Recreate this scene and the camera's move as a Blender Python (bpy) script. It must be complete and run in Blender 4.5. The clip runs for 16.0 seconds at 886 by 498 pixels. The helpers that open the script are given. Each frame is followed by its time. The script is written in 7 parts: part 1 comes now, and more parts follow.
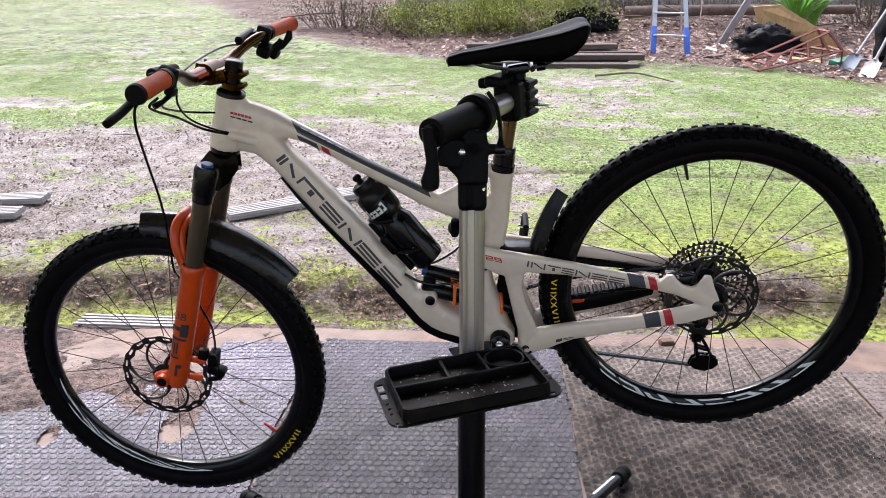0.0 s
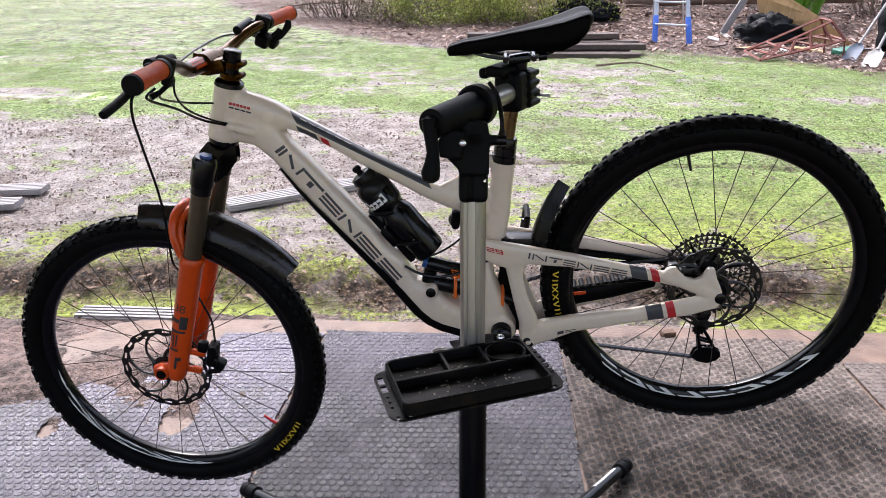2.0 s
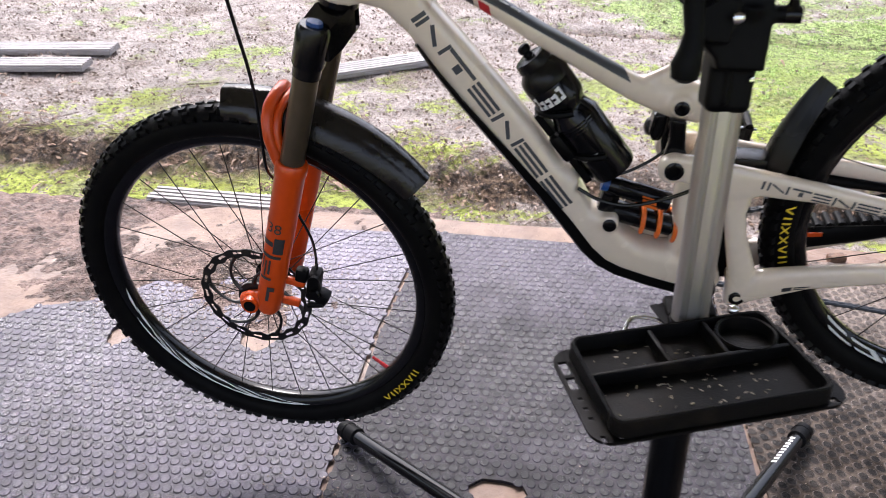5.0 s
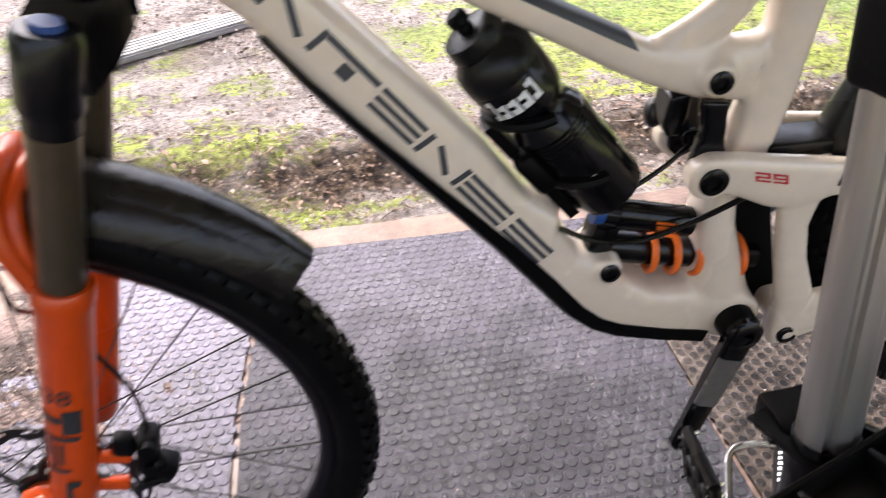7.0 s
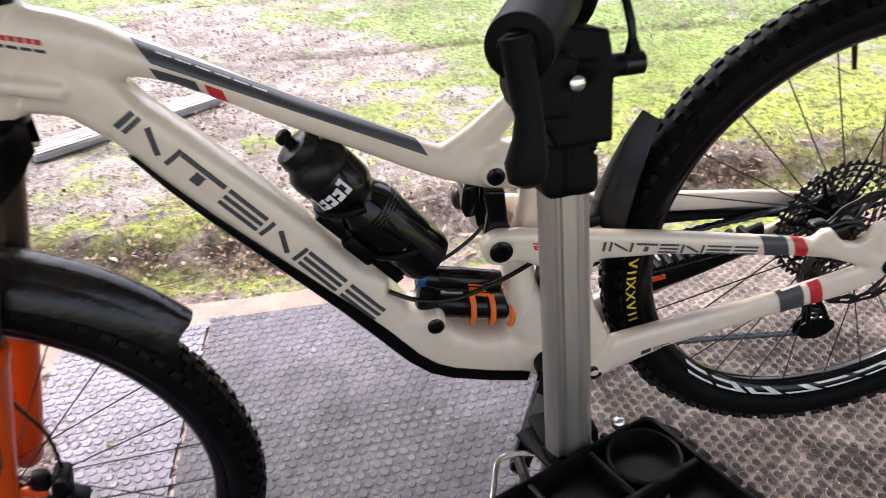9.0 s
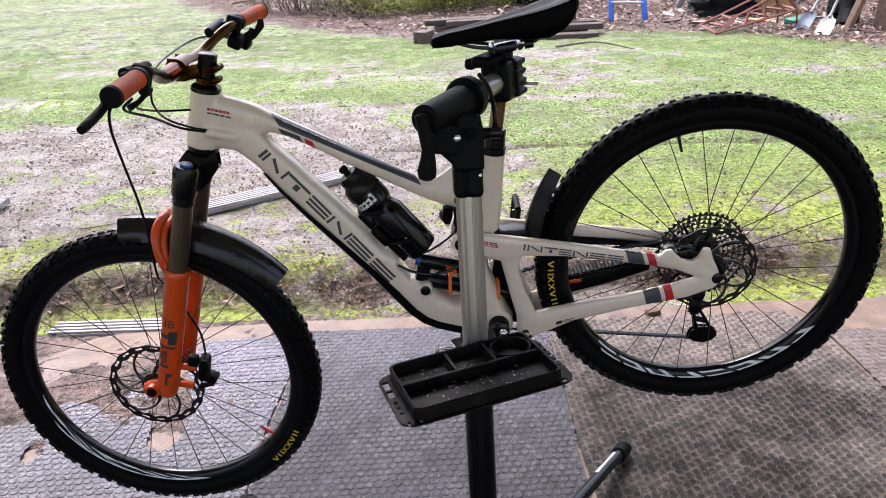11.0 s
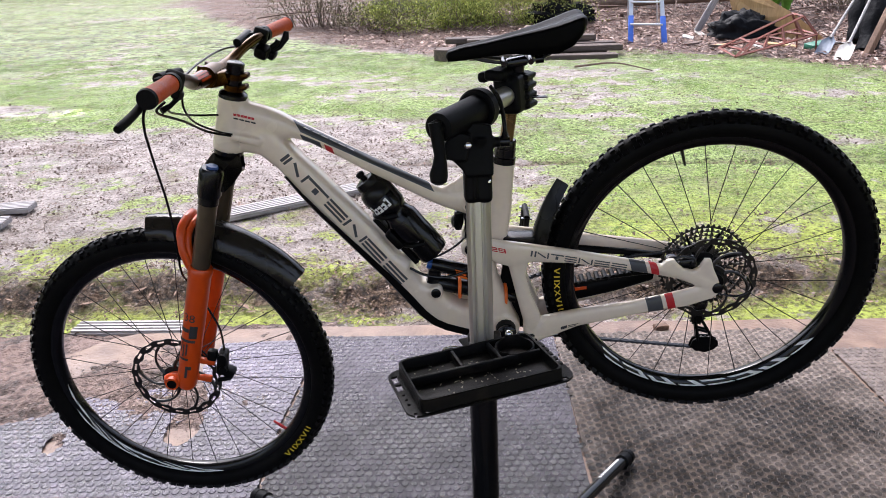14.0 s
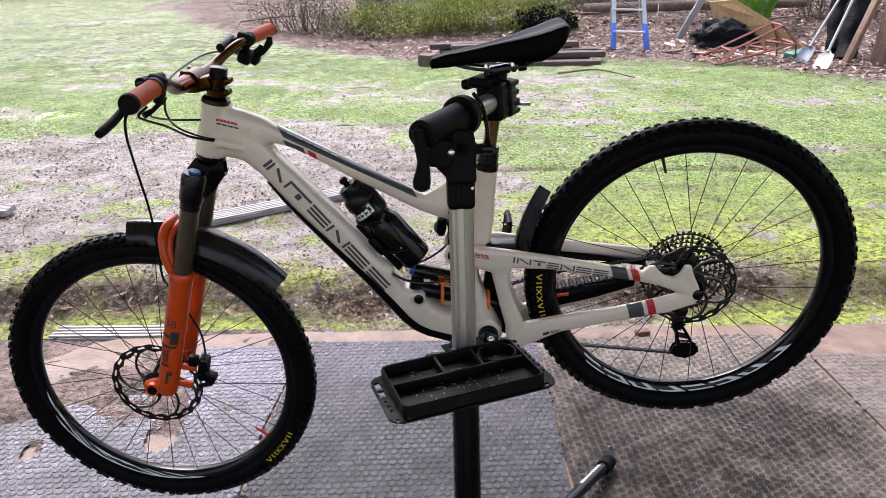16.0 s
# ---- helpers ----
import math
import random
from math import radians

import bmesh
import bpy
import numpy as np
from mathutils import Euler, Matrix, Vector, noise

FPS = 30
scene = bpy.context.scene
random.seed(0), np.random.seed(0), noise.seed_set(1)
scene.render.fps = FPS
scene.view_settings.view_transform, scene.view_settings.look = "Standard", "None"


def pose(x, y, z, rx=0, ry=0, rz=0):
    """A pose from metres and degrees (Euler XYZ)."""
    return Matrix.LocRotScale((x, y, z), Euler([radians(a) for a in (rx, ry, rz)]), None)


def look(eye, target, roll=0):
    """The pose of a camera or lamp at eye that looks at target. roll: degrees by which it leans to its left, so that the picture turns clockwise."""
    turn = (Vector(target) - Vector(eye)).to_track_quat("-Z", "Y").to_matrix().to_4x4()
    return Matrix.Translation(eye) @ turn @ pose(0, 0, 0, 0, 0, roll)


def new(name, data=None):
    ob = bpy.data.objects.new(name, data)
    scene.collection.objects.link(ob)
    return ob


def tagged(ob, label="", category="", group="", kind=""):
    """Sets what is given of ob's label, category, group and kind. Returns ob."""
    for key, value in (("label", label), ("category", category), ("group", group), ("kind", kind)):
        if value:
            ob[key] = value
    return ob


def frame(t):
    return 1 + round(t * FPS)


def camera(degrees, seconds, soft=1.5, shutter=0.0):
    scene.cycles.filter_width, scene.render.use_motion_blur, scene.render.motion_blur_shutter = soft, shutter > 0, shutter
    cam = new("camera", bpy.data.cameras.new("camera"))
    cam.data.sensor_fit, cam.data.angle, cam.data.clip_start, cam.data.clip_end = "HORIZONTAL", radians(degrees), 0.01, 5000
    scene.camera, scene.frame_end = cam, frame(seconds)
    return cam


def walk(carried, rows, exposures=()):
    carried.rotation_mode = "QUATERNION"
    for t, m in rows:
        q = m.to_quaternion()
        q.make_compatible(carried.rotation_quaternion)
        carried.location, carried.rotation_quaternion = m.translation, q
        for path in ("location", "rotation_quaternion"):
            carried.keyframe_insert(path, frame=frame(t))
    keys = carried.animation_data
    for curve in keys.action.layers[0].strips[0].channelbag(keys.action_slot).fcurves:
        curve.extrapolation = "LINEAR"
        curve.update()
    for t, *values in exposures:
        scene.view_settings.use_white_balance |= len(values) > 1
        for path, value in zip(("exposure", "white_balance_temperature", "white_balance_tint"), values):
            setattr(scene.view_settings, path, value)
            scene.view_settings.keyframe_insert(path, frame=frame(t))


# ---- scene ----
cam = camera(60.18, 16.0, soft=0.72, shutter=0.4)
# seconds, place, yaw, pitch, roll
PATH = [
    (0.0, -0.000, -0.000, 1.487, 0.00, -21.17, -0.36),
    (0.5, -0.002, 0.009, 1.486, 0.15, -21.25, -0.41),
    (1.0, -0.001, 0.013, 1.485, 0.21, -21.35, -0.46),
    (1.5, 0.002, 0.010, 1.485, 0.18, -21.47, -0.47),
    (2.0, 0.000, 0.014, 1.485, 0.06, -21.89, -0.42),
    (2.5, -0.002, 0.014, 1.481, 0.12, -22.38, -0.30),
    (3.0, -0.013, 0.026, 1.470, 0.41, -23.19, -0.14),
    (3.5, -0.022, 0.037, 1.469, 1.10, -24.05, 0.22),
    (4.0, -0.035, 0.071, 1.467, 2.61, -25.47, 0.55),
    (4.5, -0.082, 0.250, 1.444, 4.81, -27.70, 0.37),
    (4.7, -0.130, 0.343, 1.417, 6.10, -29.49, -0.04),
    (6.8, -0.392, 0.936, 1.251, -9.52, -35.16, -1.36),
    (7.0, -0.331, 0.993, 1.248, -11.02, -35.55, -2.30),
    (7.5, -0.288, 1.089, 1.222, -18.25, -35.85, -1.99),
    (8.0, -0.296, 1.113, 1.221, -20.48, -35.28, -2.39),
    (8.5, -0.287, 1.036, 1.271, -18.13, -33.43, -3.00),
    (9.0, -0.196, 0.788, 1.358, -12.60, -31.00, -3.14),
    (9.5, -0.189, 0.558, 1.431, -8.15, -28.31, -3.56),
    (10.0, -0.161, 0.305, 1.451, -5.19, -26.37, -3.11),
    (10.2, -0.119, 0.225, 1.467, -4.32, -25.44, -2.94),
    (12.5, -0.033, -0.016, 1.501, -1.86, -21.43, -2.81),
    (13.0, -0.036, -0.022, 1.497, -1.72, -21.24, -2.45),
    (13.5, -0.045, -0.025, 1.490, -1.59, -21.39, -2.10),
    (14.0, -0.049, -0.026, 1.492, -1.36, -21.52, -1.96),
    (14.5, -0.051, -0.027, 1.495, -1.43, -21.50, -1.83),
    (15.0, -0.047, -0.027, 1.493, -1.55, -21.23, -1.76),
    (15.5, -0.047, -0.028, 1.494, -1.93, -21.19, -1.62),
    (16.0, -0.048, -0.029, 1.496, -2.71, -21.19, -1.27),
]
walk(cam, [(t, pose(x, y, z, 90 + pitch, 0, yaw) @ pose(0, 0, 0, 0, 0, roll)) for t, x, y, z, yaw, pitch, roll in PATH],
     exposures=[(0, 1.40, 6080, 16), (4.0, 1.42, 6080, 16), (4.7, 1.6, 6150, 16), (6.8, 1.98, 6450, 17), (7.5, 2.10, 6450, 17), (8.0, 2.12, 6450, 17), (8.7, 2.06, 6400, 17), (9.5, 1.74, 6200, 16), (10.2, 1.56, 6080, 16), (12.5, 1.40, 6080, 16), (16, 1.40, 6080, 16)])

# ---- world and light ----
world = bpy.data.worlds.new("overcast_sky")
scene.world = world
world.use_nodes = True
wn = world.node_tree
wn.nodes.clear()
sky = wn.nodes.new("ShaderNodeTexSky")
sky.sky_type = "NISHITA"
sky.sun_disc = False
sky.sun_elevation = radians(52)
sky.sun_rotation = radians(-20)
sky.air_density, sky.dust_density, sky.ozone_density = 1.0, 4.0, 1.0
hsv = wn.nodes.new("ShaderNodeHueSaturation")
hsv.inputs["Saturation"].default_value = 0.55
bg = wn.nodes.new("ShaderNodeBackground")
bg.inputs["Strength"].default_value = 0.15
wo = wn.nodes.new("ShaderNodeOutputWorld")
wn.links.new(sky.outputs[0], hsv.inputs["Color"])
wn.links.new(hsv.outputs[0], bg.inputs["Color"])
wn.links.new(bg.outputs[0], wo.inputs["Surface"])
sun = new("sun", bpy.data.lights.new("sun", "SUN"))
sun.data.energy = 2.1
sun.data.angle = radians(25)
sun.data.color = (1.0, 0.97, 0.93)
sun.matrix_world = look((-3, 8, 12), (0, 1.6, 0))
scene.view_settings.exposure = 0.55


# ---- materials ----
def material(name, col, rough=0.5, metal=0.0, col2=None, scale=30.0, amount=0.25, bump=0.0, bump_scale=None,
             coat=0.0, big=3.0, rough_var=0.1, ramp=(0.35, 0.65), stretch=None, rand=0.0, spec=0.5):
    m = bpy.data.materials.new(name)
    m.use_nodes = True
    nt = m.node_tree
    b = nt.nodes["Principled BSDF"]
    tc = nt.nodes.new("ShaderNodeTexCoord")
    vec = tc.outputs["Object"]
    if stretch:
        mp = nt.nodes.new("ShaderNodeMapping")
        mp.inputs["Scale"].default_value = stretch
        nt.links.new(vec, mp.inputs["Vector"])
        vec = mp.outputs["Vector"]
    n1 = nt.nodes.new("ShaderNodeTexNoise")
    n1.inputs["Scale"].default_value = scale
    n1.inputs["Detail"].default_value = 5
    n2 = nt.nodes.new("ShaderNodeTexNoise")
    n2.inputs["Scale"].default_value = big
    n2.inputs["Detail"].default_value = 3
    for n in (n1, n2):
        nt.links.new(vec, n.inputs["Vector"])
    add = nt.nodes.new("ShaderNodeMath")
    add.operation = "ADD"
    nt.links.new(n1.outputs["Fac"], add.inputs[0])
    nt.links.new(n2.outputs["Fac"], add.inputs[1])
    half = nt.nodes.new("ShaderNodeMath")
    half.operation = "MULTIPLY"
    half.inputs[1].default_value = 0.5
    nt.links.new(add.outputs[0], half.inputs[0])
    cr = nt.nodes.new("ShaderNodeValToRGB")
    cr.color_ramp.elements[0].position, cr.color_ramp.elements[1].position = ramp
    c2 = col2 if col2 else tuple(c * (1 - amount) for c in col)
    cr.color_ramp.elements[0].color = (*c2, 1)
    cr.color_ramp.elements[1].color = (*col, 1)
    nt.links.new(half.outputs[0], cr.inputs[0])
    out = cr.outputs["Color"]
    if rand:
        oi = nt.nodes.new("ShaderNodeObjectInfo")
        hs = nt.nodes.new("ShaderNodeHueSaturation")
        mr = nt.nodes.new("ShaderNodeMapRange")
        mr.inputs["To Min"].default_value, mr.inputs["To Max"].default_value = 1 - rand, 1 + rand
        nt.links.new(oi.outputs["Random"], mr.inputs["Value"])
        nt.links.new(mr.outputs[0], hs.inputs["Value"])
        nt.links.new(out, hs.inputs["Color"])
        out = hs.outputs["Color"]
    nt.links.new(out, b.inputs["Base Color"])
    rr = nt.nodes.new("ShaderNodeMapRange")
    rr.inputs["From Min"].default_value, rr.inputs["From Max"].default_value = 0.3, 0.7
    rr.inputs["To Min"].default_value, rr.inputs["To Max"].default_value = max(0.02, rough - rough_var), min(1, rough + rough_var)
    nt.links.new(n2.outputs["Fac"], rr.inputs["Value"])
    nt.links.new(rr.outputs[0], b.inputs["Roughness"])
    b.inputs["Metallic"].default_value = metal
    b.inputs["Specular IOR Level"].default_value = spec
    b.inputs["Coat Weight"].default_value = coat
    b.inputs["Coat Roughness"].default_value = 0.06
    if bump:
        n3 = nt.nodes.new("ShaderNodeTexNoise")
        n3.inputs["Scale"].default_value = bump_scale or scale * 2
        n3.inputs["Detail"].default_value = 6
        nt.links.new(vec, n3.inputs["Vector"])
        bp = nt.nodes.new("ShaderNodeBump")
        bp.inputs["Strength"].default_value = bump
        bp.inputs["Distance"].default_value = 0.02
        nt.links.new(n3.outputs["Fac"], bp.inputs["Height"])
        nt.links.new(bp.outputs[0], b.inputs["Normal"])
    return m


WHITE = material("cream_paint", (0.76, 0.648, 0.52), 0.26, col2=(0.70, 0.595, 0.48), scale=60, coat=0.6, big=4, rough_var=0.06)
BLACKGLOSS = material("black_gloss", (0.0035, 0.0035, 0.004), 0.17, amount=0.3, scale=80, spec=0.3)
BLACK = material("black_matt", (0.0028, 0.0028, 0.0032), 0.45, amount=0.4, scale=120, bump=0.05, spec=0.09)
RUBBER = material("tyre_rubber", (0.0022, 0.0022, 0.0026), 0.5, col2=(0.005, 0.0047, 0.0045), scale=40, big=9, bump=0.08, bump_scale=300, spec=0.05)
KNOB = material("tread_rubber", (0.0028, 0.0028, 0.0032), 0.36, col2=(0.005, 0.0047, 0.0045), scale=70, big=12, spec=0.08)
GRIPRUB = material("orange_grip", (0.58, 0.082, 0.008), 0.5, col2=(0.42, 0.052, 0.006), scale=60, big=16, bump=0.15, bump_scale=900, spec=0.12)
ORANGE = material("orange_paint", (0.60, 0.066, 0.004), 0.3, col2=(0.52, 0.055, 0.003), scale=50, coat=0.25, spec=0.3)
COIL = material("orange_coil", (0.85, 0.16, 0.015), 0.35, amount=0.15, scale=60)
BRONZE = material("bronze_stanchion", (0.10, 0.075, 0.048), 0.28, 0.6, amount=0.25, scale=40, coat=0.2)
GOLD = material("gold_anodised", (0.075, 0.036, 0.007), 0.22, 1.0, col2=(0.030, 0.014, 0.003), amount=0.3, scale=40)
STEEL = material("brushed_aluminium", (0.42, 0.40, 0.37), 0.34, 0.75, amount=0.16, scale=25, stretch=(4, 4, 0.3))
SPROCKETS = material("worn_sprockets", (0.17, 0.165, 0.155), 0.30, 1.0, col2=(0.05, 0.046, 0.04), amount=0.5, scale=45)
DARKSTEEL = material("dark_steel", (0.06, 0.058, 0.055), 0.35, 0.9, amount=0.4, scale=80)
ROTOR = material("rotor_steel", (0.055, 0.052, 0.050), 0.4, 0.9, amount=0.4, scale=60)
CHROME = material("chrome", (0.75, 0.75, 0.76), 0.12, 1.0, amount=0.1)
BLUE = material("blue_anodised", (0.004, 0.055, 0.24), 0.45, 0.0, amount=0.3, scale=90)
GREYDECAL = material("grey_decal", (0.055, 0.058, 0.066), 0.4, amount=0.15, scale=90)
REDDECAL = material("red_decal", (0.50, 0.02, 0.025), 0.4, amount=0.15, scale=90)
INK = material("black_decal", (0.03, 0.03, 0.032), 0.4, amount=0.2, scale=90)
YELLOW = material("yellow_print", (0.72, 0.52, 0.02), 0.5, amount=0.25, scale=120)
SADDLE = material("saddle_cover", (0.0026, 0.0026, 0.0028), 0.42, amount=0.3, scale=90, bump=0.03, spec=0.03)
WHITEINK = material("white_print", (0.75, 0.75, 0.73), 0.5, amount=0.2, scale=120)
PLASTIC = material("black_plastic", (0.004, 0.004, 0.0045), 0.26, col2=(0.009, 0.0085, 0.008), scale=15, big=8, bump=0.08, bump_scale=500, spec=0.2)
GUARDMAT = material("glossy_mudguard", (0.0035, 0.0033, 0.0033), 0.16, col2=(0.013, 0.011, 0.0095), scale=22, big=7, bump=0.10, bump_scale=60, rough_var=0.2, ramp=(0.45, 0.70), spec=0.32)
TRAYMAT = material("tray_plastic", (0.0045, 0.0042, 0.004), 0.36, col2=(0.017, 0.0135, 0.0095), scale=28, big=9, bump=0.1, bump_scale=400, ramp=(0.3, 0.5), spec=0.12)
SMOKED = material("grey_carbon", (0.16, 0.15, 0.14), 0.25, 0.3, amount=0.3, scale=60, coat=0.5)


# ---- mesh helpers ----
class Shape:
    """Gathers vertices and faces, and becomes one mesh object."""

    def __init__(self):
        self.v, self.f = [], []

    def add(self, verts, faces):
        o = len(self.v)
        self.v.extend(tuple(p) for p in verts)
        self.f.extend(tuple(i + o for i in q) for q in faces)
        return self

    def loft(self, rings, cap=True, closed=False):
        n = len(rings[0])
        vs = [p for r in rings for p in r]
        fs = []
        m = len(rings)
        for i in range(m if closed else m - 1):
            a, b = i * n, ((i + 1) % m) * n
            for j in range(n):
                k = (j + 1) % n
                fs.append((a + j, a + k, b + k, b + j))
        if cap and not closed:
            fs.append(tuple(reversed(range(n))))
            fs.append(tuple(range((m - 1) * n, m * n)))
        return self.add(vs, fs)

    def tube(self, path, radius, n=12, cap=True):
        pts = [Vector(p) for p in path]
        rad = radius if isinstance(radius, (list, tuple)) else [radius] * len(pts)
        t0 = (pts[1] - pts[0]).normalized()
        up = Vector((0, 0, 1)) if abs(t0.z) < 0.9 else Vector((1, 0, 0))
        u = t0.cross(up).normalized()
        rings = []
        for i, p in enumerate(pts):
            a, b = pts[max(i - 1, 0)], pts[min(i + 1, len(pts) - 1)]
            t = (b - a).normalized() if (b - a).length > 1e-9 else t0
            u = (u - t * u.dot(t)).normalized()
            w = t.cross(u)
            rings.append([p + rad[i] * (math.cos(q) * u + math.sin(q) * w) for q in [2 * math.pi * j / n for j in range(n)]])
        return self.loft(rings, cap)

    def revolve(self, profile, origin, axis, n=32, closed=False, cap=True):
        """profile: (distance along the axis, radius) pairs."""
        axis = Vector(axis).normalized()
        up = Vector((0, 0, 1)) if abs(axis.z) < 0.9 else Vector((1, 0, 0))
        u = axis.cross(up).normalized()
        w = axis.cross(u)
        o = Vector(origin)
        rings = [[o + axis * d + r * (math.cos(q) * u + math.sin(q) * w) for q in [2 * math.pi * j / n for j in range(n)]] for d, r in profile]
        return self.loft(rings, cap, closed)

    def box(self, size, m=None, bevel=0.0):
        x, y, z = (s / 2 for s in size)
        if not bevel:
            vs = [(a, b, c) for a in (-x, x) for b in (-y, y) for c in (-z, z)]
            fs = [(0, 1, 3, 2), (4, 6, 7, 5), (0, 4, 5, 1), (2, 3, 7, 6), (0, 2, 6, 4), (1, 5, 7, 3)]
        else:
            bm = bmesh.new()
            bmesh.ops.create_cube(bm, size=1)
            for v in bm.verts:
                v.co = Vector((v.co.x * 2 * x, v.co.y * 2 * y, v.co.z * 2 * z))
            bmesh.ops.bevel(bm, geom=bm.edges[:], offset=min(bevel, 0.45 * min(size)), segments=2, affect="EDGES", profile=0.5)
            bm.verts.index_update()
            vs = [v.co.copy() for v in bm.verts]
            fs = [tuple(v.index for v in f.verts) for f in bm.faces]
            bm.free()
        if m is not None:
            vs = [m @ Vector(v) for v in vs]
        return self.add(vs, fs)

    def plate(self, outline, y0, y1):
        """An outline of (x, z) points extruded between two y's."""
        n = len(outline)
        vs = [(x, y0, z) for x, z in outline] + [(x, y1, z) for x, z in outline]
        fs = [tuple(range(n)), tuple(reversed(range(n, 2 * n)))] + [((j + 1) % n, j, n + j, n + (j + 1) % n) for j in range(n)]
        return self.add(vs, fs)

    def ball(self, c, r, n=12, squash=(1, 1, 1)):
        rings = []
        for i in range(1, n // 2 + 1):
            a = math.pi * i / (n // 2 + 1)
            rings.append([Vector(c) + r * Vector((squash[0] * math.sin(a) * math.cos(q), squash[1] * math.sin(a) * math.sin(q), squash[2] * math.cos(a)))
                          for q in [2 * math.pi * j / n for j in range(n)]])
        return self.loft(rings)

    def moved(self, m):
        self.v = [tuple(m @ Vector(p)) for p in self.v]
        return self

    def mesh(self, name, smooth=True, angle=40):
        me = bpy.data.meshes.new(name)
        me.from_pydata(self.v, [], self.f)
        bm = bmesh.new()
        bm.from_mesh(me)
        bmesh.ops.recalc_face_normals(bm, faces=bm.faces[:])
        bm.to_mesh(me)
        bm.free()
        if smooth:
            me.shade_smooth()
            me.set_sharp_from_angle(angle=radians(angle))
        return me


def part(name, shape, mat, parent=None, label="", smooth=True, angle=40):
    """Links a shape as one mesh object, under a thing or under a part."""
    me = shape.mesh(name, smooth, angle) if isinstance(shape, Shape) else shape
    me.materials.clear()
    me.materials.append(mat)
    ob = new(name, me)
    if parent is not None:
        ob.parent = parent
    if label:
        ob["label"] = label
    return ob


def thing(name, label, category, group="", kind="", m=None):
    ob = tagged(new(name), label, category, group, kind)
    ob.empty_display_size = 0.1
    if m is not None:
        ob.matrix_world = m
    return ob


def curve_points(pts, k=6):
    """A smooth line through the points (Catmull-Rom)."""
    p = [Vector(q) for q in pts]
    p = [2 * p[0] - p[1]] + p + [2 * p[-1] - p[-2]]
    out = []
    for i in range(1, len(p) - 2):
        for j in range(k):
            t = j / k
            out.append(0.5 * ((2 * p[i]) + (p[i + 1] - p[i - 1]) * t + (2 * p[i - 1] - 5 * p[i] + 4 * p[i + 1] - p[i + 2]) * t * t
                              + (3 * p[i] - p[i - 1] - 3 * p[i + 1] + p[i + 2]) * t ** 3))
    out.append(p[-2])
    return out


def fbm(x, y, s, o=4):
    return noise.fractal(Vector((x * s, y * s, 0.37)), 1.0, 2.0, o)

# ---- ground, slab, added shelter ----
def clamp01(v):
    return max(0.0, min(1.0, v))


def cover(x, y):
    """How much low green growth the yard carries at a place, 0 to 1."""
    v = 0.40 + 0.16 * clamp01((5.0 - y) / 1.5) + 0.62 * fbm(x * 0.6 + 9, y, 0.6) + 0.42 * fbm(x * 0.7, y + 5, 1.9)
    v += 0.16 * clamp01((x + 0.4) / 1.5) * clamp01((y - 3.8) / 0.8)
    v += 0.16 * clamp01((y - 6.6) / 1.5)
    v += 0.14 * clamp01((x - 0.2) / 0.8)
    v += 0.50 * clamp01((x + 0.3) / 1.6) * clamp01((y - 3.30) / 0.15) * clamp01((5.4 - y) / 0.6)
    v += 0.46 * clamp01((0.6 - x) / 1.0) * clamp01((y - 6.4) / 1.0)
    v -= 0.5 * clamp01(1.2 - math.hypot((x + 4.4) / 2.2, (y - 8.0) / 0.5))
    v -= 0.34 * clamp01((0.7 - x) / 1.2) * clamp01((6.9 - y) / 1.0) * clamp01((y - 3.4) / 0.3)
    v += 0.42 * clamp01(1 - abs(y - scarp_y(x) + 0.19) / 0.13)
    v -= 0.9 * litter_at(x, y)
    return clamp01(v)


def litter_at(x, y):
    """Leaf litter under the shrubs and round the heap at the far side."""
    edge = float(np.interp(x, (-25, -10.5, -5.1, -2.75, -1.4, -0.15, 0.4, 2.7, 3.6, 4.3, 4.8, 6.0), (120, 34, 19.5, 14.8, 12.3, 11.2, 10.75, 10.5, 10.1, 9.8, 9.0, 6.8))) + 0.3 * fbm(x, 2, 0.6)
    return clamp01((y - edge + 0.5 * fbm(x, y, 2.3)) / 0.8)


def scarp_y(x):
    return 3.24 - 0.05 * x + 0.10 * fbm(x, 0, 1.3)


def yard_z(x, y):
    bank = clamp01((y - scarp_y(x) + 0.10) / 0.22)
    z = -0.045 + 0.085 * bank * bank * (3 - 2 * bank)
    z += 0.012 * fbm(x, y, 1.1) + 0.010 * fbm(x, y, 4.5)
    z += 0.028 * fbm(x, y, 9.0) * max(0.0, 1 - abs(y - scarp_y(x) - 0.02) / 0.28)
    rut = math.exp(-((y - 5.35 + 0.13 * x - 0.12 * fbm(x, 3, 0.8)) / 0.06) ** 2)
    z -= 0.035 * rut * clamp01((x + 0.5) / 0.6)
    z += 0.25 * clamp01((x + 1.0) / 2.0) * clamp01((y - 12.5) / 4)
    z += 0.016 * fbm(x, y, 22, 3) * clamp01(1.2 - abs(y - scarp_y(x) - 0.02) / 0.30)
    z += 0.006 * fbm(x, y, 17, 3) * clamp01((5.5 - y) / 1.5)
    if y < 2.7:
        z = min(z, -0.06)
    return z


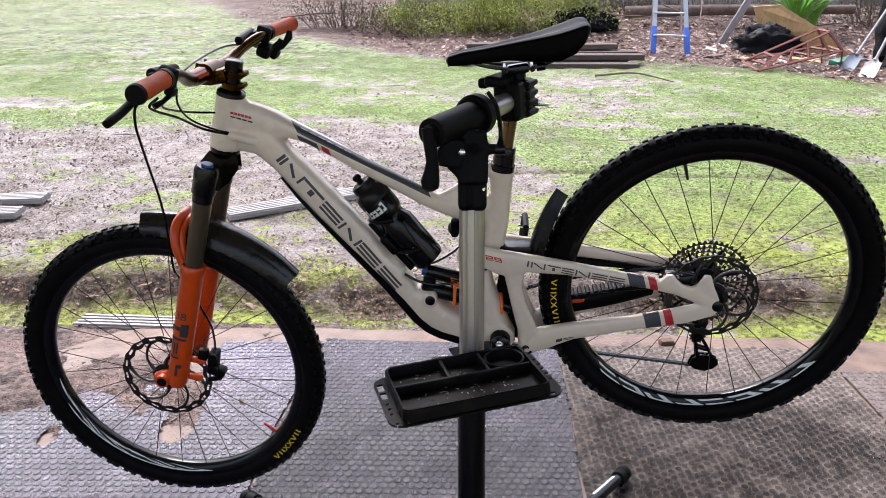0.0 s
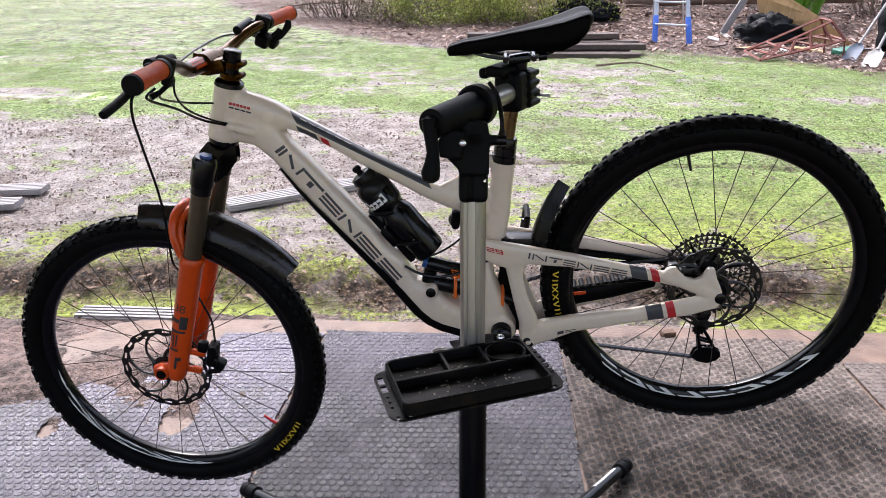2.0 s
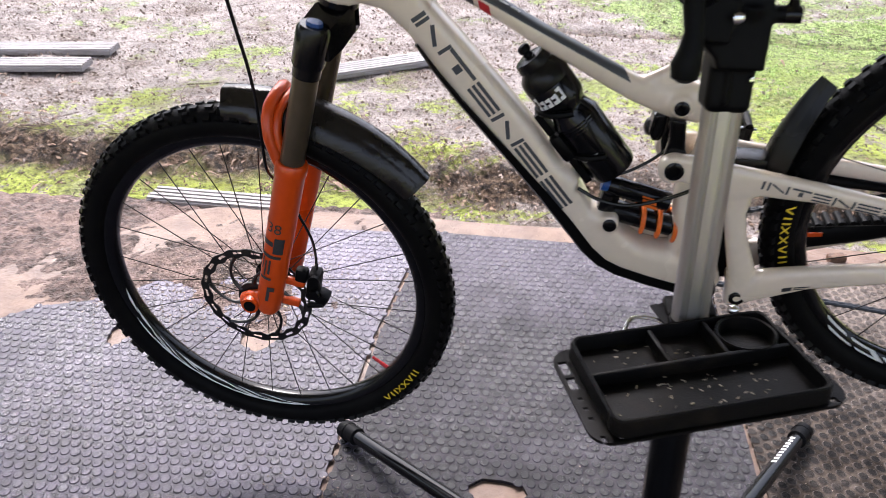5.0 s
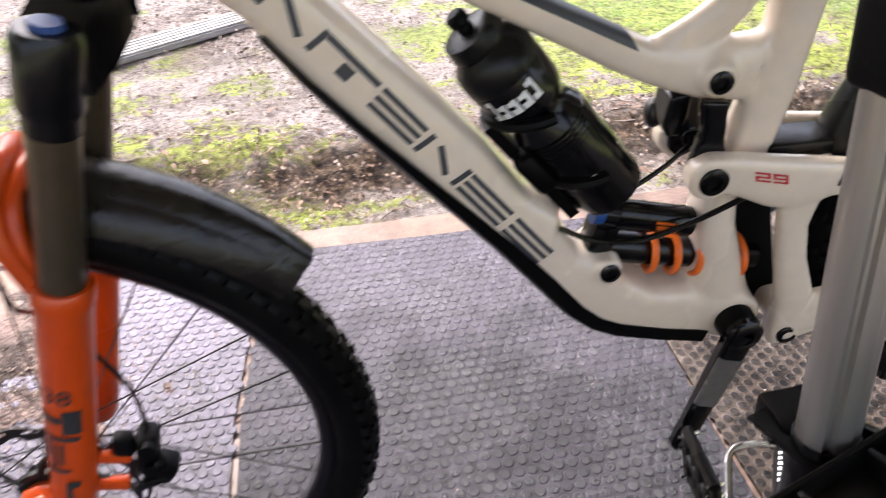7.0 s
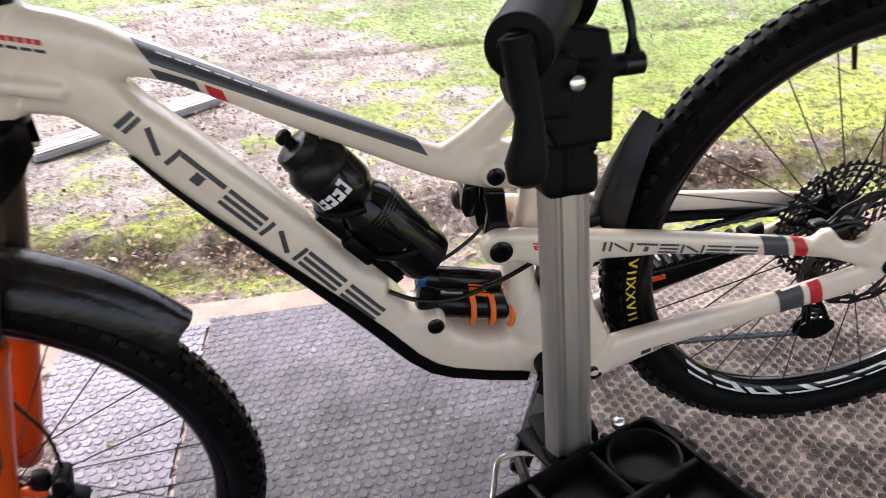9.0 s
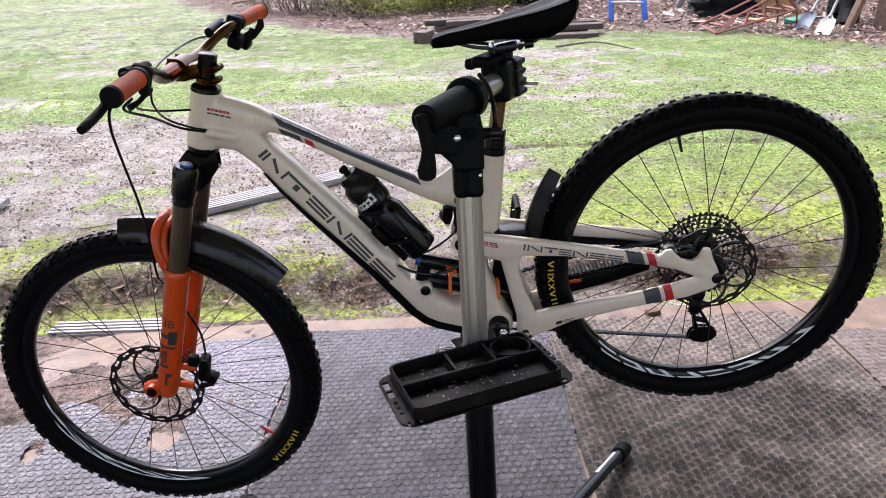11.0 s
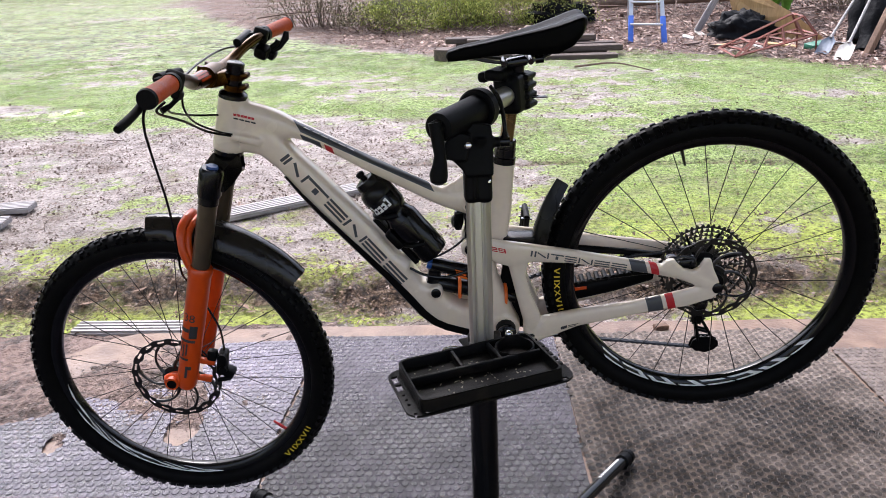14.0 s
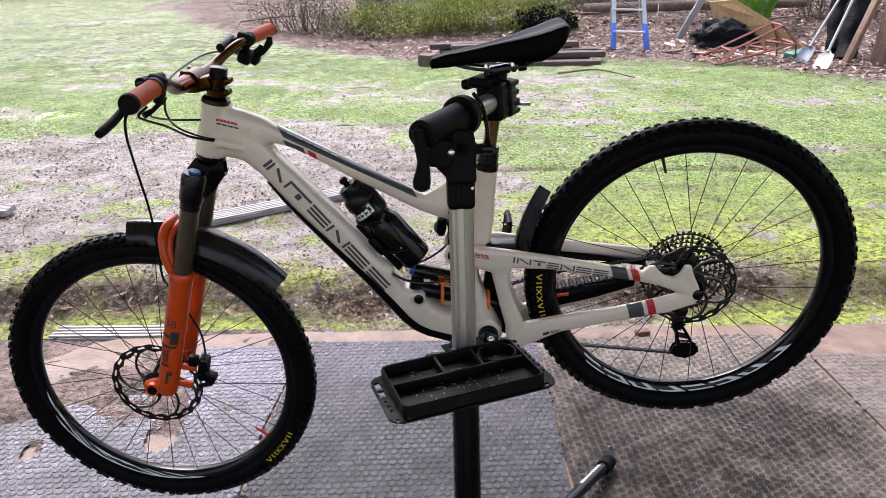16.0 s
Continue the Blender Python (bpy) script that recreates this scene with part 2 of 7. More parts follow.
def ground_material():
    m = bpy.data.materials.new("yard_ground")
    m.use_nodes = True
    nt = m.node_tree
    L = nt.links.new
    b = nt.nodes["Principled BSDF"]
    geo = nt.nodes.new("ShaderNodeNewGeometry")
    pos = geo.outputs["Position"]

    def nz(scale, detail=6, rough=0.6):
        n = nt.nodes.new("ShaderNodeTexNoise")
        n.inputs["Scale"].default_value, n.inputs["Detail"].default_value, n.inputs["Roughness"].default_value = scale, detail, rough
        L(pos, n.inputs["Vector"])
        return n.outputs["Fac"]

    def ramp(fac, stops):
        r = nt.nodes.new("ShaderNodeValToRGB")
        e = r.color_ramp.elements
        while len(e) < len(stops):
            e.new(0.5)
        for el, (p, c) in zip(e, stops):
            el.position, el.color = p, (*c, 1)
        L(fac, r.inputs[0])
        return r.outputs["Color"]

    def mix(fac, a, c):
        x = nt.nodes.new("ShaderNodeMix")
        x.data_type = "RGBA"
        L(fac, x.inputs[0]); L(a, x.inputs[6]); L(c, x.inputs[7])
        return x.outputs[2]

    def attr(name):
        a = nt.nodes.new("ShaderNodeAttribute")
        a.attribute_name = name
        return a.outputs["Fac"]

    def mathn(op, a, v):
        x = nt.nodes.new("ShaderNodeMath")
        x.operation = op
        L(a, x.inputs[0])
        if isinstance(v, float):
            x.inputs[1].default_value = v
        else:
            L(v, x.inputs[1])
        return x.outputs[0]

    soil = ramp(nz(6, 8, 0.7), [(0.36, (0.14, 0.102, 0.084)), (0.46, (0.42, 0.347, 0.310)), (0.57, (0.70, 0.61, 0.57))])
    fine = ramp(nz(55, 8, 0.75), [(0.44, (0.055, 0.040, 0.033)), (0.53, (0.57, 0.50, 0.465))])
    mx = nt.nodes.new("ShaderNodeMix")
    mx.data_type = "RGBA"
    mx.inputs[0].default_value = 0.5
    L(soil, mx.inputs[6]); L(fine, mx.inputs[7])
    moss = ramp(nz(42, 8, 0.8), [(0.440, (0.046, 0.056, 0.018)), (0.483, (0.25, 0.338, 0.088)), (0.535, (0.52, 0.645, 0.235))])
    olive = ramp(nz(36, 8, 0.75), [(0.40, (0.075, 0.074, 0.018)), (0.462, (0.32, 0.38, 0.052)), (0.55, (0.59, 0.68, 0.135))])
    sep = nt.nodes.new("ShaderNodeSeparateXYZ")
    L(pos, sep.inputs[0])
    fall = nt.nodes.new("ShaderNodeMapRange")
    fall.inputs["From Min"].default_value, fall.inputs["From Max"].default_value = 3.6, 5.2
    L(sep.outputs["Y"], fall.inputs["Value"])
    moss = mix(fall.outputs[0], olive, moss)
    deep = ramp(nz(8, 8, 0.72), [(0.44, (0.036, 0.044, 0.020)), (0.485, (0.155, 0.222, 0.060)), (0.535, (0.36, 0.47, 0.19))])
    away = nt.nodes.new("ShaderNodeMapRange")
    away.inputs["From Min"].default_value, away.inputs["From Max"].default_value = 7.5, 13.0
    L(sep.outputs["Y"], away.inputs["Value"])
    moss = mix(away.outputs[0], moss, deep)
    dull = ramp(nz(26, 8, 0.75), [(0.432, (0.052, 0.047, 0.022)), (0.49, (0.215, 0.222, 0.080)), (0.547, (0.44, 0.445, 0.205))])
    clump = nt.nodes.new("ShaderNodeMapRange")
    clump.inputs["From Min"].default_value, clump.inputs["From Max"].default_value, clump.inputs["To Max"].default_value = 0.50, 0.60, 0.75
    L(nz(3.1, 8, 0.72), clump.inputs["Value"])
    moss = mix(clump.outputs[0], moss, dull)
    g = mathn("ADD", attr("cover"), mathn("MULTIPLY", mathn("SUBTRACT", nz(4.5, 8, 0.68), 0.5), 3.2))
    g = mathn("ADD", g, mathn("MULTIPLY", mathn("SUBTRACT", nz(34, 5, 0.7), 0.5), 1.3))
    g = mathn("ADD", g, mathn("MULTIPLY", mathn("SUBTRACT", nz(0.9, 4, 0.6), 0.5), 1.3))
    gm = nt.nodes.new("ShaderNodeMapRange")
    gm.inputs["From Min"].default_value, gm.inputs["From Max"].default_value = 0.38, 0.62
    L(g, gm.inputs["Value"])
    base = mix(gm.outputs[0], mx.outputs[2], moss)
    def span(v, lo, hi, top):
        r = nt.nodes.new("ShaderNodeMapRange")
        r.inputs["From Min"].default_value, r.inputs["From Max"].default_value, r.inputs["To Max"].default_value = lo, hi, top
        L(v, r.inputs["Value"])
        return r.outputs[0]

    earth = ramp(nz(48, 8, 0.8), [(0.38, (0.06, 0.043, 0.034)), (0.48, (0.22, 0.162, 0.128)), (0.60, (0.52, 0.43, 0.38))])
    bare = mathn("SUBTRACT", span(nz(2.3, 9, 0.74), 0.50, 0.62, 0.95), mathn("MULTIPLY", attr("cover"), 0.60))
    base = mix(mathn("MAXIMUM", bare, 0.0), base, earth)
    specks = ramp(nz(9, 3), [(0.4, (0.045, 0.034, 0.026)), (0.6, (0.11, 0.085, 0.05))])
    base = mix(span(nz(62, 7, 0.75), 0.575, 0.64, 0.65), base, specks)
    tone = mathn("MULTIPLY", away.outputs[0], 0.18)
    duff = ramp(nz(38, 6, 0.7), [(0.3, (0.045, 0.028, 0.022)), (0.55, (0.15, 0.09, 0.07)), (0.72, (0.34, 0.23, 0.18))])
    base = mix(tone, base, duff)
    base = mix(attr("litter"), base, duff)
    dark = ramp(nz(30, 6, 0.7), [(0.40, (0.026, 0.017, 0.012)), (0.50, (0.105, 0.067, 0.042)), (0.62, (0.29, 0.198, 0.13))])
    base = mix(attr("scarp"), base, dark)
    L(base, b.inputs["Base Color"])
    b.inputs["Specular IOR Level"].default_value = 0.28
    wet = nt.nodes.new("ShaderNodeMapRange")
    wet.inputs["From Min"].default_value, wet.inputs["From Max"].default_value = 0.42, 0.60
    wet.inputs["To Min"].default_value, wet.inputs["To Max"].default_value = 0.8, 0.28
    L(nz(0.9, 4), wet.inputs["Value"])
    pool = span(attr("puddle"), 0.45, 0.75, 1.0)
    dry = mathn("SUBTRACT", wet.outputs[0], mathn("MULTIPLY", pool, 0.6))
    L(mathn("MAXIMUM", dry, 0.07), b.inputs["Roughness"])
    bp = nt.nodes.new("ShaderNodeBump")
    bp.inputs["Distance"].default_value = 0.06
    L(span(pool, 1.0, 0.0, 1.0), bp.inputs["Strength"])
    L(nz(30, 10, 0.8), bp.inputs["Height"])
    L(bp.outputs[0], b.inputs["Normal"])
    return m


def sheet(name, xs, ys, height, mat, masks):
    me = bpy.data.meshes.new(name)
    nx, ny = len(xs), len(ys)
    vs = [(x, y, height(x, y)) for y in ys for x in xs]
    fs = [(j * nx + i, j * nx + i + 1, (j + 1) * nx + i + 1, (j + 1) * nx + i) for j in range(ny - 1) for i in range(nx - 1)]
    me.from_pydata(vs, [], fs)
    me.shade_smooth()
    for key, fn in masks.items():
        a = me.attributes.new(key, "FLOAT", "POINT")
        a.data.foreach_set("value", [fn(x, y) for x, y, z in vs])
    me.materials.append(mat)
    return new(name, me)


def scarp(x, y):
    c = scarp_y(x) - 0.01
    a = max(0.0, 1.25 - abs(y - c - 0.02) / 0.17) * (0.9 + 0.7 * fbm(x, y, 4.0))
    r = math.exp(-((y - 5.36 + 0.13 * x - 0.12 * fbm(x, 3, 0.8)) / 0.05) ** 2) * clamp01((x + 0.5) / 0.6) * 0.8
    return clamp01(max(a, r))


def puddle(x, y):
    """Shallow standing water on the bare ground."""
    return clamp01(1.3 - math.hypot((x + 4.6) / 1.9, (y - 8.0 - 0.05 * x) / 0.32) + 0.5 * fbm(x, y, 1.6))


def spread(a, b, n, p=1.0):
    return [a + (b - a) * (i / n) ** p for i in range(n + 1)]


YX = spread(-400, -40, 4)[:-1] + spread(-40, -7, 18)[:-1] + spread(-7, 8, 400)[:-1] + spread(8, 40, 18)[:-1] + spread(40, 400, 4)
YY = spread(-300, -12, 4)[:-1] + spread(-12, 2.65, 14)[:-1] + spread(2.65, 4.2, 110)[:-1] + spread(4.2, 6.4, 70)[:-1] + spread(6.4, 17, 120)[:-1] + spread(17, 45, 24)[:-1] + spread(45, 600, 6)
GROUND = ground_material()
ground = tagged(sheet("ground", YX, YY, yard_z, GROUND, {"cover": cover, "litter": lambda x, y: max(litter_at(x, y), 0.6 * clamp01((x - 0.8) / 1.5) * litter_at(x, y + 0.55)), "scarp": scarp, "puddle": puddle}),
                "wet sandy yard with moss, low weeds and leaf litter", "ground", kind="structure")

CONCRETE = material("old_concrete", (0.215, 0.146, 0.110), 0.5, spec=0.3, col2=(0.10, 0.062, 0.046), scale=12, big=2.2, bump=0.25, bump_scale=60, rough_var=0.25)
s = Shape()
edge = [(-7.0, 2.9)] + [(x, 2.89 - 0.062 * max(-0.5, x) - 0.55 * clamp01((-1.35 - x) / 0.6) + 0.02 * fbm(x, 0, 2.5) + 0.010 * fbm(x, 4, 9)) for x in spread(-6.9, 6.9, 160)] + [(7.0, 2.5)]
n = len(edge)
vs = [(x, y, 0.0) for x, y in edge] + [(x, y - 0.012, 0.006) for x, y in edge]
outline = [(x, y) for x, y in edge] + [(7.0, -5.0), (-7.0, -5.0)]
top = [(x, y, -0.004) for x, y in outline]
low = [(x, y + 0.02, -0.16) for x, y in outline]
k = len(outline)
s.add(top + low, [tuple(range(k))] + [(i, k + i, k + (i + 1) % k, (i + 1) % k) for i in range(k)])
slab = tagged(part("floor", s, CONCRETE, smooth=False), "worn pinkish concrete slab with a rough broken edge", "floor", kind="structure")


def mat_rubber(name, dark, mid, film, rough, spec):
    """Rubber with wet and dry patches, and a film from the slab's yard edge: tramped mud and painted sheen."""
    m = bpy.data.materials.new(name)
    m.use_nodes = True
    nt = m.node_tree
    L = nt.links.new
    b = nt.nodes["Principled BSDF"]
    geo = nt.nodes.new("ShaderNodeNewGeometry")
    pos = geo.outputs["Position"]

    def nz(scale, detail=6, rgh=0.6):
        n = nt.nodes.new("ShaderNodeTexNoise")
        n.inputs["Scale"].default_value, n.inputs["Detail"].default_value, n.inputs["Roughness"].default_value = scale, detail, rgh
        L(pos, n.inputs["Vector"])
        return n.outputs["Fac"]

    def span(v, a0, a1, b0, b1):
        r = nt.nodes.new("ShaderNodeMapRange")
        for k, x in zip(("From Min", "From Max", "To Min", "To Max"), (a0, a1, b0, b1)):
            r.inputs[k].default_value = x
        L(v, r.inputs["Value"])
        return r.outputs[0]

    def calc(op, p, q):
        x = nt.nodes.new("ShaderNodeMath")
        x.operation = op
        x.use_clamp = op == "ADD"
        for i, v in enumerate((p, q)):
            if isinstance(v, float):
                x.inputs[i].default_value = v
            else:
                L(v, x.inputs[i])
        return x.outputs[0]

    def mix(fac, p, q):
        x = nt.nodes.new("ShaderNodeMix")
        x.data_type = "RGBA"
        L(fac, x.inputs[0])
        for i, v in ((6, p), (7, q)):
            if isinstance(v, tuple):
                x.inputs[i].default_value = (*v, 1)
            else:
                L(v, x.inputs[i])
        return x.outputs[2]

    grime = span(nz(26, 8, 0.75), 0.42, 0.60, 0.0, 1.0)
    base = mix(grime, dark, mid)
    sep = nt.nodes.new("ShaderNodeSeparateXYZ")
    L(pos, sep.inputs[0])
    mud_and_sheen = span(sep.outputs["Y"], 2.10, 2.65, 0.0, 0.9)
    # Paler to the right as well: whitish sheen put into the colour.
    mud_and_sheen = calc("ADD", mud_and_sheen, span(sep.outputs["X"], 0.95, 1.6, 0.0, 0.45))
    patch = calc("ADD", mud_and_sheen, span(nz(2.6, 8, 0.74), 0.40, 0.64, -0.42, 0.46))
    patch = calc("MULTIPLY", patch, span(nz(60, 5, 0.7), 0.34, 0.56, 0.25, 1.0))
    base = mix(patch, base, film)
    L(base, b.inputs["Base Color"])
    L(span(nz(4.0, 7, 0.7), 0.40, 0.58, max(0.07, rough - 0.20), rough + 0.22), b.inputs["Roughness"])
    b.inputs["Specular IOR Level"].default_value = spec
    bp = nt.nodes.new("ShaderNodeBump")
    bp.inputs["Strength"].default_value, bp.inputs["Distance"].default_value = 0.35, 0.01
    L(nz(130, 6, 0.7), bp.inputs["Height"])
    L(bp.outputs[0], b.inputs["Normal"])
    return m


# The lilac in the grey and pale rubbers holds some sky sheen.
MATRUB = mat_rubber("studded_rubber", (0.0079, 0.0068, 0.0081), (0.0305, 0.0263, 0.0317), (0.0761, 0.0676, 0.0819), 0.25, 0.16)
MATTOP = mat_rubber("wet_stud_rubber", (0.0020, 0.0018, 0.0022), (0.0060, 0.0054, 0.0071), (0.0728, 0.0641, 0.0798), 0.17, 0.24)
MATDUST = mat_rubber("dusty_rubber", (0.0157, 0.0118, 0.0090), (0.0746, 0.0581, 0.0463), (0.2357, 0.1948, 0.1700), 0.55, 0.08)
MATSTUD = mat_rubber("dark_stud_rubber", (0.0048, 0.0039, 0.0036), (0.0170, 0.0138, 0.0119), (0.1377, 0.1134, 0.0999), 0.36, 0.08)
MATPALE = mat_rubber("pale_rubber", (0.0166, 0.0136, 0.0203), (0.0517, 0.0437, 0.0634), (0.1335, 0.1153, 0.1625), 0.22, 0.36)
MATPALETOP = mat_rubber("pale_stud_rubber", (0.0240, 0.0198, 0.0289), (0.0658, 0.0563, 0.0801), (0.1365, 0.1181, 0.1639), 0.15, 0.40)
MATPINK = mat_rubber("sandy_rubber", (0.0281, 0.0213, 0.0185), (0.0842, 0.0646, 0.0562), (0.1909, 0.1516, 0.1348), 0.45, 0.28)
TOPS = {MATPINK: (MATPINK, MATDUST), MATRUB: (MATTOP, MATPALE), MATDUST: (MATSTUD, MATPINK), MATPALE: (MATPALETOP, MATPALE)}
PITCH, ROW = 0.0275, 0.0264


def inside(poly, x, y):
    c = False
    for i in range(len(poly)):
        (x0, y0), (x1, y1) = poly[i], poly[i - 1]
        if (y0 > y) != (y1 > y) and x < (x1 - x0) * (y - y0) / (y1 - y0) + x0:
            c = not c
    return c


def rubber_mat(label, poly, holes, turn, mat, phase=(0, 0), thick=0.006):
    """One studded mat: a thin sheet cut to its outline, and its round studs."""
    root = thing("rubber_mat", label, "floor mat", group="studded floor mats")
    x0, x1 = min(p[0] for p in poly), max(p[0] for p in poly)
    y0, y1 = min(p[1] for p in poly), max(p[1] for p in poly)
    bm = bmesh.new()
    edges = []
    for loop in [poly, *holes]:
        vl = [bm.verts.new((x, y, thick)) for x, y in loop]
        edges += [bm.edges.new((vl[i], vl[(i + 1) % len(vl)])) for i in range(len(vl))]
    bmesh.ops.triangle_fill(bm, use_beauty=True, use_dissolve=False, edges=edges, normal=(0, 0, 1))
    bmesh.ops.recalc_face_normals(bm, faces=bm.faces[:])
    rim = [e for e in bm.edges if len(e.link_faces) == 1]
    ex = bmesh.ops.extrude_edge_only(bm, edges=rim)
    for v in [g for g in ex["geom"] if isinstance(g, bmesh.types.BMVert)]:
        v.co.z = -0.003
    me = bpy.data.meshes.new("sheet")
    bm.to_mesh(me)
    bm.free()
    me.materials.append(mat)
    ob = new("sheet", me)
    ob.parent = root
    c, sn = math.cos(turn), math.sin(turn)
    st = Shape()
    R, r, h = 0.0120, 0.0098, 0.0018
    ring = [(math.cos(a), math.sin(a)) for a in [2 * math.pi * j / 12 for j in range(12)]]
    diag = math.hypot(x1 - x0, y1 - y0)
    cnt = int(0.62 * diag / ROW)
    cx, cy = (x0 + x1) / 2, (y0 + y1) / 2
    for i in range(-cnt, cnt + 1):
        for j in range(-cnt, cnt + 1):
            u, w = (i + 0.5 * (j % 2)) * PITCH + phase[0], j * ROW + phase[1]
            x, y = cx + u * c - w * sn, cy + u * sn + w * c
            if not inside(poly, x, y) or y < 1.30 or any(inside(hl, x, y) for hl in holes):
                continue
            dx, dy = random.uniform(-.0008, .0008), random.uniform(-.0008, .0008)
            k = random.uniform(0.93, 1.05)
            vs = [(x + dx + R * k * a, y + dy + R * k * b2, thick) for a, b2 in ring] + [(x + dx + r * k * a, y + dy + r * k * b2, thick + h) for a, b2 in ring]
            st.add(vs, [(q, (q + 1) % 12, 12 + (q + 1) % 12, 12 + q) for q in range(12)] + [tuple(range(12, 24))])
    me = bpy.data.meshes.new("stud")
    me.from_pydata(st.v, [], st.f)
    me.materials.append(TOPS[mat][0])
    me.materials.append(TOPS[mat][1])
    me.polygons.foreach_set("material_index", [0 if i % 13 == 12 else 1 for i in range(len(st.f))])
    ob = tagged(new("stud", me), kind="stuff")
    ob.parent = root
    return root


def blob(cx, cy, rx, ry, n=9, seed=0.0):
    return [(cx + rx * (1 + 0.3 * noise.noise((i * 1.7, seed, 0))) * math.cos(2 * math.pi * i / n), cy + ry * (1 + 0.3 * noise.noise((i * 1.7, seed, 5))) * math.sin(2 * math.pi * i / n)) for i in range(n)]


rubber_mat("grey studded rubber mat, wet and scuffed, on the concrete", [(-0.64, 0.35), (0.375, 0.35), (0.397, 1.67), (0.41, 1.95), (0.436, 2.30), (0.452, 2.745), (-0.475, 2.806), (-0.555, 2.2)],
           [blob(-0.195, 1.655, 0.07, 0.045, 9, 2.0)], radians(-1.5), MATRUB)
rubber_mat("brown dusty studded rubber mat beside the stand", [(0.385, 0.35), (1.455, 0.35), (1.472, 2.1), (1.487, 2.58), (1.41, 2.70), (0.462, 2.742), (0.420, 1.95)],
           [], radians(28.5), MATDUST, (0.01, 0.004))
rubber_mat("studded rubber mat with a scuffed edge", [(1.47, 0.35), (2.9, 0.35), (2.95, 2.4), (1.498, 2.52)], [], radians(-3), MATPINK, (0.004, 0.012))
rubber_mat("torn studded rubber mat with holes showing the concrete", [(-2.6, 0.35), (-0.655, 0.35), (-0.57, 2.2), (-0.49, 2.79), (-0.90, 2.79), (-0.93, 2.58), (-0.84, 2.32), (-0.93, 2.22), (-1.00, 2.42), (-1.10, 2.48), (-1.18, 2.38), (-1.30, 2.42), (-1.42, 2.30), (-1.62, 2.24), (-1.80, 2.08), (-2.2, 2.1)],
           [blob(-1.305, 2.135, 0.034, 0.058, 11, 4.0), blob(-0.895, 2.20, 0.060, 0.11, 13, 7.0)], radians(-1.0), MATPALE, (0.012, 0.009))


# mud that has run off the yard over the slab and the torn mat
def mud_z(x, y):
    m = clamp01(1.25 - math.hypot((x + 1.10) / 0.62, (y - 2.48) / 0.34)) + 0.55 * clamp01(1 - math.hypot((x + 1.9) / 0.7, (y - 2.55) / 0.4))
    return -0.016 + 0.026 * min(m, 0.85) + 0.016 * fbm(x, y, 7.0) + 0.008 * fbm(x, y, 30.0, 3)


MUD = material("wet_mud", (0.22, 0.158, 0.138), 0.5, spec=0.15, col2=(0.055, 0.040, 0.034), scale=38, big=7, bump=0.9, bump_scale=110, rough_var=0.25, ramp=(0.40, 0.58))
tagged(sheet("mud_patch", spread(-2.6, -0.45, 190), spread(2.0, 3.0, 100), mud_z, MUD, {}), "lumpy wet brown mud run over the slab", "mud", kind="stuff")

# ---- the mountain bike ----
LEAN_IN = 3.5
BIKE = pose(0, 1.632, -0.060, 0, 0, -3.8) @ pose(0, 0, 0.85) @ pose(0, 0, 0, LEAN_IN) @ pose(0, 0, -0.85)
bike = thing("mountain_bike", "cream full-suspension mountain bike with orange fork, clamped in a repair stand", "bicycle", m=BIKE)


def ring_section(t, b, half, yc=0.0, e=2.5, n=20):
    """A rounded section across a frame tube: its upper and lower edge (x, z), half its width, and its offset."""
    c = Vector(((t[0] + b[0]) / 2, yc, (t[1] + b[1]) / 2))
    a = Vector(((t[0] - b[0]) / 2, 0, (t[1] - b[1]) / 2))
    w = Vector((0, half, 0))
    out = []
    for j in range(n):
        q = 2 * math.pi * j / n
        co, si = math.cos(q), math.sin(q)
        out.append(c + a * math.copysign(abs(co) ** (2 / e), co) + w * math.copysign(abs(si) ** (2 / e), si))
    return out


def sections(shape, rows, side=1, e=2.5):
    """rows: upper x, z, lower x, z, half width and, for a stay, its offset."""
    shape.loft([ring_section((r[0], r[1]), (r[2], r[3]), r[4], -side * r[5] if len(r) > 5 else 0.0, e) for r in rows])


def melted(name, shape, voxel, rounds):
    """The overlapping pieces of a shape fused into one moulded skin."""
    me = shape.mesh(name, smooth=False)
    ob = new(name, me)
    r = ob.modifiers.new("fuse", "REMESH")
    r.mode, r.voxel_size, r.use_smooth_shade = "VOXEL", voxel, True
    k = ob.modifiers.new("soft", "SMOOTH")
    k.factor, k.iterations = 0.5, rounds
    dg = bpy.context.evaluated_depsgraph_get()
    dg.update()
    out = bpy.data.meshes.new_from_object(ob.evaluated_get(dg))
    out.name = name
    bpy.data.objects.remove(ob)
    bpy.data.meshes.remove(me)
    out.shade_smooth()
    return out


from mathutils.bvhtree import BVHTree


def tree_of(me):
    return BVHTree.FromPolygons([v.co for v in me.vertices], [tuple(p.vertices) for p in me.polygons])


def largest_patch(fs):
    """The largest connected set among the faces."""
    left, best = list(fs), []
    while left:
        patch, seen, grown = [left.pop()], set(), True
        seen.update(patch[0])
        while grown:
            joined = [f for f in left if seen.intersection(f)]
            left = [f for f in left if not seen.intersection(f)]
            grown = bool(joined)
            for f in joined:
                seen.update(f)
            patch += joined
        if len(patch) > len(best):
            best = patch
    return best


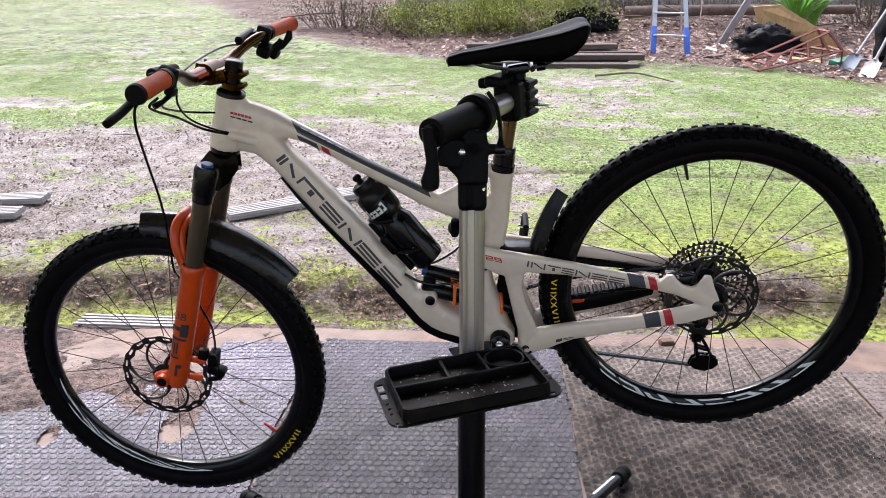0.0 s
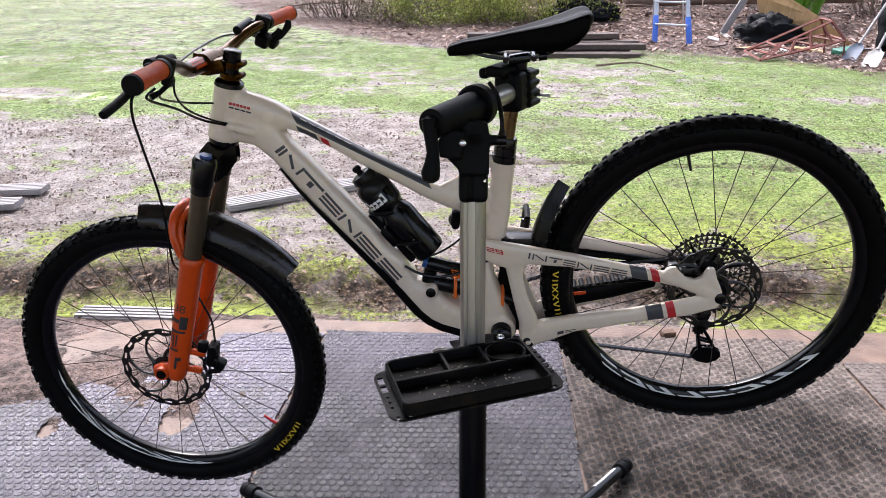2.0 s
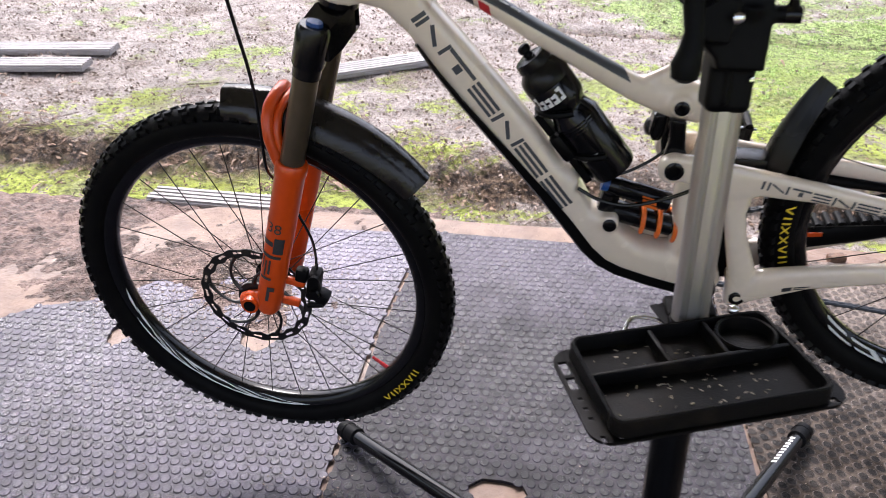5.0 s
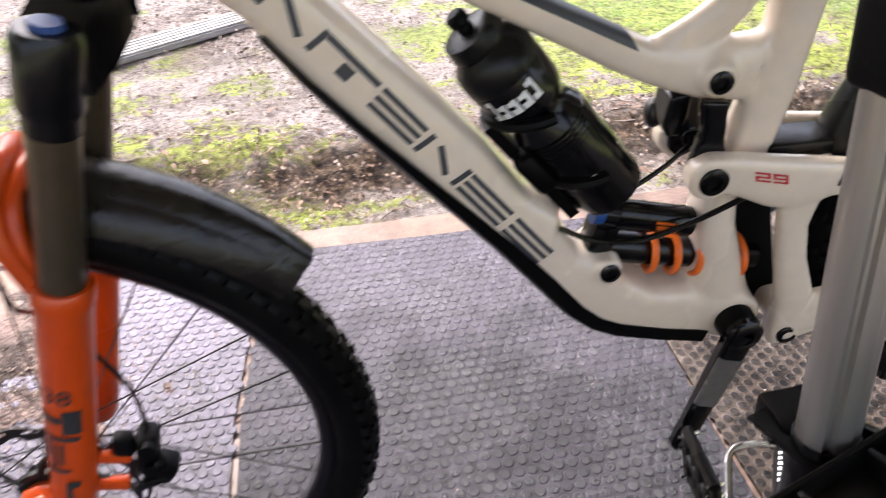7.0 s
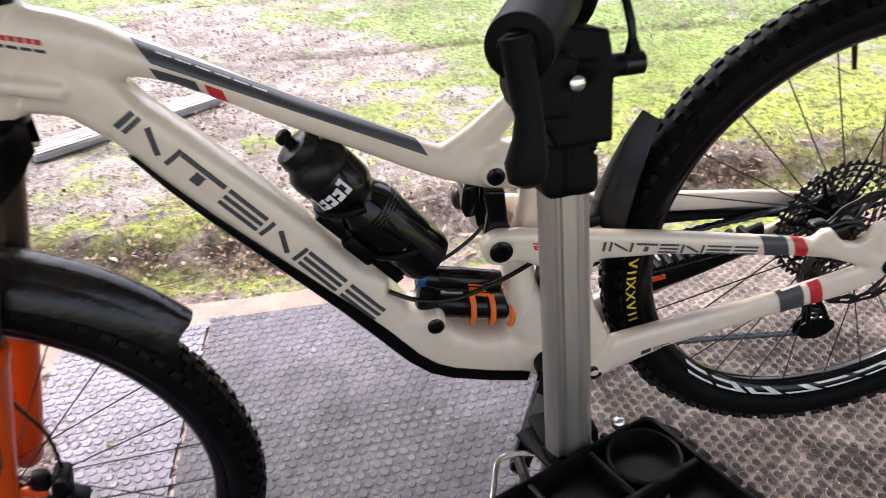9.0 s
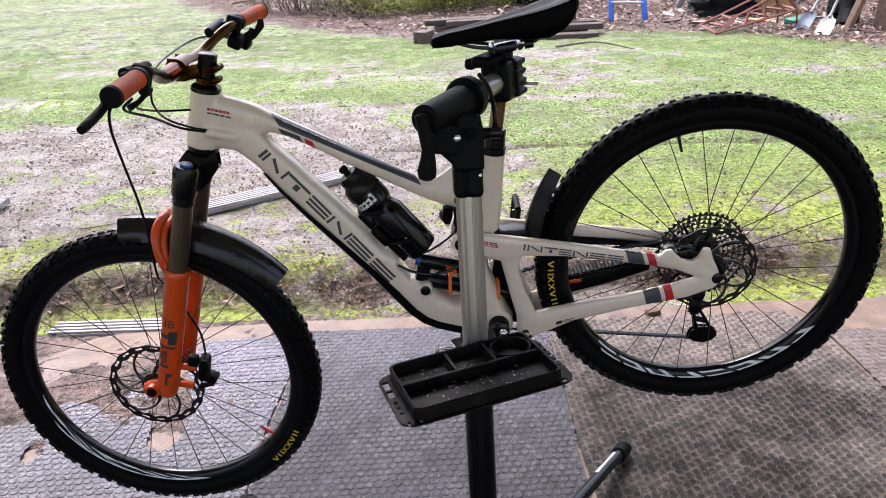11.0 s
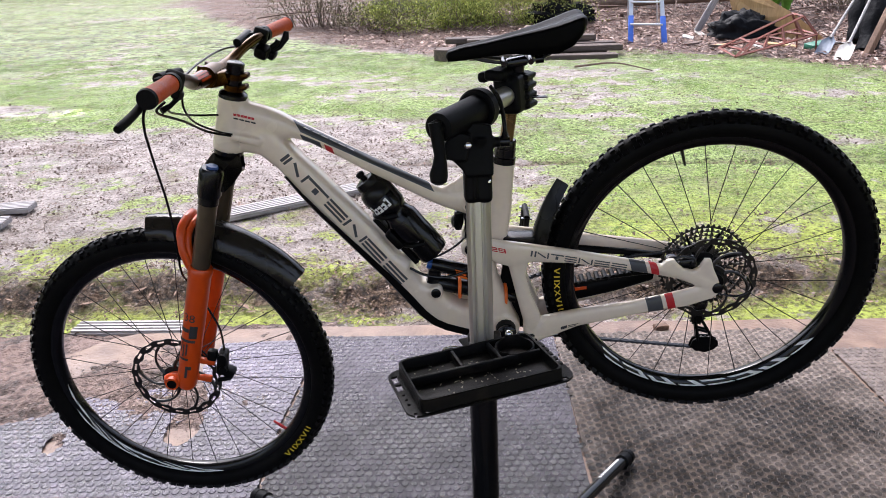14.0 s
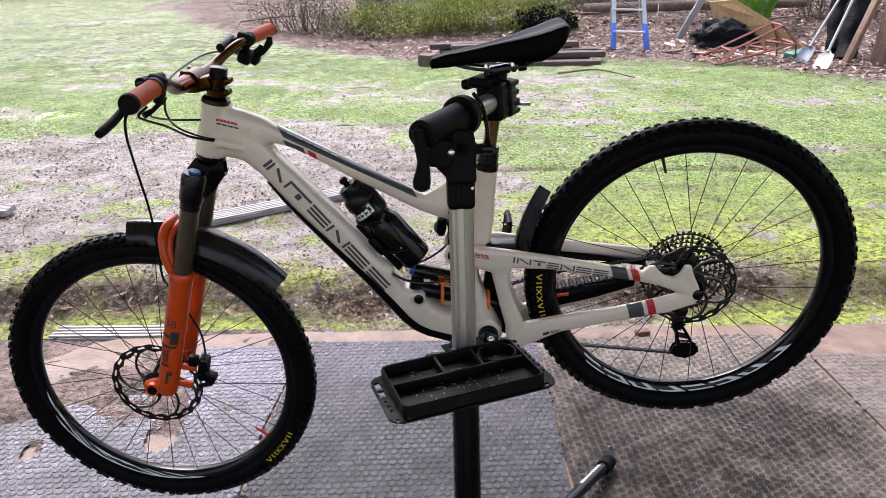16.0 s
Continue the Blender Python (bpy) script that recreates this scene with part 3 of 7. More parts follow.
def decal(name, trees, quads, mat, parent, label="", lift=0.0008, cells=(10, 4), way=1, dip=0.0, at=0.0):
    """Thin stickers pressed onto a skin from its side: quads of four (x, z) corners."""
    s = Shape()
    for q in quads:
        a, b, c, d = (Vector((p[0], p[1])) for p in q)
        nx, nz = cells
        grid, ok = [], []
        for j in range(nz + 1):
            for i in range(nx + 1):
                u, v = i / nx, j / nz
                p = (a * (1 - u) + b * u) * (1 - v) + (d * (1 - u) + c * u) * v
                best = None
                for tr in trees:
                    ray = Vector((0, way, -dip)).normalized()
                    h = tr.ray_cast(Vector((p.x, at, p.y)) - ray * 0.6, ray)
                    if h[0] is not None and (best is None or h[3] < best[3]):
                        best = h
                ok.append(best is not None)
                grid.append(best[0] + best[1] * lift if best else Vector((p.x, 0, p.y)))
        fs = []
        hits = sorted(p.y for p, o in zip(grid, ok) if o)
        mid = hits[len(hits) // 2] if hits else 0.0
        ok = [o and abs(p.y - mid) < 0.012 + 0.02 * dip for p, o in zip(grid, ok)]
        for j in range(nz):
            for i in range(nx):
                k = (j * (nx + 1) + i, j * (nx + 1) + i + 1, (j + 1) * (nx + 1) + i + 1, (j + 1) * (nx + 1) + i)
                if all(ok[t] for t in k):
                    ys = [grid[t].y for t in k]
                    if max(ys) - min(ys) < 0.02:
                        fs.append(k)
        fs = largest_patch(fs)
        used = sorted({k for f in fs for k in f})
        slot = {k: i for i, k in enumerate(used)}
        s.add([grid[k] for k in used], [tuple(slot[k] for k in f) for f in fs])
    return part(name, s, mat, parent, label)


# front triangle, moulded in one
s = Shape()
s.revolve([(-0.004, 0.0335), (0.0, 0.035), (0.03, 0.034), (0.09, 0.0315), (0.117, 0.0315), (0.121, 0.030)], (-0.474, 0, 1.157), (0.027, 0, 0.114), 28)
sections(s, [(-0.430, 1.263, -0.455, 1.160, 0.029), (-0.385, 1.249, -0.410, 1.150, 0.029), (-0.349, 1.234, -0.352, 1.168, 0.027), (-0.316, 1.212, -0.330, 1.178, 0.0255),
             (-0.280, 1.193, -0.293, 1.168, 0.024), (-0.243, 1.173, -0.257, 1.148, 0.023), (-0.163, 1.128, -0.178, 1.101, 0.021), (-0.091, 1.093, -0.107, 1.062, 0.019),
             (-0.034, 1.065, -0.054, 1.032, 0.018), (-0.008, 1.052, -0.015, 1.012, 0.018), (0.015, 1.046, 0.020, 0.998, 0.019), (0.050, 1.046, 0.050, 0.988, 0.021), (0.100, 1.050, 0.095, 0.982, 0.022)], e=2.8)
sections(s, [(-0.395, 1.235, -0.449, 1.150, 0.030), (-0.350, 1.190, -0.405, 1.142, 0.032), (-0.325, 1.150, -0.367, 1.108, 0.031), (-0.283, 1.106, -0.335, 1.062, 0.030), (-0.243, 1.061, -0.300, 1.018, 0.030),
             (-0.200, 1.012, -0.253, 0.963, 0.031), (-0.157, 0.960, -0.207, 0.907, 0.032), (-0.118, 0.908, -0.165, 0.858, 0.034), (-0.082, 0.880, -0.118, 0.803, 0.035)], e=2.8)
sections(s, [(-0.100, 0.895, -0.135, 0.828, 0.033), (-0.060, 0.826, -0.088, 0.758, 0.034), (-0.024, 0.816, -0.058, 0.722, 0.034), (0.000, 0.780, -0.026, 0.701, 0.034), (0.030, 0.759, 0.026, 0.684, 0.034),
             (0.062, 0.754, 0.066, 0.672, 0.034), (0.098, 0.752, 0.104, 0.665, 0.034), (0.128, 0.750, 0.135, 0.672, 0.034)], e=3.2)
sections(s, [(0.104, 1.116, 0.157, 1.112, 0.022), (0.104, 1.060, 0.152, 1.056, 0.022), (0.096, 0.990, 0.148, 0.985, 0.022), (0.088, 0.930, 0.138, 0.920, 0.022), (0.070, 0.885, 0.112, 0.880, 0.024),
             (0.072, 0.835, 0.117, 0.840, 0.033), (0.078, 0.790, 0.134, 0.795, 0.034), (0.076, 0.752, 0.155, 0.742, 0.034), (0.108, 0.690, 0.172, 0.705, 0.033)], e=2.6)
sections(s, [(-0.010, 1.050, 0.030, 1.010, 0.014), (0.024, 1.069, 0.058, 1.042, 0.013), (0.050, 1.089, 0.079, 1.064, 0.012), (0.078, 1.113, 0.097, 1.092, 0.012), (0.100, 1.126, 0.118, 1.104, 0.014)])
s.revolve([(-0.036, 0.030), (-0.034, 0.034), (0.034, 0.034), (0.036, 0.030)], (0.135, 0, 0.705), (0, 1, 0), 28)
s.revolve([(-0.029, 0.016), (-0.027, 0.018), (0.027, 0.018), (0.029, 0.016)], (0.056, 0, 1.016), (0, 1, 0), 20)
s.revolve([(-0.0375, 0.014), (-0.035, 0.0165), (0.035, 0.0165), (0.0375, 0.014)], (-0.028, 0, 0.803), (0, 1, 0), 20)
s.box((0.07, 0.052, 0.018), pose(-0.425, -0.012, 1.183, 0, 14, 0), 0.006)
FRAME_MESH = melted("frame", s, 0.0036, 7)
frame_ob = part("frame", FRAME_MESH, WHITE, bike, "cream painted carbon frame")
FT = tree_of(FRAME_MESH)

# rear triangle
s = Shape()
for side in (1, -1):
    top = [(0.057, 0.946, 0.059, 0.902, 0.012, 0.041), (0.090, 0.945, 0.090, 0.895, 0.013, 0.043), (0.122, 0.940, 0.122, 0.880, 0.013, 0.045), (0.152, 0.936, 0.154, 0.872, 0.013, 0.046), (0.190, 0.930, 0.193, 0.886, 0.012, 0.047), (0.278, 0.917, 0.278, 0.884, 0.012, 0.052),
           (0.392, 0.898, 0.392, 0.869, 0.011, 0.059), (0.456, 0.888, 0.456, 0.860, 0.010, 0.064), (0.512, 0.878, 0.515, 0.848, 0.009, 0.068), (0.560, 0.866, 0.562, 0.830, 0.009, 0.071), (0.600, 0.842, 0.602, 0.806, 0.009, 0.073)]
    low = [(0.196, 0.700, 0.178, 0.666, 0.016, 0.040), (0.222, 0.742, 0.207, 0.674, 0.016, 0.044), (0.260, 0.753, 0.250, 0.694, 0.014, 0.048), (0.308, 0.765, 0.300, 0.720, 0.013, 0.053), (0.424, 0.789, 0.412, 0.750, 0.011, 0.062),
           (0.487, 0.806, 0.478, 0.765, 0.010, 0.067), (0.540, 0.823, 0.545, 0.778, 0.009, 0.071), (0.598, 0.838, 0.602, 0.800, 0.009, 0.073)]
    strut = [(0.136, 0.892, 0.186, 0.892, 0.011, 0.045), (0.148, 0.842, 0.181, 0.850, 0.011, 0.044), (0.160, 0.790, 0.192, 0.805, 0.012, 0.044), (0.174, 0.735, 0.216, 0.750, 0.013, 0.043), (0.178, 0.676, 0.214, 0.686, 0.014, 0.040)]
    for rows in (top, low, strut):
        sections(s, rows, side, 2.8)
    fin = [(0.462, 0.876), (0.480, 0.884), (0.491, 0.896), (0.506, 0.898), (0.515, 0.886), (0.530, 0.873), (0.549, 0.869), (0.562, 0.876), (0.570, 0.893), (0.574, 0.898), (0.587, 0.897), (0.594, 0.874), (0.606, 0.850), (0.614, 0.830), (0.612, 0.812), (0.600, 0.800), (0.584, 0.802), (0.570, 0.838), (0.545, 0.844)]
    y0, y1 = sorted((-side * 0.064, -side * 0.079))
    s.plate(fin if side == 1 else [(0.500, 0.860), (0.560, 0.852), (0.606, 0.850), (0.614, 0.830), (0.600, 0.800), (0.584, 0.802), (0.545, 0.844)], y0, y1)
    s.revolve([(-0.012, 0.0235), (0.012, 0.0235)], (0.057, -side * 0.042, 0.922), (0, 1, 0), 24)
    s.revolve([(-0.014, 0.018), (0.014, 0.018)], (0.197, -side * 0.040, 0.687), (0, 1, 0), 20)
s.box((0.035, 0.10, 0.03), pose(0.200, 0, 0.700), 0.01)
s.box((0.020, 0.09, 0.028), pose(0.195, 0, 0.905), 0.01)
ARM_MESH = melted("swingarm", s, 0.0032, 4)
swing = part("swingarm", ARM_MESH, WHITE, bike, "cream painted rear stays with red and grey bands")
AT = tree_of(ARM_MESH)

# printed bands and blocks
P0, P1 = Vector((-0.356, 1.133)), Vector((-0.108, 0.822))
D = (P1 - P0).normalized()
U = Vector((-D.y, D.x)) * 1.0


def band(u0, u1, v0, v1, lean=0.35):
    """A slanted block on the down tube: along and across, in metres."""
    f = lambda u, v: tuple(P0 + D * (u + lean * 0 * v) + U * v)
    return [f(u0, v0), f(u1, v0), f(u1, v1), f(u0, v1)]


def skew(u0, v0, u1, v1, w):
    """A stroke from one place of the band to another."""
    a, b = P0 + D * u0 + U * v0, P0 + D * u1 + U * v1
    n = (b - a).normalized()
    n = Vector((-n.y, n.x)) * w / 2
    return [tuple(a - n), tuple(b - n), tuple(b + n), tuple(a + n)]


TW = P1 - P0
H = 0.0235
glyphs = [[skew(0.001, 0.0, 0.003, H, 0.007)], [band(0.069, 0.130, H - 0.0060, H), band(0.094, 0.107, 0.0015, 0.0150)]]
for u0, u1 in ((0.010, 0.066), (0.199, 0.254)):
    glyphs.append([skew(u0, 0.0, u0 + 0.002, H, 0.0058), skew(u0 + 0.014, H - 0.003, u1 - 0.014, 0.003, 0.0064), skew(u1 - 0.002, 0.0, u1, H, 0.0058)])
for u0, u1 in ((0.135, 0.192), (0.259, 0.323), (0.331, 0.394)):
    glyphs.append([band(u0, u1, v, v + 0.0054) for v in (0.0, 0.0092, 0.0184)])
for g in glyphs:
    for q in g:
        decal("graphic_bar", [FT], [q], GREYDECAL, frame_ob, cells=(12, 3))
decal("top_tube_panel", [FT], [[(-0.324, 1.2145), (-0.036, 1.064), (-0.023, 1.0375), (-0.306, 1.180)]], GREYDECAL, frame_ob, "dark grey panel on the top tube", cells=(80, 14), dip=0.6)
decal("grey_band", [FT], [[(-0.308, 1.190), (-0.266, 1.170), (-0.262, 1.154), (-0.302, 1.174)]], GREYDECAL, frame_ob, cells=(12, 5))
decal("red_band", [FT], [[(-0.258, 1.166), (-0.241, 1.157), (-0.237, 1.141), (-0.254, 1.150)]], REDDECAL, frame_ob, "red band", cells=(6, 5))
for i in range(6):
    nb, nd = -0.444 + 0.0074 * i, 1.2405 - 0.0020 * i
    decal("name_block", [FT], [[(nb, nd), (nb + 0.0062, nd - 0.0017), (nb + 0.0058, nd - 0.0068), (nb - 0.0004, nd - 0.0051)]], REDDECAL, frame_ob, "small red print block", cells=(4, 3))
for i in range(4):
    decal("name_bar", [FT], [[(-0.445 + 0.012 * i, 1.2315 - 0.0033 * i), (-0.435 + 0.012 * i, 1.2288 - 0.0033 * i), (-0.4352 + 0.012 * i, 1.2255 - 0.0033 * i), (-0.4452 + 0.012 * i, 1.2282 - 0.0033 * i)]], INK, frame_ob, cells=(4, 2))
for i in range(6):
    decal("panel_bar", [FT], [[(-0.300 + i * 0.018, 1.1935 - i * 0.0094), (-0.286 + i * 0.018, 1.1862 - i * 0.0094), (-0.287 + i * 0.018, 1.1845 - i * 0.0094), (-0.301 + i * 0.018, 1.1918 - i * 0.0094)]], WHITEINK, frame_ob, cells=(6, 1), dip=0.6, lift=0.0016)
SA, SL, SH = Vector((0.1885, 0.9045)), Vector((0.2165, -0.0340)), 0.0140
SD = SL.normalized()
SU = Vector((-SD.y, SD.x))


def stay_block(u0, u1, v0, v1, lean=0.0):
    """A slanted print block on the upper stay: along and across, as shares of its length and height."""
    f = lambda u, v: tuple(SA + SL * (u + lean * v) + SU * (v * SH))
    return [f(u0, v0), f(u1, v0), f(u1, v1), f(u0, v1)]


def stay_stroke(u0, v0, u1, v1, w):
    """A stroke from one place of the stay's print to another."""
    a, b = SA + SL * u0 + SU * (v0 * SH), SA + SL * u1 + SU * (v1 * SH)
    n = (b - a).normalized()
    n = Vector((-n.y, n.x)) * w / 2
    return [tuple(a - n), tuple(b - n), tuple(b + n), tuple(a + n)]


ss = [stay_block(0.0, 0.018, 0, 1)]
for u0, u1 in ((0.040, 0.185), (0.490, 0.635)):
    ss += [stay_block(u0, u0 + 0.016, 0, 1), stay_block(u1 - 0.016, u1, 0, 1), stay_stroke(u0 + 0.026, 0.86, u1 - 0.026, 0.14, 0.0030)]
ss += [stay_block(0.205, 0.335, 0.78, 1), stay_block(0.256, 0.284, 0.10, 0.66)]
for u0, u1 in ((0.350, 0.472), (0.652, 0.808), (0.828, 0.985)):
    ss += [stay_block(u0, u1, v, v + 0.20) for v in (0.0, 0.40, 0.80)]
for q in ss:
    decal("stay_bar", [AT], [q], GREYDECAL, swing, cells=(8, 3))
for q in ([(0.404, 0.905), (0.440, 0.898), (0.454, 0.850), (0.418, 0.858)], [(0.447, 0.808), (0.480, 0.818), (0.495, 0.760), (0.462, 0.752)]):
    decal("grey_band", [AT], [q], GREYDECAL, swing, cells=(16, 26), dip=0.35, at=-0.068)
for q in ([(0.449, 0.896), (0.466, 0.893), (0.480, 0.845), (0.463, 0.848)], [(0.488, 0.820), (0.504, 0.825), (0.521, 0.768), (0.504, 0.763)]):
    decal("red_band", [AT], [q], REDDECAL, swing, "red band", cells=(10, 26), dip=0.35, at=-0.068)
decal("grey_band", [AT], [[(0.404, 0.905), (0.440, 0.898), (0.454, 0.850), (0.418, 0.858)]], GREYDECAL, swing, cells=(10, 6), way=-1)
decal("red_band", [AT], [[(0.449, 0.896), (0.466, 0.893), (0.480, 0.845), (0.463, 0.848)]], REDDECAL, swing, cells=(6, 6), way=-1)
# the wheel size, 29, in wide square strokes
strokes = []
for u0, bars in ((0.0, ((0, 1, 0.8, 1), (0.8, 1, 0.6, 0.8), (0, 1, 0.4, 0.6), (0, 0.2, 0.2, 0.4), (0, 1, 0, 0.2))),
                 (0.54, ((0, 1, 0.8, 1), (0, 0.2, 0.6, 0.8), (0, 1, 0.4, 0.6), (0.8, 1, 0.2, 0.4), (0.8, 1, 0.6, 0.8), (0, 1, 0, 0.2)))):
    for a, b, c, d in bars:
        strokes.append([(0.0999 + 0.0353 * (u0 + 0.46 * u) - 0.0028 * v, 0.9192 - 0.0072 * (u0 + 0.46 * u) + 0.0108 * v) for u, v in ((a, c), (b, c), (b, d), (a, d))])
decal("wheel_size", [AT], strokes, REDDECAL, swing, "red number 29", cells=(4, 2))
decal("small_print", [AT], [[(0.262, 0.722), (0.276, 0.727), (0.276, 0.719), (0.262, 0.714)], [(0.279, 0.727), (0.302, 0.733), (0.302, 0.731), (0.279, 0.725)], [(0.279, 0.723), (0.296, 0.7275), (0.296, 0.7255), (0.279, 0.721)]], INK, swing, cells=(4, 2))

# protector under the down tube
s = Shape()
rows = [(-0.352, 1.093), (-0.322, 1.049), (-0.287, 1.004), (-0.244, 0.953), (-0.196, 0.897), (-0.150, 0.843), (-0.105, 0.786), (-0.068, 0.738), (-0.040, 0.712), (-0.010, 0.6965), (0.045, 0.680), (0.103, 0.667)]
rings = []
for i, (x, z) in enumerate(rows):
    a, b = rows[max(i - 1, 0)], rows[min(i + 1, len(rows) - 1)]
    t = Vector((b[0] - a[0], b[1] - a[1])).normalized()
    nrm = Vector((-t.y, t.x))
    if nrm.y < 0:
        nrm = -nrm
    k = min(1, i / 6 + 0.02)
    hi, w = (0.003 + 0.019 * k), 0.0325 + 0.0027 * k
    ring = []
    for v, d in ((-w, hi), (-w * 0.98, 0.004), (-w * 0.6, -0.0035), (0, -0.005), (w * 0.6, -0.0035), (w * 0.98, 0.004), (w, hi), (w - 0.004, hi), (0, 0.003), (-w + 0.004, hi)):
        ring.append(Vector((x + nrm.x * d, v, z + nrm.y * d)))
    rings.append(ring)
s.loft(rings)
part("tube_protector", s, BLACK, frame_ob, "black rubber guard under the down tube")

s = Shape()
s.plate([(0.132, 0.868), (0.160, 0.866), (0.178, 0.800), (0.200, 0.725), (0.206, 0.690), (0.150, 0.685), (0.138, 0.740), (0.122, 0.800)], 0.004, 0.020)
part("mud_flap", s, BLACK, bike, "black rubber flap behind the shock")

# bolts of the pivots
for x, z, y, r in ((-0.028, 0.803, 0.0385, 0.0115), (0.056, 1.016, 0.0305, 0.0115), (0.057, 0.922, 0.0555, 0.0150), (0.197, 0.687, 0.0545, 0.013)):
    s = Shape()
    s.revolve([(0, r), (0.003, r), (0.0045, r * 0.82), (0.0046, r * 0.5), (0.001, r * 0.42), (0.001, 0.0005)], (x, -y + 0.001, z), (0, -1, 0), 20)
    part("pivot_bolt", s, BLACKGLOSS, bike)

# rocker between frame and rear triangle
s = Shape()
for y0 in (-0.036, 0.024):
    s.plate([(0.040, 1.000), (0.066, 0.997), (0.071, 0.950), (0.080, 0.930), (0.074, 0.908), (0.055, 0.900), (0.044, 0.912), (0.040, 0.935), (0.045, 0.965)], y0, y0 + 0.012)
s.plate([(0.020, 0.994), (0.042, 0.996), (0.040, 0.968), (0.034, 0.950), (0.022, 0.949), (0.016, 0.962)], -0.010, 0.026)
s.tube([(0.066, -0.03, 0.925), (0.066, 0.03, 0.925)], 0.010, 14)
part("rocker_link", melted("rocker_link", s, 0.0022, 4), BLACKGLOSS, bike, "glossy black suspension rocker")
s = Shape()
s.ball((0.020, 0.026, 0.958), 0.013, 16, (0.8, 1.0, 1.2))
part("rocker_cap", s, DARKSTEEL, bike)

# rear shock
s = Shape()
sa, sb = Vector((-0.035, 0, 0.815)), Vector((0.175, 0, 0.767))
sd = (sb - sa).normalized()
s.tube([sa, sa + sd * 0.055], 0.019, 20)
s.tube([sa + sd * 0.05, sa + sd * 0.115], 0.0190, 20)
s.tube([sa + sd * 0.11, sa + sd * 0.2], 0.0150, 16)
s.box((0.032, 0.034, 0.050), pose(-0.032, -0.004, 0.838, 0, 12, 0), 0.008)
shock = part("shock_body", s, BLACKGLOSS, bike, "black coil shock")
s = Shape()
s.tube([(-0.036, -0.012, 0.868), (-0.02, -0.012, 0.864)], [0.014, 0.016], 18)
s.tube([(-0.02, -0.012, 0.864), (0.064, -0.012, 0.842)], 0.0165, 20)
for q in (0.0, 0.35, 0.9):
    c = Vector((-0.02, -0.012, 0.864)).lerp(Vector((0.064, -0.012, 0.842)), q)
    s.tube([c - Vector((0.0015, 0, -0.0004)), c + Vector((0.0015, 0, -0.0004))], 0.0172, 20)
part("shock_reservoir", s, BLACKGLOSS, shock)
s = Shape()
s.tube([(-0.047, -0.013, 0.870), (-0.036, -0.013, 0.8675)], 0.0125, 14)
part("adjuster_knob", s, BLUE, shock, "blue adjuster knob")
s = Shape()
path = []
c0 = sa + sd * 0.05
side_v = Vector((0, 1, 0))
up_v = sd.cross(side_v)
for i in range(150):
    q = i / 149
    a = 2 * math.pi * 5.2 * q
    path.append(c0 + sd * (0.145 * q) + 0.0255 * (math.cos(a) * side_v + math.sin(a) * up_v))
s.tube(path, 0.0040, 10)
part("coil_spring", s, COIL, shock, "orange coil spring")
# Plate added behind the coil to block light from the far side.
s = Shape()
s.plate([(-0.010, 0.782), (0.032, 0.744), (0.100, 0.728), (0.126, 0.756), (0.122, 0.800), (0.060, 0.822), (0.000, 0.836)], 0.021, 0.030)
part("shock_cradle", melted("shock_cradle", s, 0.0022, 3), WHITE, frame_ob, "cream plate added behind the coil to shade the shock cavity")
s = Shape()
for i, (w2, h2, dz) in enumerate(((0.022, 0.0035, 0.006), (0.026, 0.006, 0.0), (0.030, 0.006, -0.008))):
    s.add([(0.030 - w2 / 2 + 0.003 * i, -0.0294, 0.851 + dz + w2 * 0.13), (0.030 + w2 / 2, -0.0294, 0.851 + dz - w2 * 0.13), (0.030 + w2 / 2, -0.0290, 0.851 + dz - h2 - w2 * 0.13), (0.030 - w2 / 2 + 0.003 * i, -0.0290, 0.851 + dz - h2 + w2 * 0.13)], [(0, 1, 2, 3)])
part("shock_print", s, COIL, shock, "orange print block")

# ---- fork, steered ----
STEER_AXIS = Vector((0.027, 0, 0.114)).normalized()
STEER = Matrix.Translation((-0.474, 0, 1.157)) @ Matrix.Rotation(radians(0.9), 4, "X") @ Matrix.Rotation(radians(-4.6), 4, STEER_AXIS) @ Matrix.Translation((0.474, 0, -1.157))
FD = Vector((-0.2654, 0, -0.964)).normalized()


def steered(shape):
    return shape


def turned(shape):
    return shape.moved(STEER)


LEG = Vector((-0.497, 0, 1.127))
s = Shape()
s.tube([Vector((-0.474, 0, 1.157)) + STEER_AXIS * 0.006, Vector((-0.474, 0, 1.157)) - STEER_AXIS * 0.012], [0.033, 0.032], 24)
for sd2 in (1, -1):
    y = -0.067 * sd2
    s.loft([[Vector((-0.478 + a * 0.030, y * 0.18, 1.128 + b * 0.021)) for a, b in ((-1, -1), (1, -1), (1, 1), (-1, 1))],
            [Vector((-0.490 + a * 0.028, y * 0.6, 1.112 + b * 0.024)) for a, b in ((-1, -1), (1, -1), (1, 1), (-1, 1))],
            [Vector((-0.503 + a * 0.025, y, 1.098 + b * 0.022)) for a, b in ((-1, -1), (1, -1), (1, 1), (-1, 1))]])
    o = Vector((0, y, 0)) + LEG
    s.tube([o + FD * -0.006, o + FD * 0.002, o + FD * 0.056, o + FD * 0.060], [0.022, 0.0262, 0.0262, 0.0245], 28)
    s.tube([o + FD * 0.060, o + FD * 0.078], 0.0225, 28)
crown = part("fork_crown", steered(s), BLACKGLOSS, bike, "black fork crown")
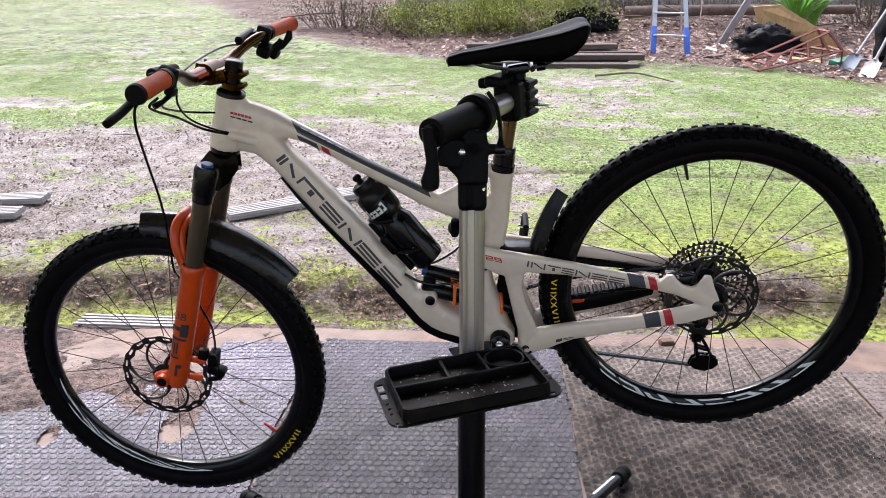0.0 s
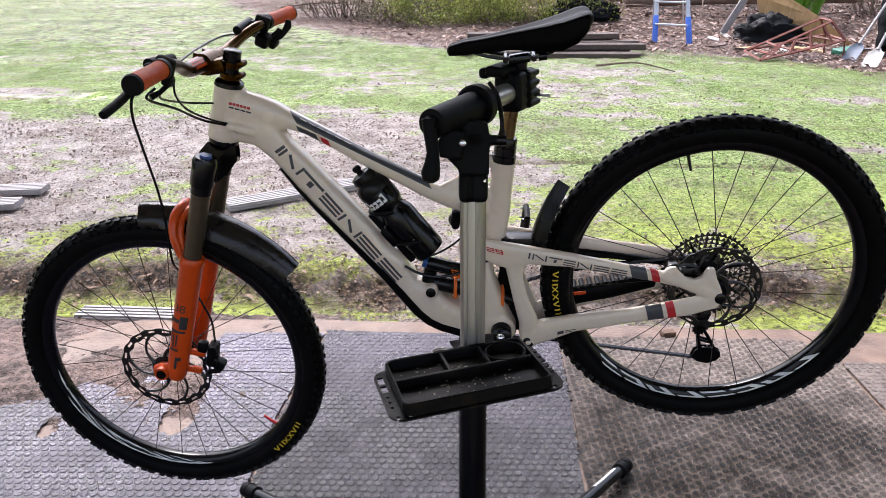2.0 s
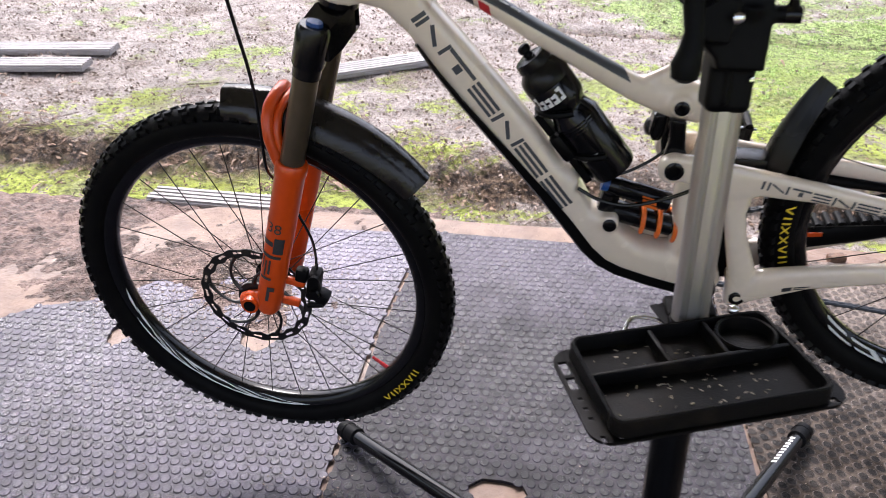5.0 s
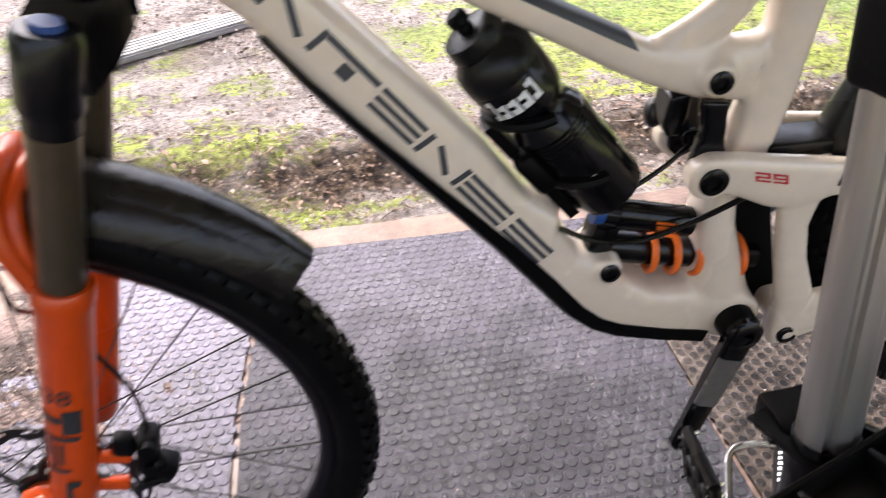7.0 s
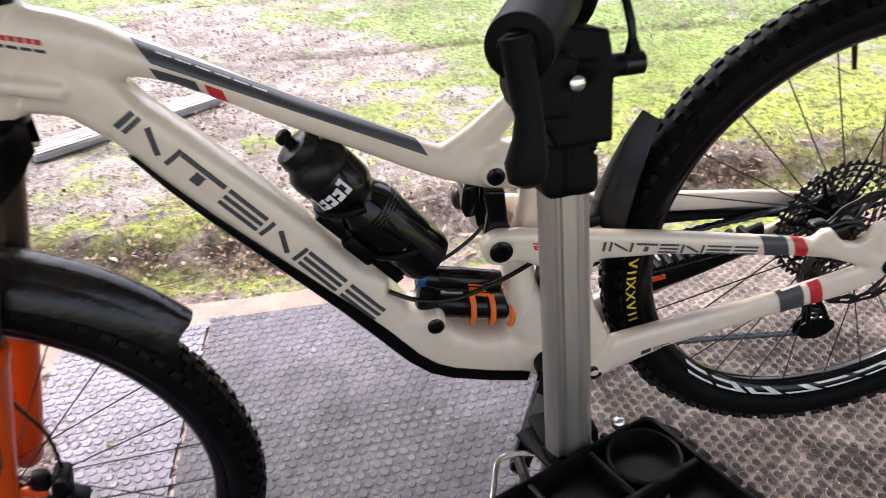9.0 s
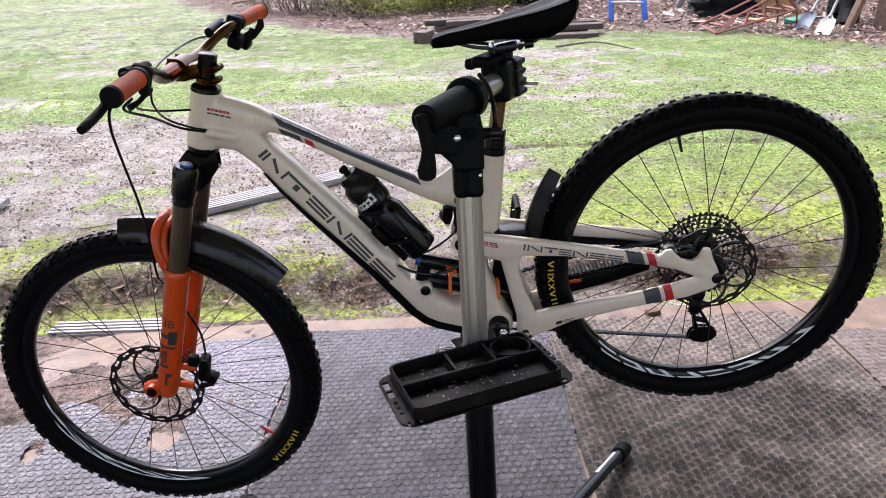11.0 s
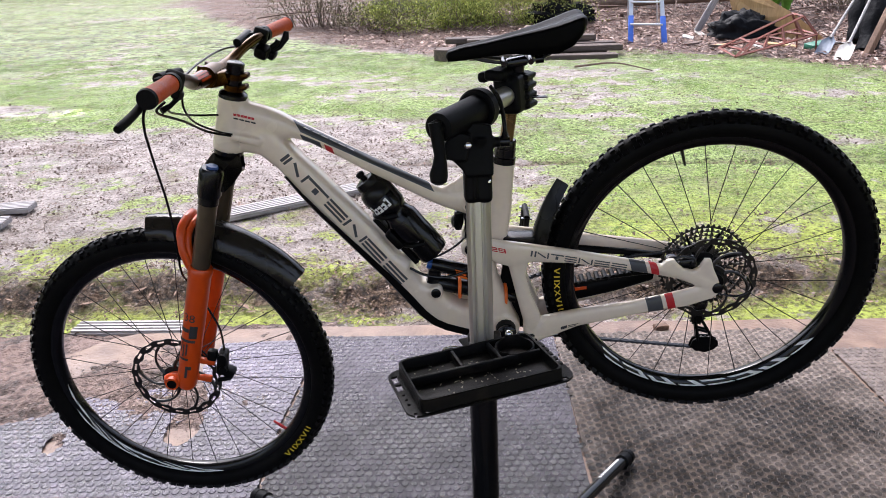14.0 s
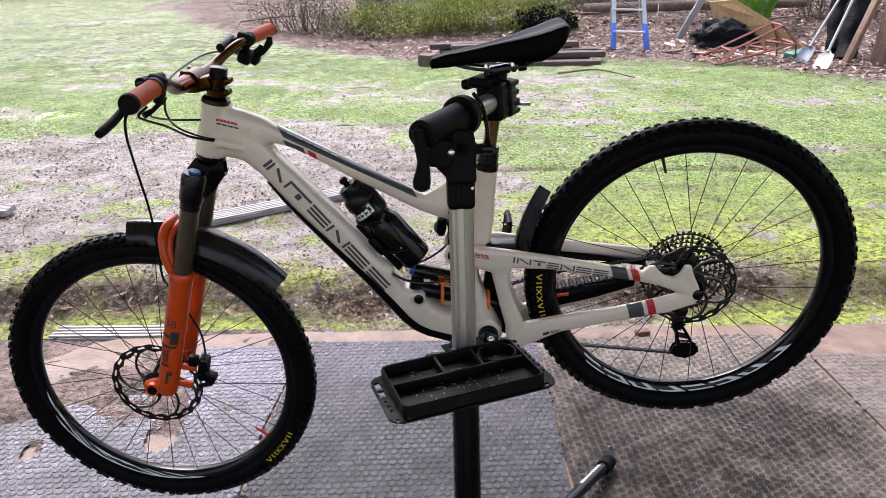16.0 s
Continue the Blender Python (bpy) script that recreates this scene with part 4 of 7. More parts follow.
for sd2 in (1, -1):
    o = Vector((0, -0.067 * sd2, 0)) + LEG
    s = Shape()
    s.tube([o + FD * 0.062, o + FD * 0.26], 0.0208, 28)
    part("stanchion", steered(s), BRONZE, bike, "bronze fork stanchion")
    s = Shape()
    s.tube([o + FD * 0.236, o + FD * 0.240, o + FD * 0.256, o + FD * 0.262, o + FD * 0.40, o + FD * 0.53, o + FD * 0.565, o + FD * 0.575], [0.0245, 0.0275, 0.0280, 0.0262, 0.0252, 0.0245, 0.0235, 0.019], 28)
    s.tube([(-0.644, -0.067 * sd2, 0.594), (-0.682, -0.067 * sd2, 0.592), (-0.698, -0.067 * sd2, 0.590)], [0.021, 0.019, 0.013], 20)
    s.tube([(-0.676, -0.045 * sd2, 0.592), (-0.676, -0.090 * sd2, 0.592)], [0.0165, 0.0165], 20)
    lower = part("fork_lower", steered(s), ORANGE, bike, "orange fork lower leg")
    s = Shape()
    s.tube([(-0.676, -0.0905 * sd2, 0.592), (-0.676, -0.0915 * sd2, 0.592)], 0.0115, 20)
    part("axle_end", steered(s), BLACK, lower)
s = Shape()
arch = [(-0.578, -0.067, 0.880), (-0.588, -0.066, 0.911), (-0.597, -0.062, 0.950), (-0.597, -0.045, 0.981), (-0.593, -0.022, 0.994), (-0.591, 0, 0.997), (-0.593, 0.022, 0.994), (-0.597, 0.045, 0.981), (-0.597, 0.062, 0.950), (-0.588, 0.066, 0.911), (-0.578, 0.067, 0.880)]
for off, r in ((0.0, 0.0105), (0.014, 0.008)):
    s.tube(curve_points([(x + off, y * (1 - off * 4), z - off * 0.7) for x, y, z in arch], 5), r, 12)
part("fork_arch", steered(s), ORANGE, bike, "orange fork arch")
s = Shape()
s.tube([LEG + Vector((0, -0.067, 0)) - FD * 0.001, LEG + Vector((0, -0.067, 0)) - FD * 0.011], [0.0150, 0.0125], 8)
part("air_cap", steered(s), BLUE, bike, "blue fork top cap")
s = Shape()
lo = Vector((0, -0.067, 0)) + LEG


def leg_patch(d0, d1, a0, a1, r=0.0266):
    """A printed patch round the left lower leg: distances down it and angles round it."""
    u = Vector((0, -1, 0))
    w = FD.cross(u)
    vs, n = [], 6
    for d in (d0, d1):
        for i in range(n + 1):
            a = radians(a0 + (a1 - a0) * i / n)
            vs.append(lo + FD * d + r * (math.cos(a) * u + math.sin(a) * w))
    return vs, [(i, i + 1, n + 2 + i, n + 1 + i) for i in range(n)]


for q in ((0.385, 0.420, -35, 5), (0.395, 0.405, 8, 60), (0.425, 0.432, -30, 55), (0.437, 0.470, 5, 14), (0.440, 0.475, 22, 30), (0.434, 0.462, 38, 46), (0.478, 0.484, -5, 45), (0.500, 0.510, -25, 5), (0.506, 0.534, -8, 5), (0.300, 0.330, 66, 80), (0.350, 0.372, 66, 80)):
    s = Shape()
    s.add(*leg_patch(*q))
    part("graphic_patch", steered(s), INK, lower)
cu = bpy.data.curves.new("travel_number", "FONT")
cu.body, cu.size, cu.align_x = "38", 0.03, "CENTER"
tob = new("travel_number", cu)
dg = bpy.context.evaluated_depsgraph_get()
dg.update()
tm = bpy.data.meshes.new_from_object(tob.evaluated_get(dg))
bpy.data.objects.remove(tob)
uq, wq = Vector((0, -1, 0)), -FD.cross(Vector((0, -1, 0)))
for v in tm.vertices:
    a = v.co.x / 0.0268 - 0.25
    v.co = (lo + FD * (0.375 - v.co.y) + 0.0268 * (math.cos(a) * uq + math.sin(a) * wq))
part("fork_number", tm, INK, lower)


# ---- wheels ----


def wheel(name, centre, turn, rotor_r, tread_phase, rear, spin):
    """One wheel: rim, tyre, tread, hub, spokes, rotor. Built round its own axle (y)."""
    m = Matrix.Translation(centre) @ turn @ Matrix.Diagonal((1.025, 1, 1.025, 1))
    Z, Y = Vector((0, 0, 0)), (0, 1, 0)
    rim = Shape()
    rim.revolve([(-0.0175, 0.322), (-0.0185, 0.312), (-0.013, 0.302), (-0.006, 0.2985), (0.006, 0.2985), (0.013, 0.302), (0.0185, 0.312), (0.0175, 0.322), (0.010, 0.316), (-0.010, 0.316)], Z, Y, 96, closed=True)
    w = part(name, rim.moved(m), BLACKGLOSS, bike, "glossy black rim with white print")
    ty = Shape()
    prof = []
    for i in range(20):
        a = 2 * math.pi * i / 20
        y, r = 0.0315 * math.cos(a), 0.3405 + 0.0295 * math.sin(a)
        if r < 0.320:
            y *= 0.7
            r = max(r, 0.317)
        prof.append((y, r))
    ty.revolve(prof, Z, Y, 120, closed=True)
    part("tyre", ty.moved(m), RUBBER, w, "black knobbly tyre")
    tr = Shape()
    rows = 92
    for i in range(rows):
        a = 2 * math.pi * (i + tread_phase) / rows
        for k, (yy, rr, tilt, lx, ly, h) in enumerate(((0.0085, 0.3685, 8, 0.0145, 0.011, 0.0075), (-0.0085, 0.3685, -8, 0.0145, 0.011, 0.0075), (0.0285, 0.3560, 46, 0.0155, 0.0085, 0.0085), (-0.0285, 0.3560, -46, 0.0155, 0.0085, 0.0085), (0.0195, 0.3640, 28, 0.012, 0.008, 0.006), (-0.0195, 0.3640, -28, 0.012, 0.008, 0.006))):
            aa = a + (0.5 * 2 * math.pi / rows if (i + k) % 2 else 0) * (1 if k >= 4 else 0.25)
            if k >= 4 and i % 2:
                continue
            mm = Matrix.Rotation(aa, 4, "Y") @ Matrix.Translation((0, yy, rr)) @ Matrix.Rotation(radians(-tilt), 4, "X")
            x, y, z = lx / 2, ly / 2, h / 2
            vs = [mm @ Vector(p) for p in ((-x, -y, -z), (x, -y, -z), (x, y, -z), (-x, y, -z), (-x * .82, -y * .82, z), (x * .82, -y * .82, z), (x * .82, y * .82, z), (-x * .82, y * .82, z))]
            tr.add(vs, [(4, 5, 6, 7), (0, 1, 5, 4), (1, 2, 6, 5), (2, 3, 7, 6), (3, 0, 4, 7)])
    part("tread", tr.moved(m), KNOB, w, smooth=False)
    # yellow print on the sidewall, white print on the rim
    yl = Shape()
    strokes = {0: ((0.0, 0, 0.0, 1), (0.7, 0, 0.7, 1)), 1: ((0.0, 0, 0.45, 1), (0.45, 1, 0.9, 0)), 2: ((0.0, 0, 0.9, 1), (0.0, 1, 0.9, 0))}
    for k in range(6):
        a0 = spin[0] + k * 0.056
        for u0, v0, u1, v1 in strokes[(0, 1, 2, 2, 0, 1)[k]]:
            pr = []
            for q in range(5):
                u, v = u0 + (u1 - u0) * q / 4, v0 + (v1 - v0) * q / 4
                r = 0.333 + 0.013 * v
                yv = 0.0318 - (r - 0.3405) ** 2 * 16 + 0.0008
                for d in (-0.0055, 0.0055):
                    a = a0 + u * 0.044 + d
                    pr.append(Vector((r * math.sin(a), -yv, r * math.cos(a))))
            yl.add(pr, [(2 * q, 2 * q + 1, 2 * q + 3, 2 * q + 2) for q in range(4)])
    part("tyre_print", yl.moved(m), YELLOW, w, "yellow print block on the sidewall")
    wl = Shape()
    for k in range(spin[2]):
        p = spin[4]
        a0 = spin[1] + k * p
        bars = ((0.0, 0.86, 0.3106, 0.3142), (0.0, 0.80, 0.3010, 0.3046), (0.62, 0.84, 0.3046, 0.3106), (0.0, 0.24, 0.3010, 0.3142))
        for st in (bars[j] for j in ((0, 3), (0, 2, 3), (0, 1, 3), (0, 1))[k % 4]):
            pr = []
            for q in range(6):
                for r in (st[2], (st[2] + st[3]) / 2, st[3]):
                    a = a0 + p * (st[0] + (st[1] - st[0]) * q / 5) - (r - 0.3075) * (7.0 if rear else 26.0)
                    yv = (0.0185 - (r - 0.312) * 0.1 if r > 0.312 else 0.0185 - (0.312 - r) * 0.55) + 0.0010
                    pr.append(Vector((r * math.sin(a), -yv, r * math.cos(a))))
            wl.add(pr, [(3 * q + c, 3 * q + c + 1, 3 * q + c + 4, 3 * q + c + 3) for q in range(5) for c in (0, 1)])
    part("rim_print", wl.moved(m), WHITEINK, w, "white print on the rim")
    hub = Shape()
    hw = 0.066 if rear else 0.046
    hub.revolve([(-hw, 0.010), (-hw, 0.022), (-0.034, 0.029), (-0.030, 0.029), (-0.026, 0.018), (0.022, 0.018), (0.026, 0.029), (0.030, 0.029), (hw, 0.020), (hw, 0.010)], Z, Y, 28)
    hub.tube([(0, -0.074 if rear else -0.06, 0), (0, 0.074 if rear else 0.06, 0)], 0.009, 16)
    part("hub", hub.moved(m), BLACK, w)
    sp = Shape()
    sp.tube([(0, 0, 0), (0, 0, 1)], 0.00105, 6)
    sm = sp.mesh("spoke")
    for i in range(28):
        a = 2 * math.pi * i / 28 + 0.1
        y = -0.030 if i % 2 else 0.028
        b = a + (0.42 if (i // 2) % 2 else -0.42)
        p = m @ Vector((0.027 * math.sin(b), y, 0.027 * math.cos(b)))
        q = m @ Vector((0.301 * math.sin(a), y * 0.1, 0.301 * math.cos(a)))
        d = q - p
        ob = part("spoke", sm, DARKSTEEL, w)
        ob.matrix_local = Matrix.Translation(p) @ d.to_track_quat("Z", "Y").to_matrix().to_4x4() @ Matrix.Diagonal((1, 1, d.length, 1))
    va = Shape()
    a = spin[3]
    va.tube([(0.299 * math.sin(a), 0, 0.299 * math.cos(a)), (0.262 * math.sin(a), 0, 0.262 * math.cos(a))], [0.004, 0.0028], 8)
    part("valve", va.moved(m), REDDECAL if not rear else DARKSTEEL, w)
    # brake rotor: a scalloped outer ring with slots, and swept arms
    ro = Shape()
    n = 144
    y = -0.047
    outer = [rotor_r * (1 + 0.012 * math.cos(a * 18)) for a in [2 * math.pi * i / n for i in range(n)]]
    inner = [rotor_r * 0.845 * (1 + 0.028 * math.cos(a * 18 + 1.5)) for a in [2 * math.pi * i / n for i in range(n)]]
    mid1, mid2 = rotor_r * 0.955, rotor_r * 0.905
    vs, fs = [], []
    for i in range(n):
        a = 2 * math.pi * i / n
        for r in (outer[i], mid1, mid2, inner[i]):
            vs.append((r * math.sin(a), y - 0.0009, r * math.cos(a)))
        for r in (outer[i], mid1, mid2, inner[i]):
            vs.append((r * math.sin(a), y + 0.0009, r * math.cos(a)))
    for i in range(n):
        j = (i + 1) % n
        A, B = i * 8, j * 8
        slot = (i % 8) in (1, 2, 3, 4)
        for k in range(3):
            if k == 1 and slot:
                continue
            fs.append((A + k, A + k + 1, B + k + 1, B + k))
            fs.append((A + 4 + k, B + 4 + k, B + 5 + k, A + 5 + k))
        fs.append((A, B, B + 4, A + 4))
        fs.append((A + 3, A + 7, B + 7, B + 3))
    ro.add(vs, fs)
    for k in range(6):
        a = 2 * math.pi * k / 6
        pts = []
        for t in range(7):
            r = 0.030 + (rotor_r * 0.85 - 0.030) * t / 6
            b = a + 0.75 * (t / 6) ** 1.4
            pts.append((r * math.sin(b), y, r * math.cos(b)))
        arm = Shape()
        arm.tube(pts, [0.0055, 0.0042, 0.0032, 0.0028, 0.0028, 0.0034, 0.0044], 6)
        part("rotor_arm", arm.moved(m), ROTOR, w)
    part("brake_rotor", ro.moved(m), ROTOR, w, "slotted steel brake rotor", angle=30)
    ro = Shape()
    ro.revolve([(-0.003, 0.034), (0.003, 0.034), (0.003, 0.020), (-0.003, 0.020)], (0, y, 0), Y, 36, closed=True)
    part("rotor_carrier", ro.moved(m), ROTOR, w)
    return w


front = wheel("wheel", Vector((-0.675, -0.008, 0.588)), Matrix.Rotation(radians(-1.1), 4, "Z"), 0.1080, 0.3, False, (2.06, 3.12, 8, 2.25, 0.165))
rear = wheel("wheel", Vector((0.603, 0.003, 0.834)), Matrix.Rotation(radians(-1.7), 4, "Z") @ Matrix.Rotation(radians(1.6), 4, "X"), 0.0990, 0.0, True, (4.45, 2.20, 8, 6.0, 0.222))

# ---- drivetrain ----
RA = Vector((0.606, 0, 0.827))


def sprocket(shape, c, y, r, teeth, thick=0.0018, depth=0.0055, hole=0.55, arms=0, reach=0.0):
    n = teeth * 4
    vs, fs = [], []
    for i in range(n):
        a = 2 * math.pi * i / n
        ro = r + (depth * 0.5 if i % 4 in (0, 1) else -depth * 0.5)
        for yy in (y - thick / 2, y + thick / 2):
            vs.append((c[0] + ro * math.sin(a), yy, c[2] + ro * math.cos(a)))
            vs.append((c[0] + r * hole * math.sin(a), yy, c[2] + r * hole * math.cos(a)))
    for i in range(n):
        A, B = i * 4, ((i + 1) % n) * 4
        fs += [(A, A + 1, B + 1, B), (A + 2, B + 2, B + 3, A + 3), (A, B, B + 2, A + 2), (A + 1, A + 3, B + 3, B + 1)]
    shape.add(vs, fs)
    for i in range(arms):
        a = 2 * math.pi * (i + 0.5) / arms
        shape.box((0.0042, thick * 0.8, r * hole - reach + 0.004), pose(c[0], y, c[2]) @ pose(0, 0, 0, 0, math.degrees(a), 0) @ pose(0, 0, (r * hole + reach) / 2), 0.0004)


for i, (t, small) in enumerate(((51, 45), (45, 39), (39, 33), (33, 28), (28, 24), (24, 0), (21, 0), (18, 0), (16, 0), (14, 0), (12, 0))):
    s = Shape()
    sprocket(s, RA, 0.036 + i * 0.0031, t * 0.00203, t, hole=0.935 if small else 0.5, arms=t // 2 if i < 2 else 9 if small else 0, reach=small * 0.00203 - 0.006)
    part("sprocket", s, SPROCKETS if i % 2 else DARKSTEEL, rear, angle=25)


s = Shape()
s.revolve([(0.034, 0.020), (0.037, 0.030), (0.040, 0.032), (0.050, 0.028), (0.066, 0.024), (0.068, 0.020)], (RA.x, 0, RA.z), (0, 1, 0), 18)
for k in range(7):
    a = 2 * math.pi * k / 7
    s.tube([(RA.x + 0.024 * math.sin(a), 0.037, RA.z + 0.024 * math.cos(a)), (RA.x + 0.088 * math.sin(a + 0.35), 0.0345, RA.z + 0.088 * math.cos(a + 0.35))], [0.0045, 0.003], 6)
part("cassette_spider", s, BLACK, rear, smooth=False)
BB = Vector((0.135, 0, 0.705))
s = Shape()
sprocket(s, BB, 0.052, 0.0655, 32, 0.003, 0.006, 0.72)
for k in range(4):
    a = 2 * math.pi * k / 4 + 0.4
    s.tube([(BB.x, 0.052, BB.z), (BB.x + 0.055 * math.sin(a), 0.052, BB.z + 0.055 * math.cos(a))], 0.006, 6)
part("chainring", s, DARKSTEEL, bike, "black narrow-wide chainring", angle=25)
CR = Vector((-0.052, 0, -0.162)).normalized()
for side, sg in ((-1, 1), (1, -1)):
    o = BB + Vector((0, side * 0.058, 0))
    e = BB + CR * sg * 0.170 + Vector((0, side * 0.078, 0))
    s = Shape()
    s.revolve([(-0.012, 0.019), (-0.010, 0.0225), (0.008, 0.0225), (0.012, 0.018), (0.0125, 0.010), (0.006, 0.009), (0.006, 0.001)], o, (0, side, 0), 28)
    d = (e - o).normalized()
    q = d.cross(Vector((0, 1, 0))).normalized()
    yv = Vector((0, 1, 0))
    rings = []
    for t, wd, th in ((0.0, 0.021, 0.010), (0.12, 0.019, 0.010), (0.5, 0.0165, 0.0085), (0.88, 0.0155, 0.0075), (0.97, 0.014, 0.0075), (1.0, 0.008, 0.006)):
        c = o + (e + d * 0.014 - o) * t
        rings.append([c + q * (wd * a) + yv * (th * b) for a, b in ((-1, -0.5), (-0.6, -1), (0.6, -1), (1, -0.5), (1, 0.5), (0.6, 1), (-0.6, 1), (-1, 0.5))])
    s.loft(rings)
    crank = part("crank_arm", s, BLACKGLOSS, bike, "black carbon crank arm")
    s = Shape()
    c0, c1 = o + (e - o) * 0.20, o + (e - o) * 0.62
    s.loft([[c + q * (wd * a) + yv * (0.0102 * b) for a, b in ((-0.92, -0.6), (-0.6, -1.02), (0.6, -1.02), (1.03, -0.55), (1.03, 0.55), (0.6, 1.02), (-0.6, 1.02), (-0.92, 0.6))] for c, wd in ((c0, 0.019), (c1, 0.0172))])
    part("crank_sleeve", s, SMOKED, crank, "smoky clear crank protector")
    s = Shape()
    s.tube([e, e + Vector((0, side * 0.105, 0))], 0.007, 12)
    pv = Vector((0.10, 0, 0.995)).normalized() if side == 1 else Vector((-0.22, 0, 0.975)).normalized()
    pw = pv.cross(yv).normalized()
    pc = e + Vector((0, side * 0.062, 0.016 if side == 1 else 0))
    fr = [(-0.048, -0.040), (0.048, -0.040), (0.050, 0.0), (0.048, 0.040), (-0.048, 0.040), (-0.050, 0.0)]
    pts = [pc + pv * a + yv * b for a, b in fr]
    for i in range(6):
        s.tube([pts[i], pts[(i + 1) % 6]], 0.0075, 8)
    s.tube([pc + pv * -0.048, pc + pv * 0.048], 0.008, 8)
    for i in (-1, 1):
        s.tube([pc + pv * -0.044 + yv * 0.02 * i, pc + pv * 0.044 + yv * 0.02 * i], 0.005, 8)
    pedal = part("pedal", s, BLACK if side == 1 else DARKSTEEL, bike, "black flat pedal with pins")
    for a in (-0.045, -0.02, 0.02, 0.045):
        for b in (-0.036, 0.036):
            s = Shape()
            s.tube([pc + pv * a + yv * b - pw * 0.013, pc + pv * a + yv * b + pw * 0.013], 0.0022, 6)
            part("pin", s, CHROME, pedal, "bright steel pin")
s = Shape()
s.revolve([(-0.018, 0.020), (-0.016, 0.0235), (0.016, 0.0235), (0.018, 0.020)], BB + Vector((0, -0.042, 0)), (0, 1, 0), 28)
part("bottom_bracket_cup", s, BLACK, bike)


def chain_run(pts, y0, y1):
    """Links from one place to the next: side plates and rollers."""
    sh = Shape()
    line = curve_points([(x, y0 + (y1 - y0) * i / (len(pts) - 1), z) for i, (x, z) in enumerate(pts)], 40)
    acc, last = 0.0, line[0]
    spots = [line[0]]
    for p in line[1:]:
        acc += (p - last).length
        last = p
        if acc >= 0.0127:
            spots.append(p)
            acc = 0.0
    for i in range(len(spots) - 1):
        a, b = spots[i], spots[i + 1]
        w = 0.0028 if i % 2 else 0.0021
        for yv in (-w, w):
            sh.tube([a + Vector((0, yv, 0)), (a + b) / 2 + Vector((0, yv, 0)), b + Vector((0, yv, 0))], [0.0042, 0.003, 0.0042], 6)
        sh.tube([a + Vector((0, -0.003, 0)), a + Vector((0, 0.003, 0))], 0.0035, 6)
    return sh


s = chain_run([(0.14, 0.640), (0.25, 0.630), (0.353, 0.617), (0.478, 0.602), (0.622, 0.584)], 0.052, 0.060)
part("chain", s, BLACKGLOSS, bike, "dark greasy chain", angle=50)
s = chain_run([(0.125, 0.770), (0.25, 0.812), (0.366, 0.840), (0.522, 0.862), (0.595, 0.884)], 0.052, 0.040)
part("chain", s, BLACKGLOSS, bike, "dark greasy chain", angle=50)
pulleys = []
for px, pz, pr in ((0.640, 0.596, 0.020), (0.616, 0.668, 0.018)):
    s = Shape()
    sprocket(s, (px, 0, pz), 0.060, pr, 12, 0.004, 0.004, 0.3)
    pulleys.append(s)
plates = []
for y in (0.054, 0.067):
    s = Shape()
    s.plate([(0.604, 0.590), (0.618, 0.577), (0.644, 0.572), (0.664, 0.580), (0.674, 0.592), (0.671, 0.606), (0.652, 0.616), (0.626, 0.617), (0.610, 0.608)], y - 0.0014, y + 0.0014)
    s.plate([(0.606, 0.672), (0.612, 0.684), (0.624, 0.680), (0.628, 0.664), (0.618, 0.655), (0.608, 0.660)], y - 0.0014, y + 0.0014)
    s.tube([(0.610, y, 0.664), (0.616, y, 0.640), (0.622, y, 0.606)], 0.0042, 6)
    s.tube([(0.626, y, 0.664), (0.640, y, 0.642), (0.658, y, 0.610)], 0.0042, 6)
    s.tube([(0.614, y, 0.640), (0.642, y, 0.632)], 0.0036, 6)
    plates.append(s)
s = Shape()
s.box((0.034, 0.032, 0.042), pose(0.622, 0.080, 0.692, 0, 18, 0), 0.009)
s.box((0.040, 0.022, 0.016), pose(0.606, 0.076, 0.706, 0, 24, 0), 0.005)
for q in (-1, 1):
    s.tube([(0.618 + 0.010 * q, 0.080, 0.700), (0.634 + 0.010 * q, 0.082, 0.752)], 0.0085, 8)
s.box((0.028, 0.024, 0.026), pose(0.634, 0.082, 0.758, 0, -8, 0), 0.006)
s.tube([(0.634, 0.081, 0.758), (0.618, 0.080, 0.805)], 0.005, 8)
mech = part("rear_derailleur", s, BLACKGLOSS, bike, "black rear derailleur", angle=30)
for p in plates:
    part("cage_plate", p, BLACK, mech, "black pulley cage plate", angle=30)
for p in pulleys:
    part("pulley", p, DARKSTEEL, mech, angle=25)
# brake caliper at the back, with the hose along the stay
s = Shape()
s.box((0.052, 0.030, 0.024), pose(0.536, -0.044, 0.876, 0, -10, 0), 0.008)
s.box((0.024, 0.024, 0.018), pose(0.506, -0.044, 0.884, 0, -10, 0), 0.006)
s.tube([(0.512, -0.058, 0.892), (0.530, -0.062, 0.900), (0.556, -0.058, 0.892)], 0.0035, 8)
for q in (0.520, 0.552):
    s.tube([(q, -0.058, 0.880), (q, -0.064, 0.880)], 0.006, 10)
part("rear_caliper", s, BLACKGLOSS, bike)
s = Shape()
s.tube([RA + Vector((0, -0.076, 0)), RA + Vector((0, -0.083, 0)), RA + Vector((0, -0.085, 0))], [0.0120, 0.0120, 0.008], 20)
part("rear_axle", s, BLACKGLOSS, bike)
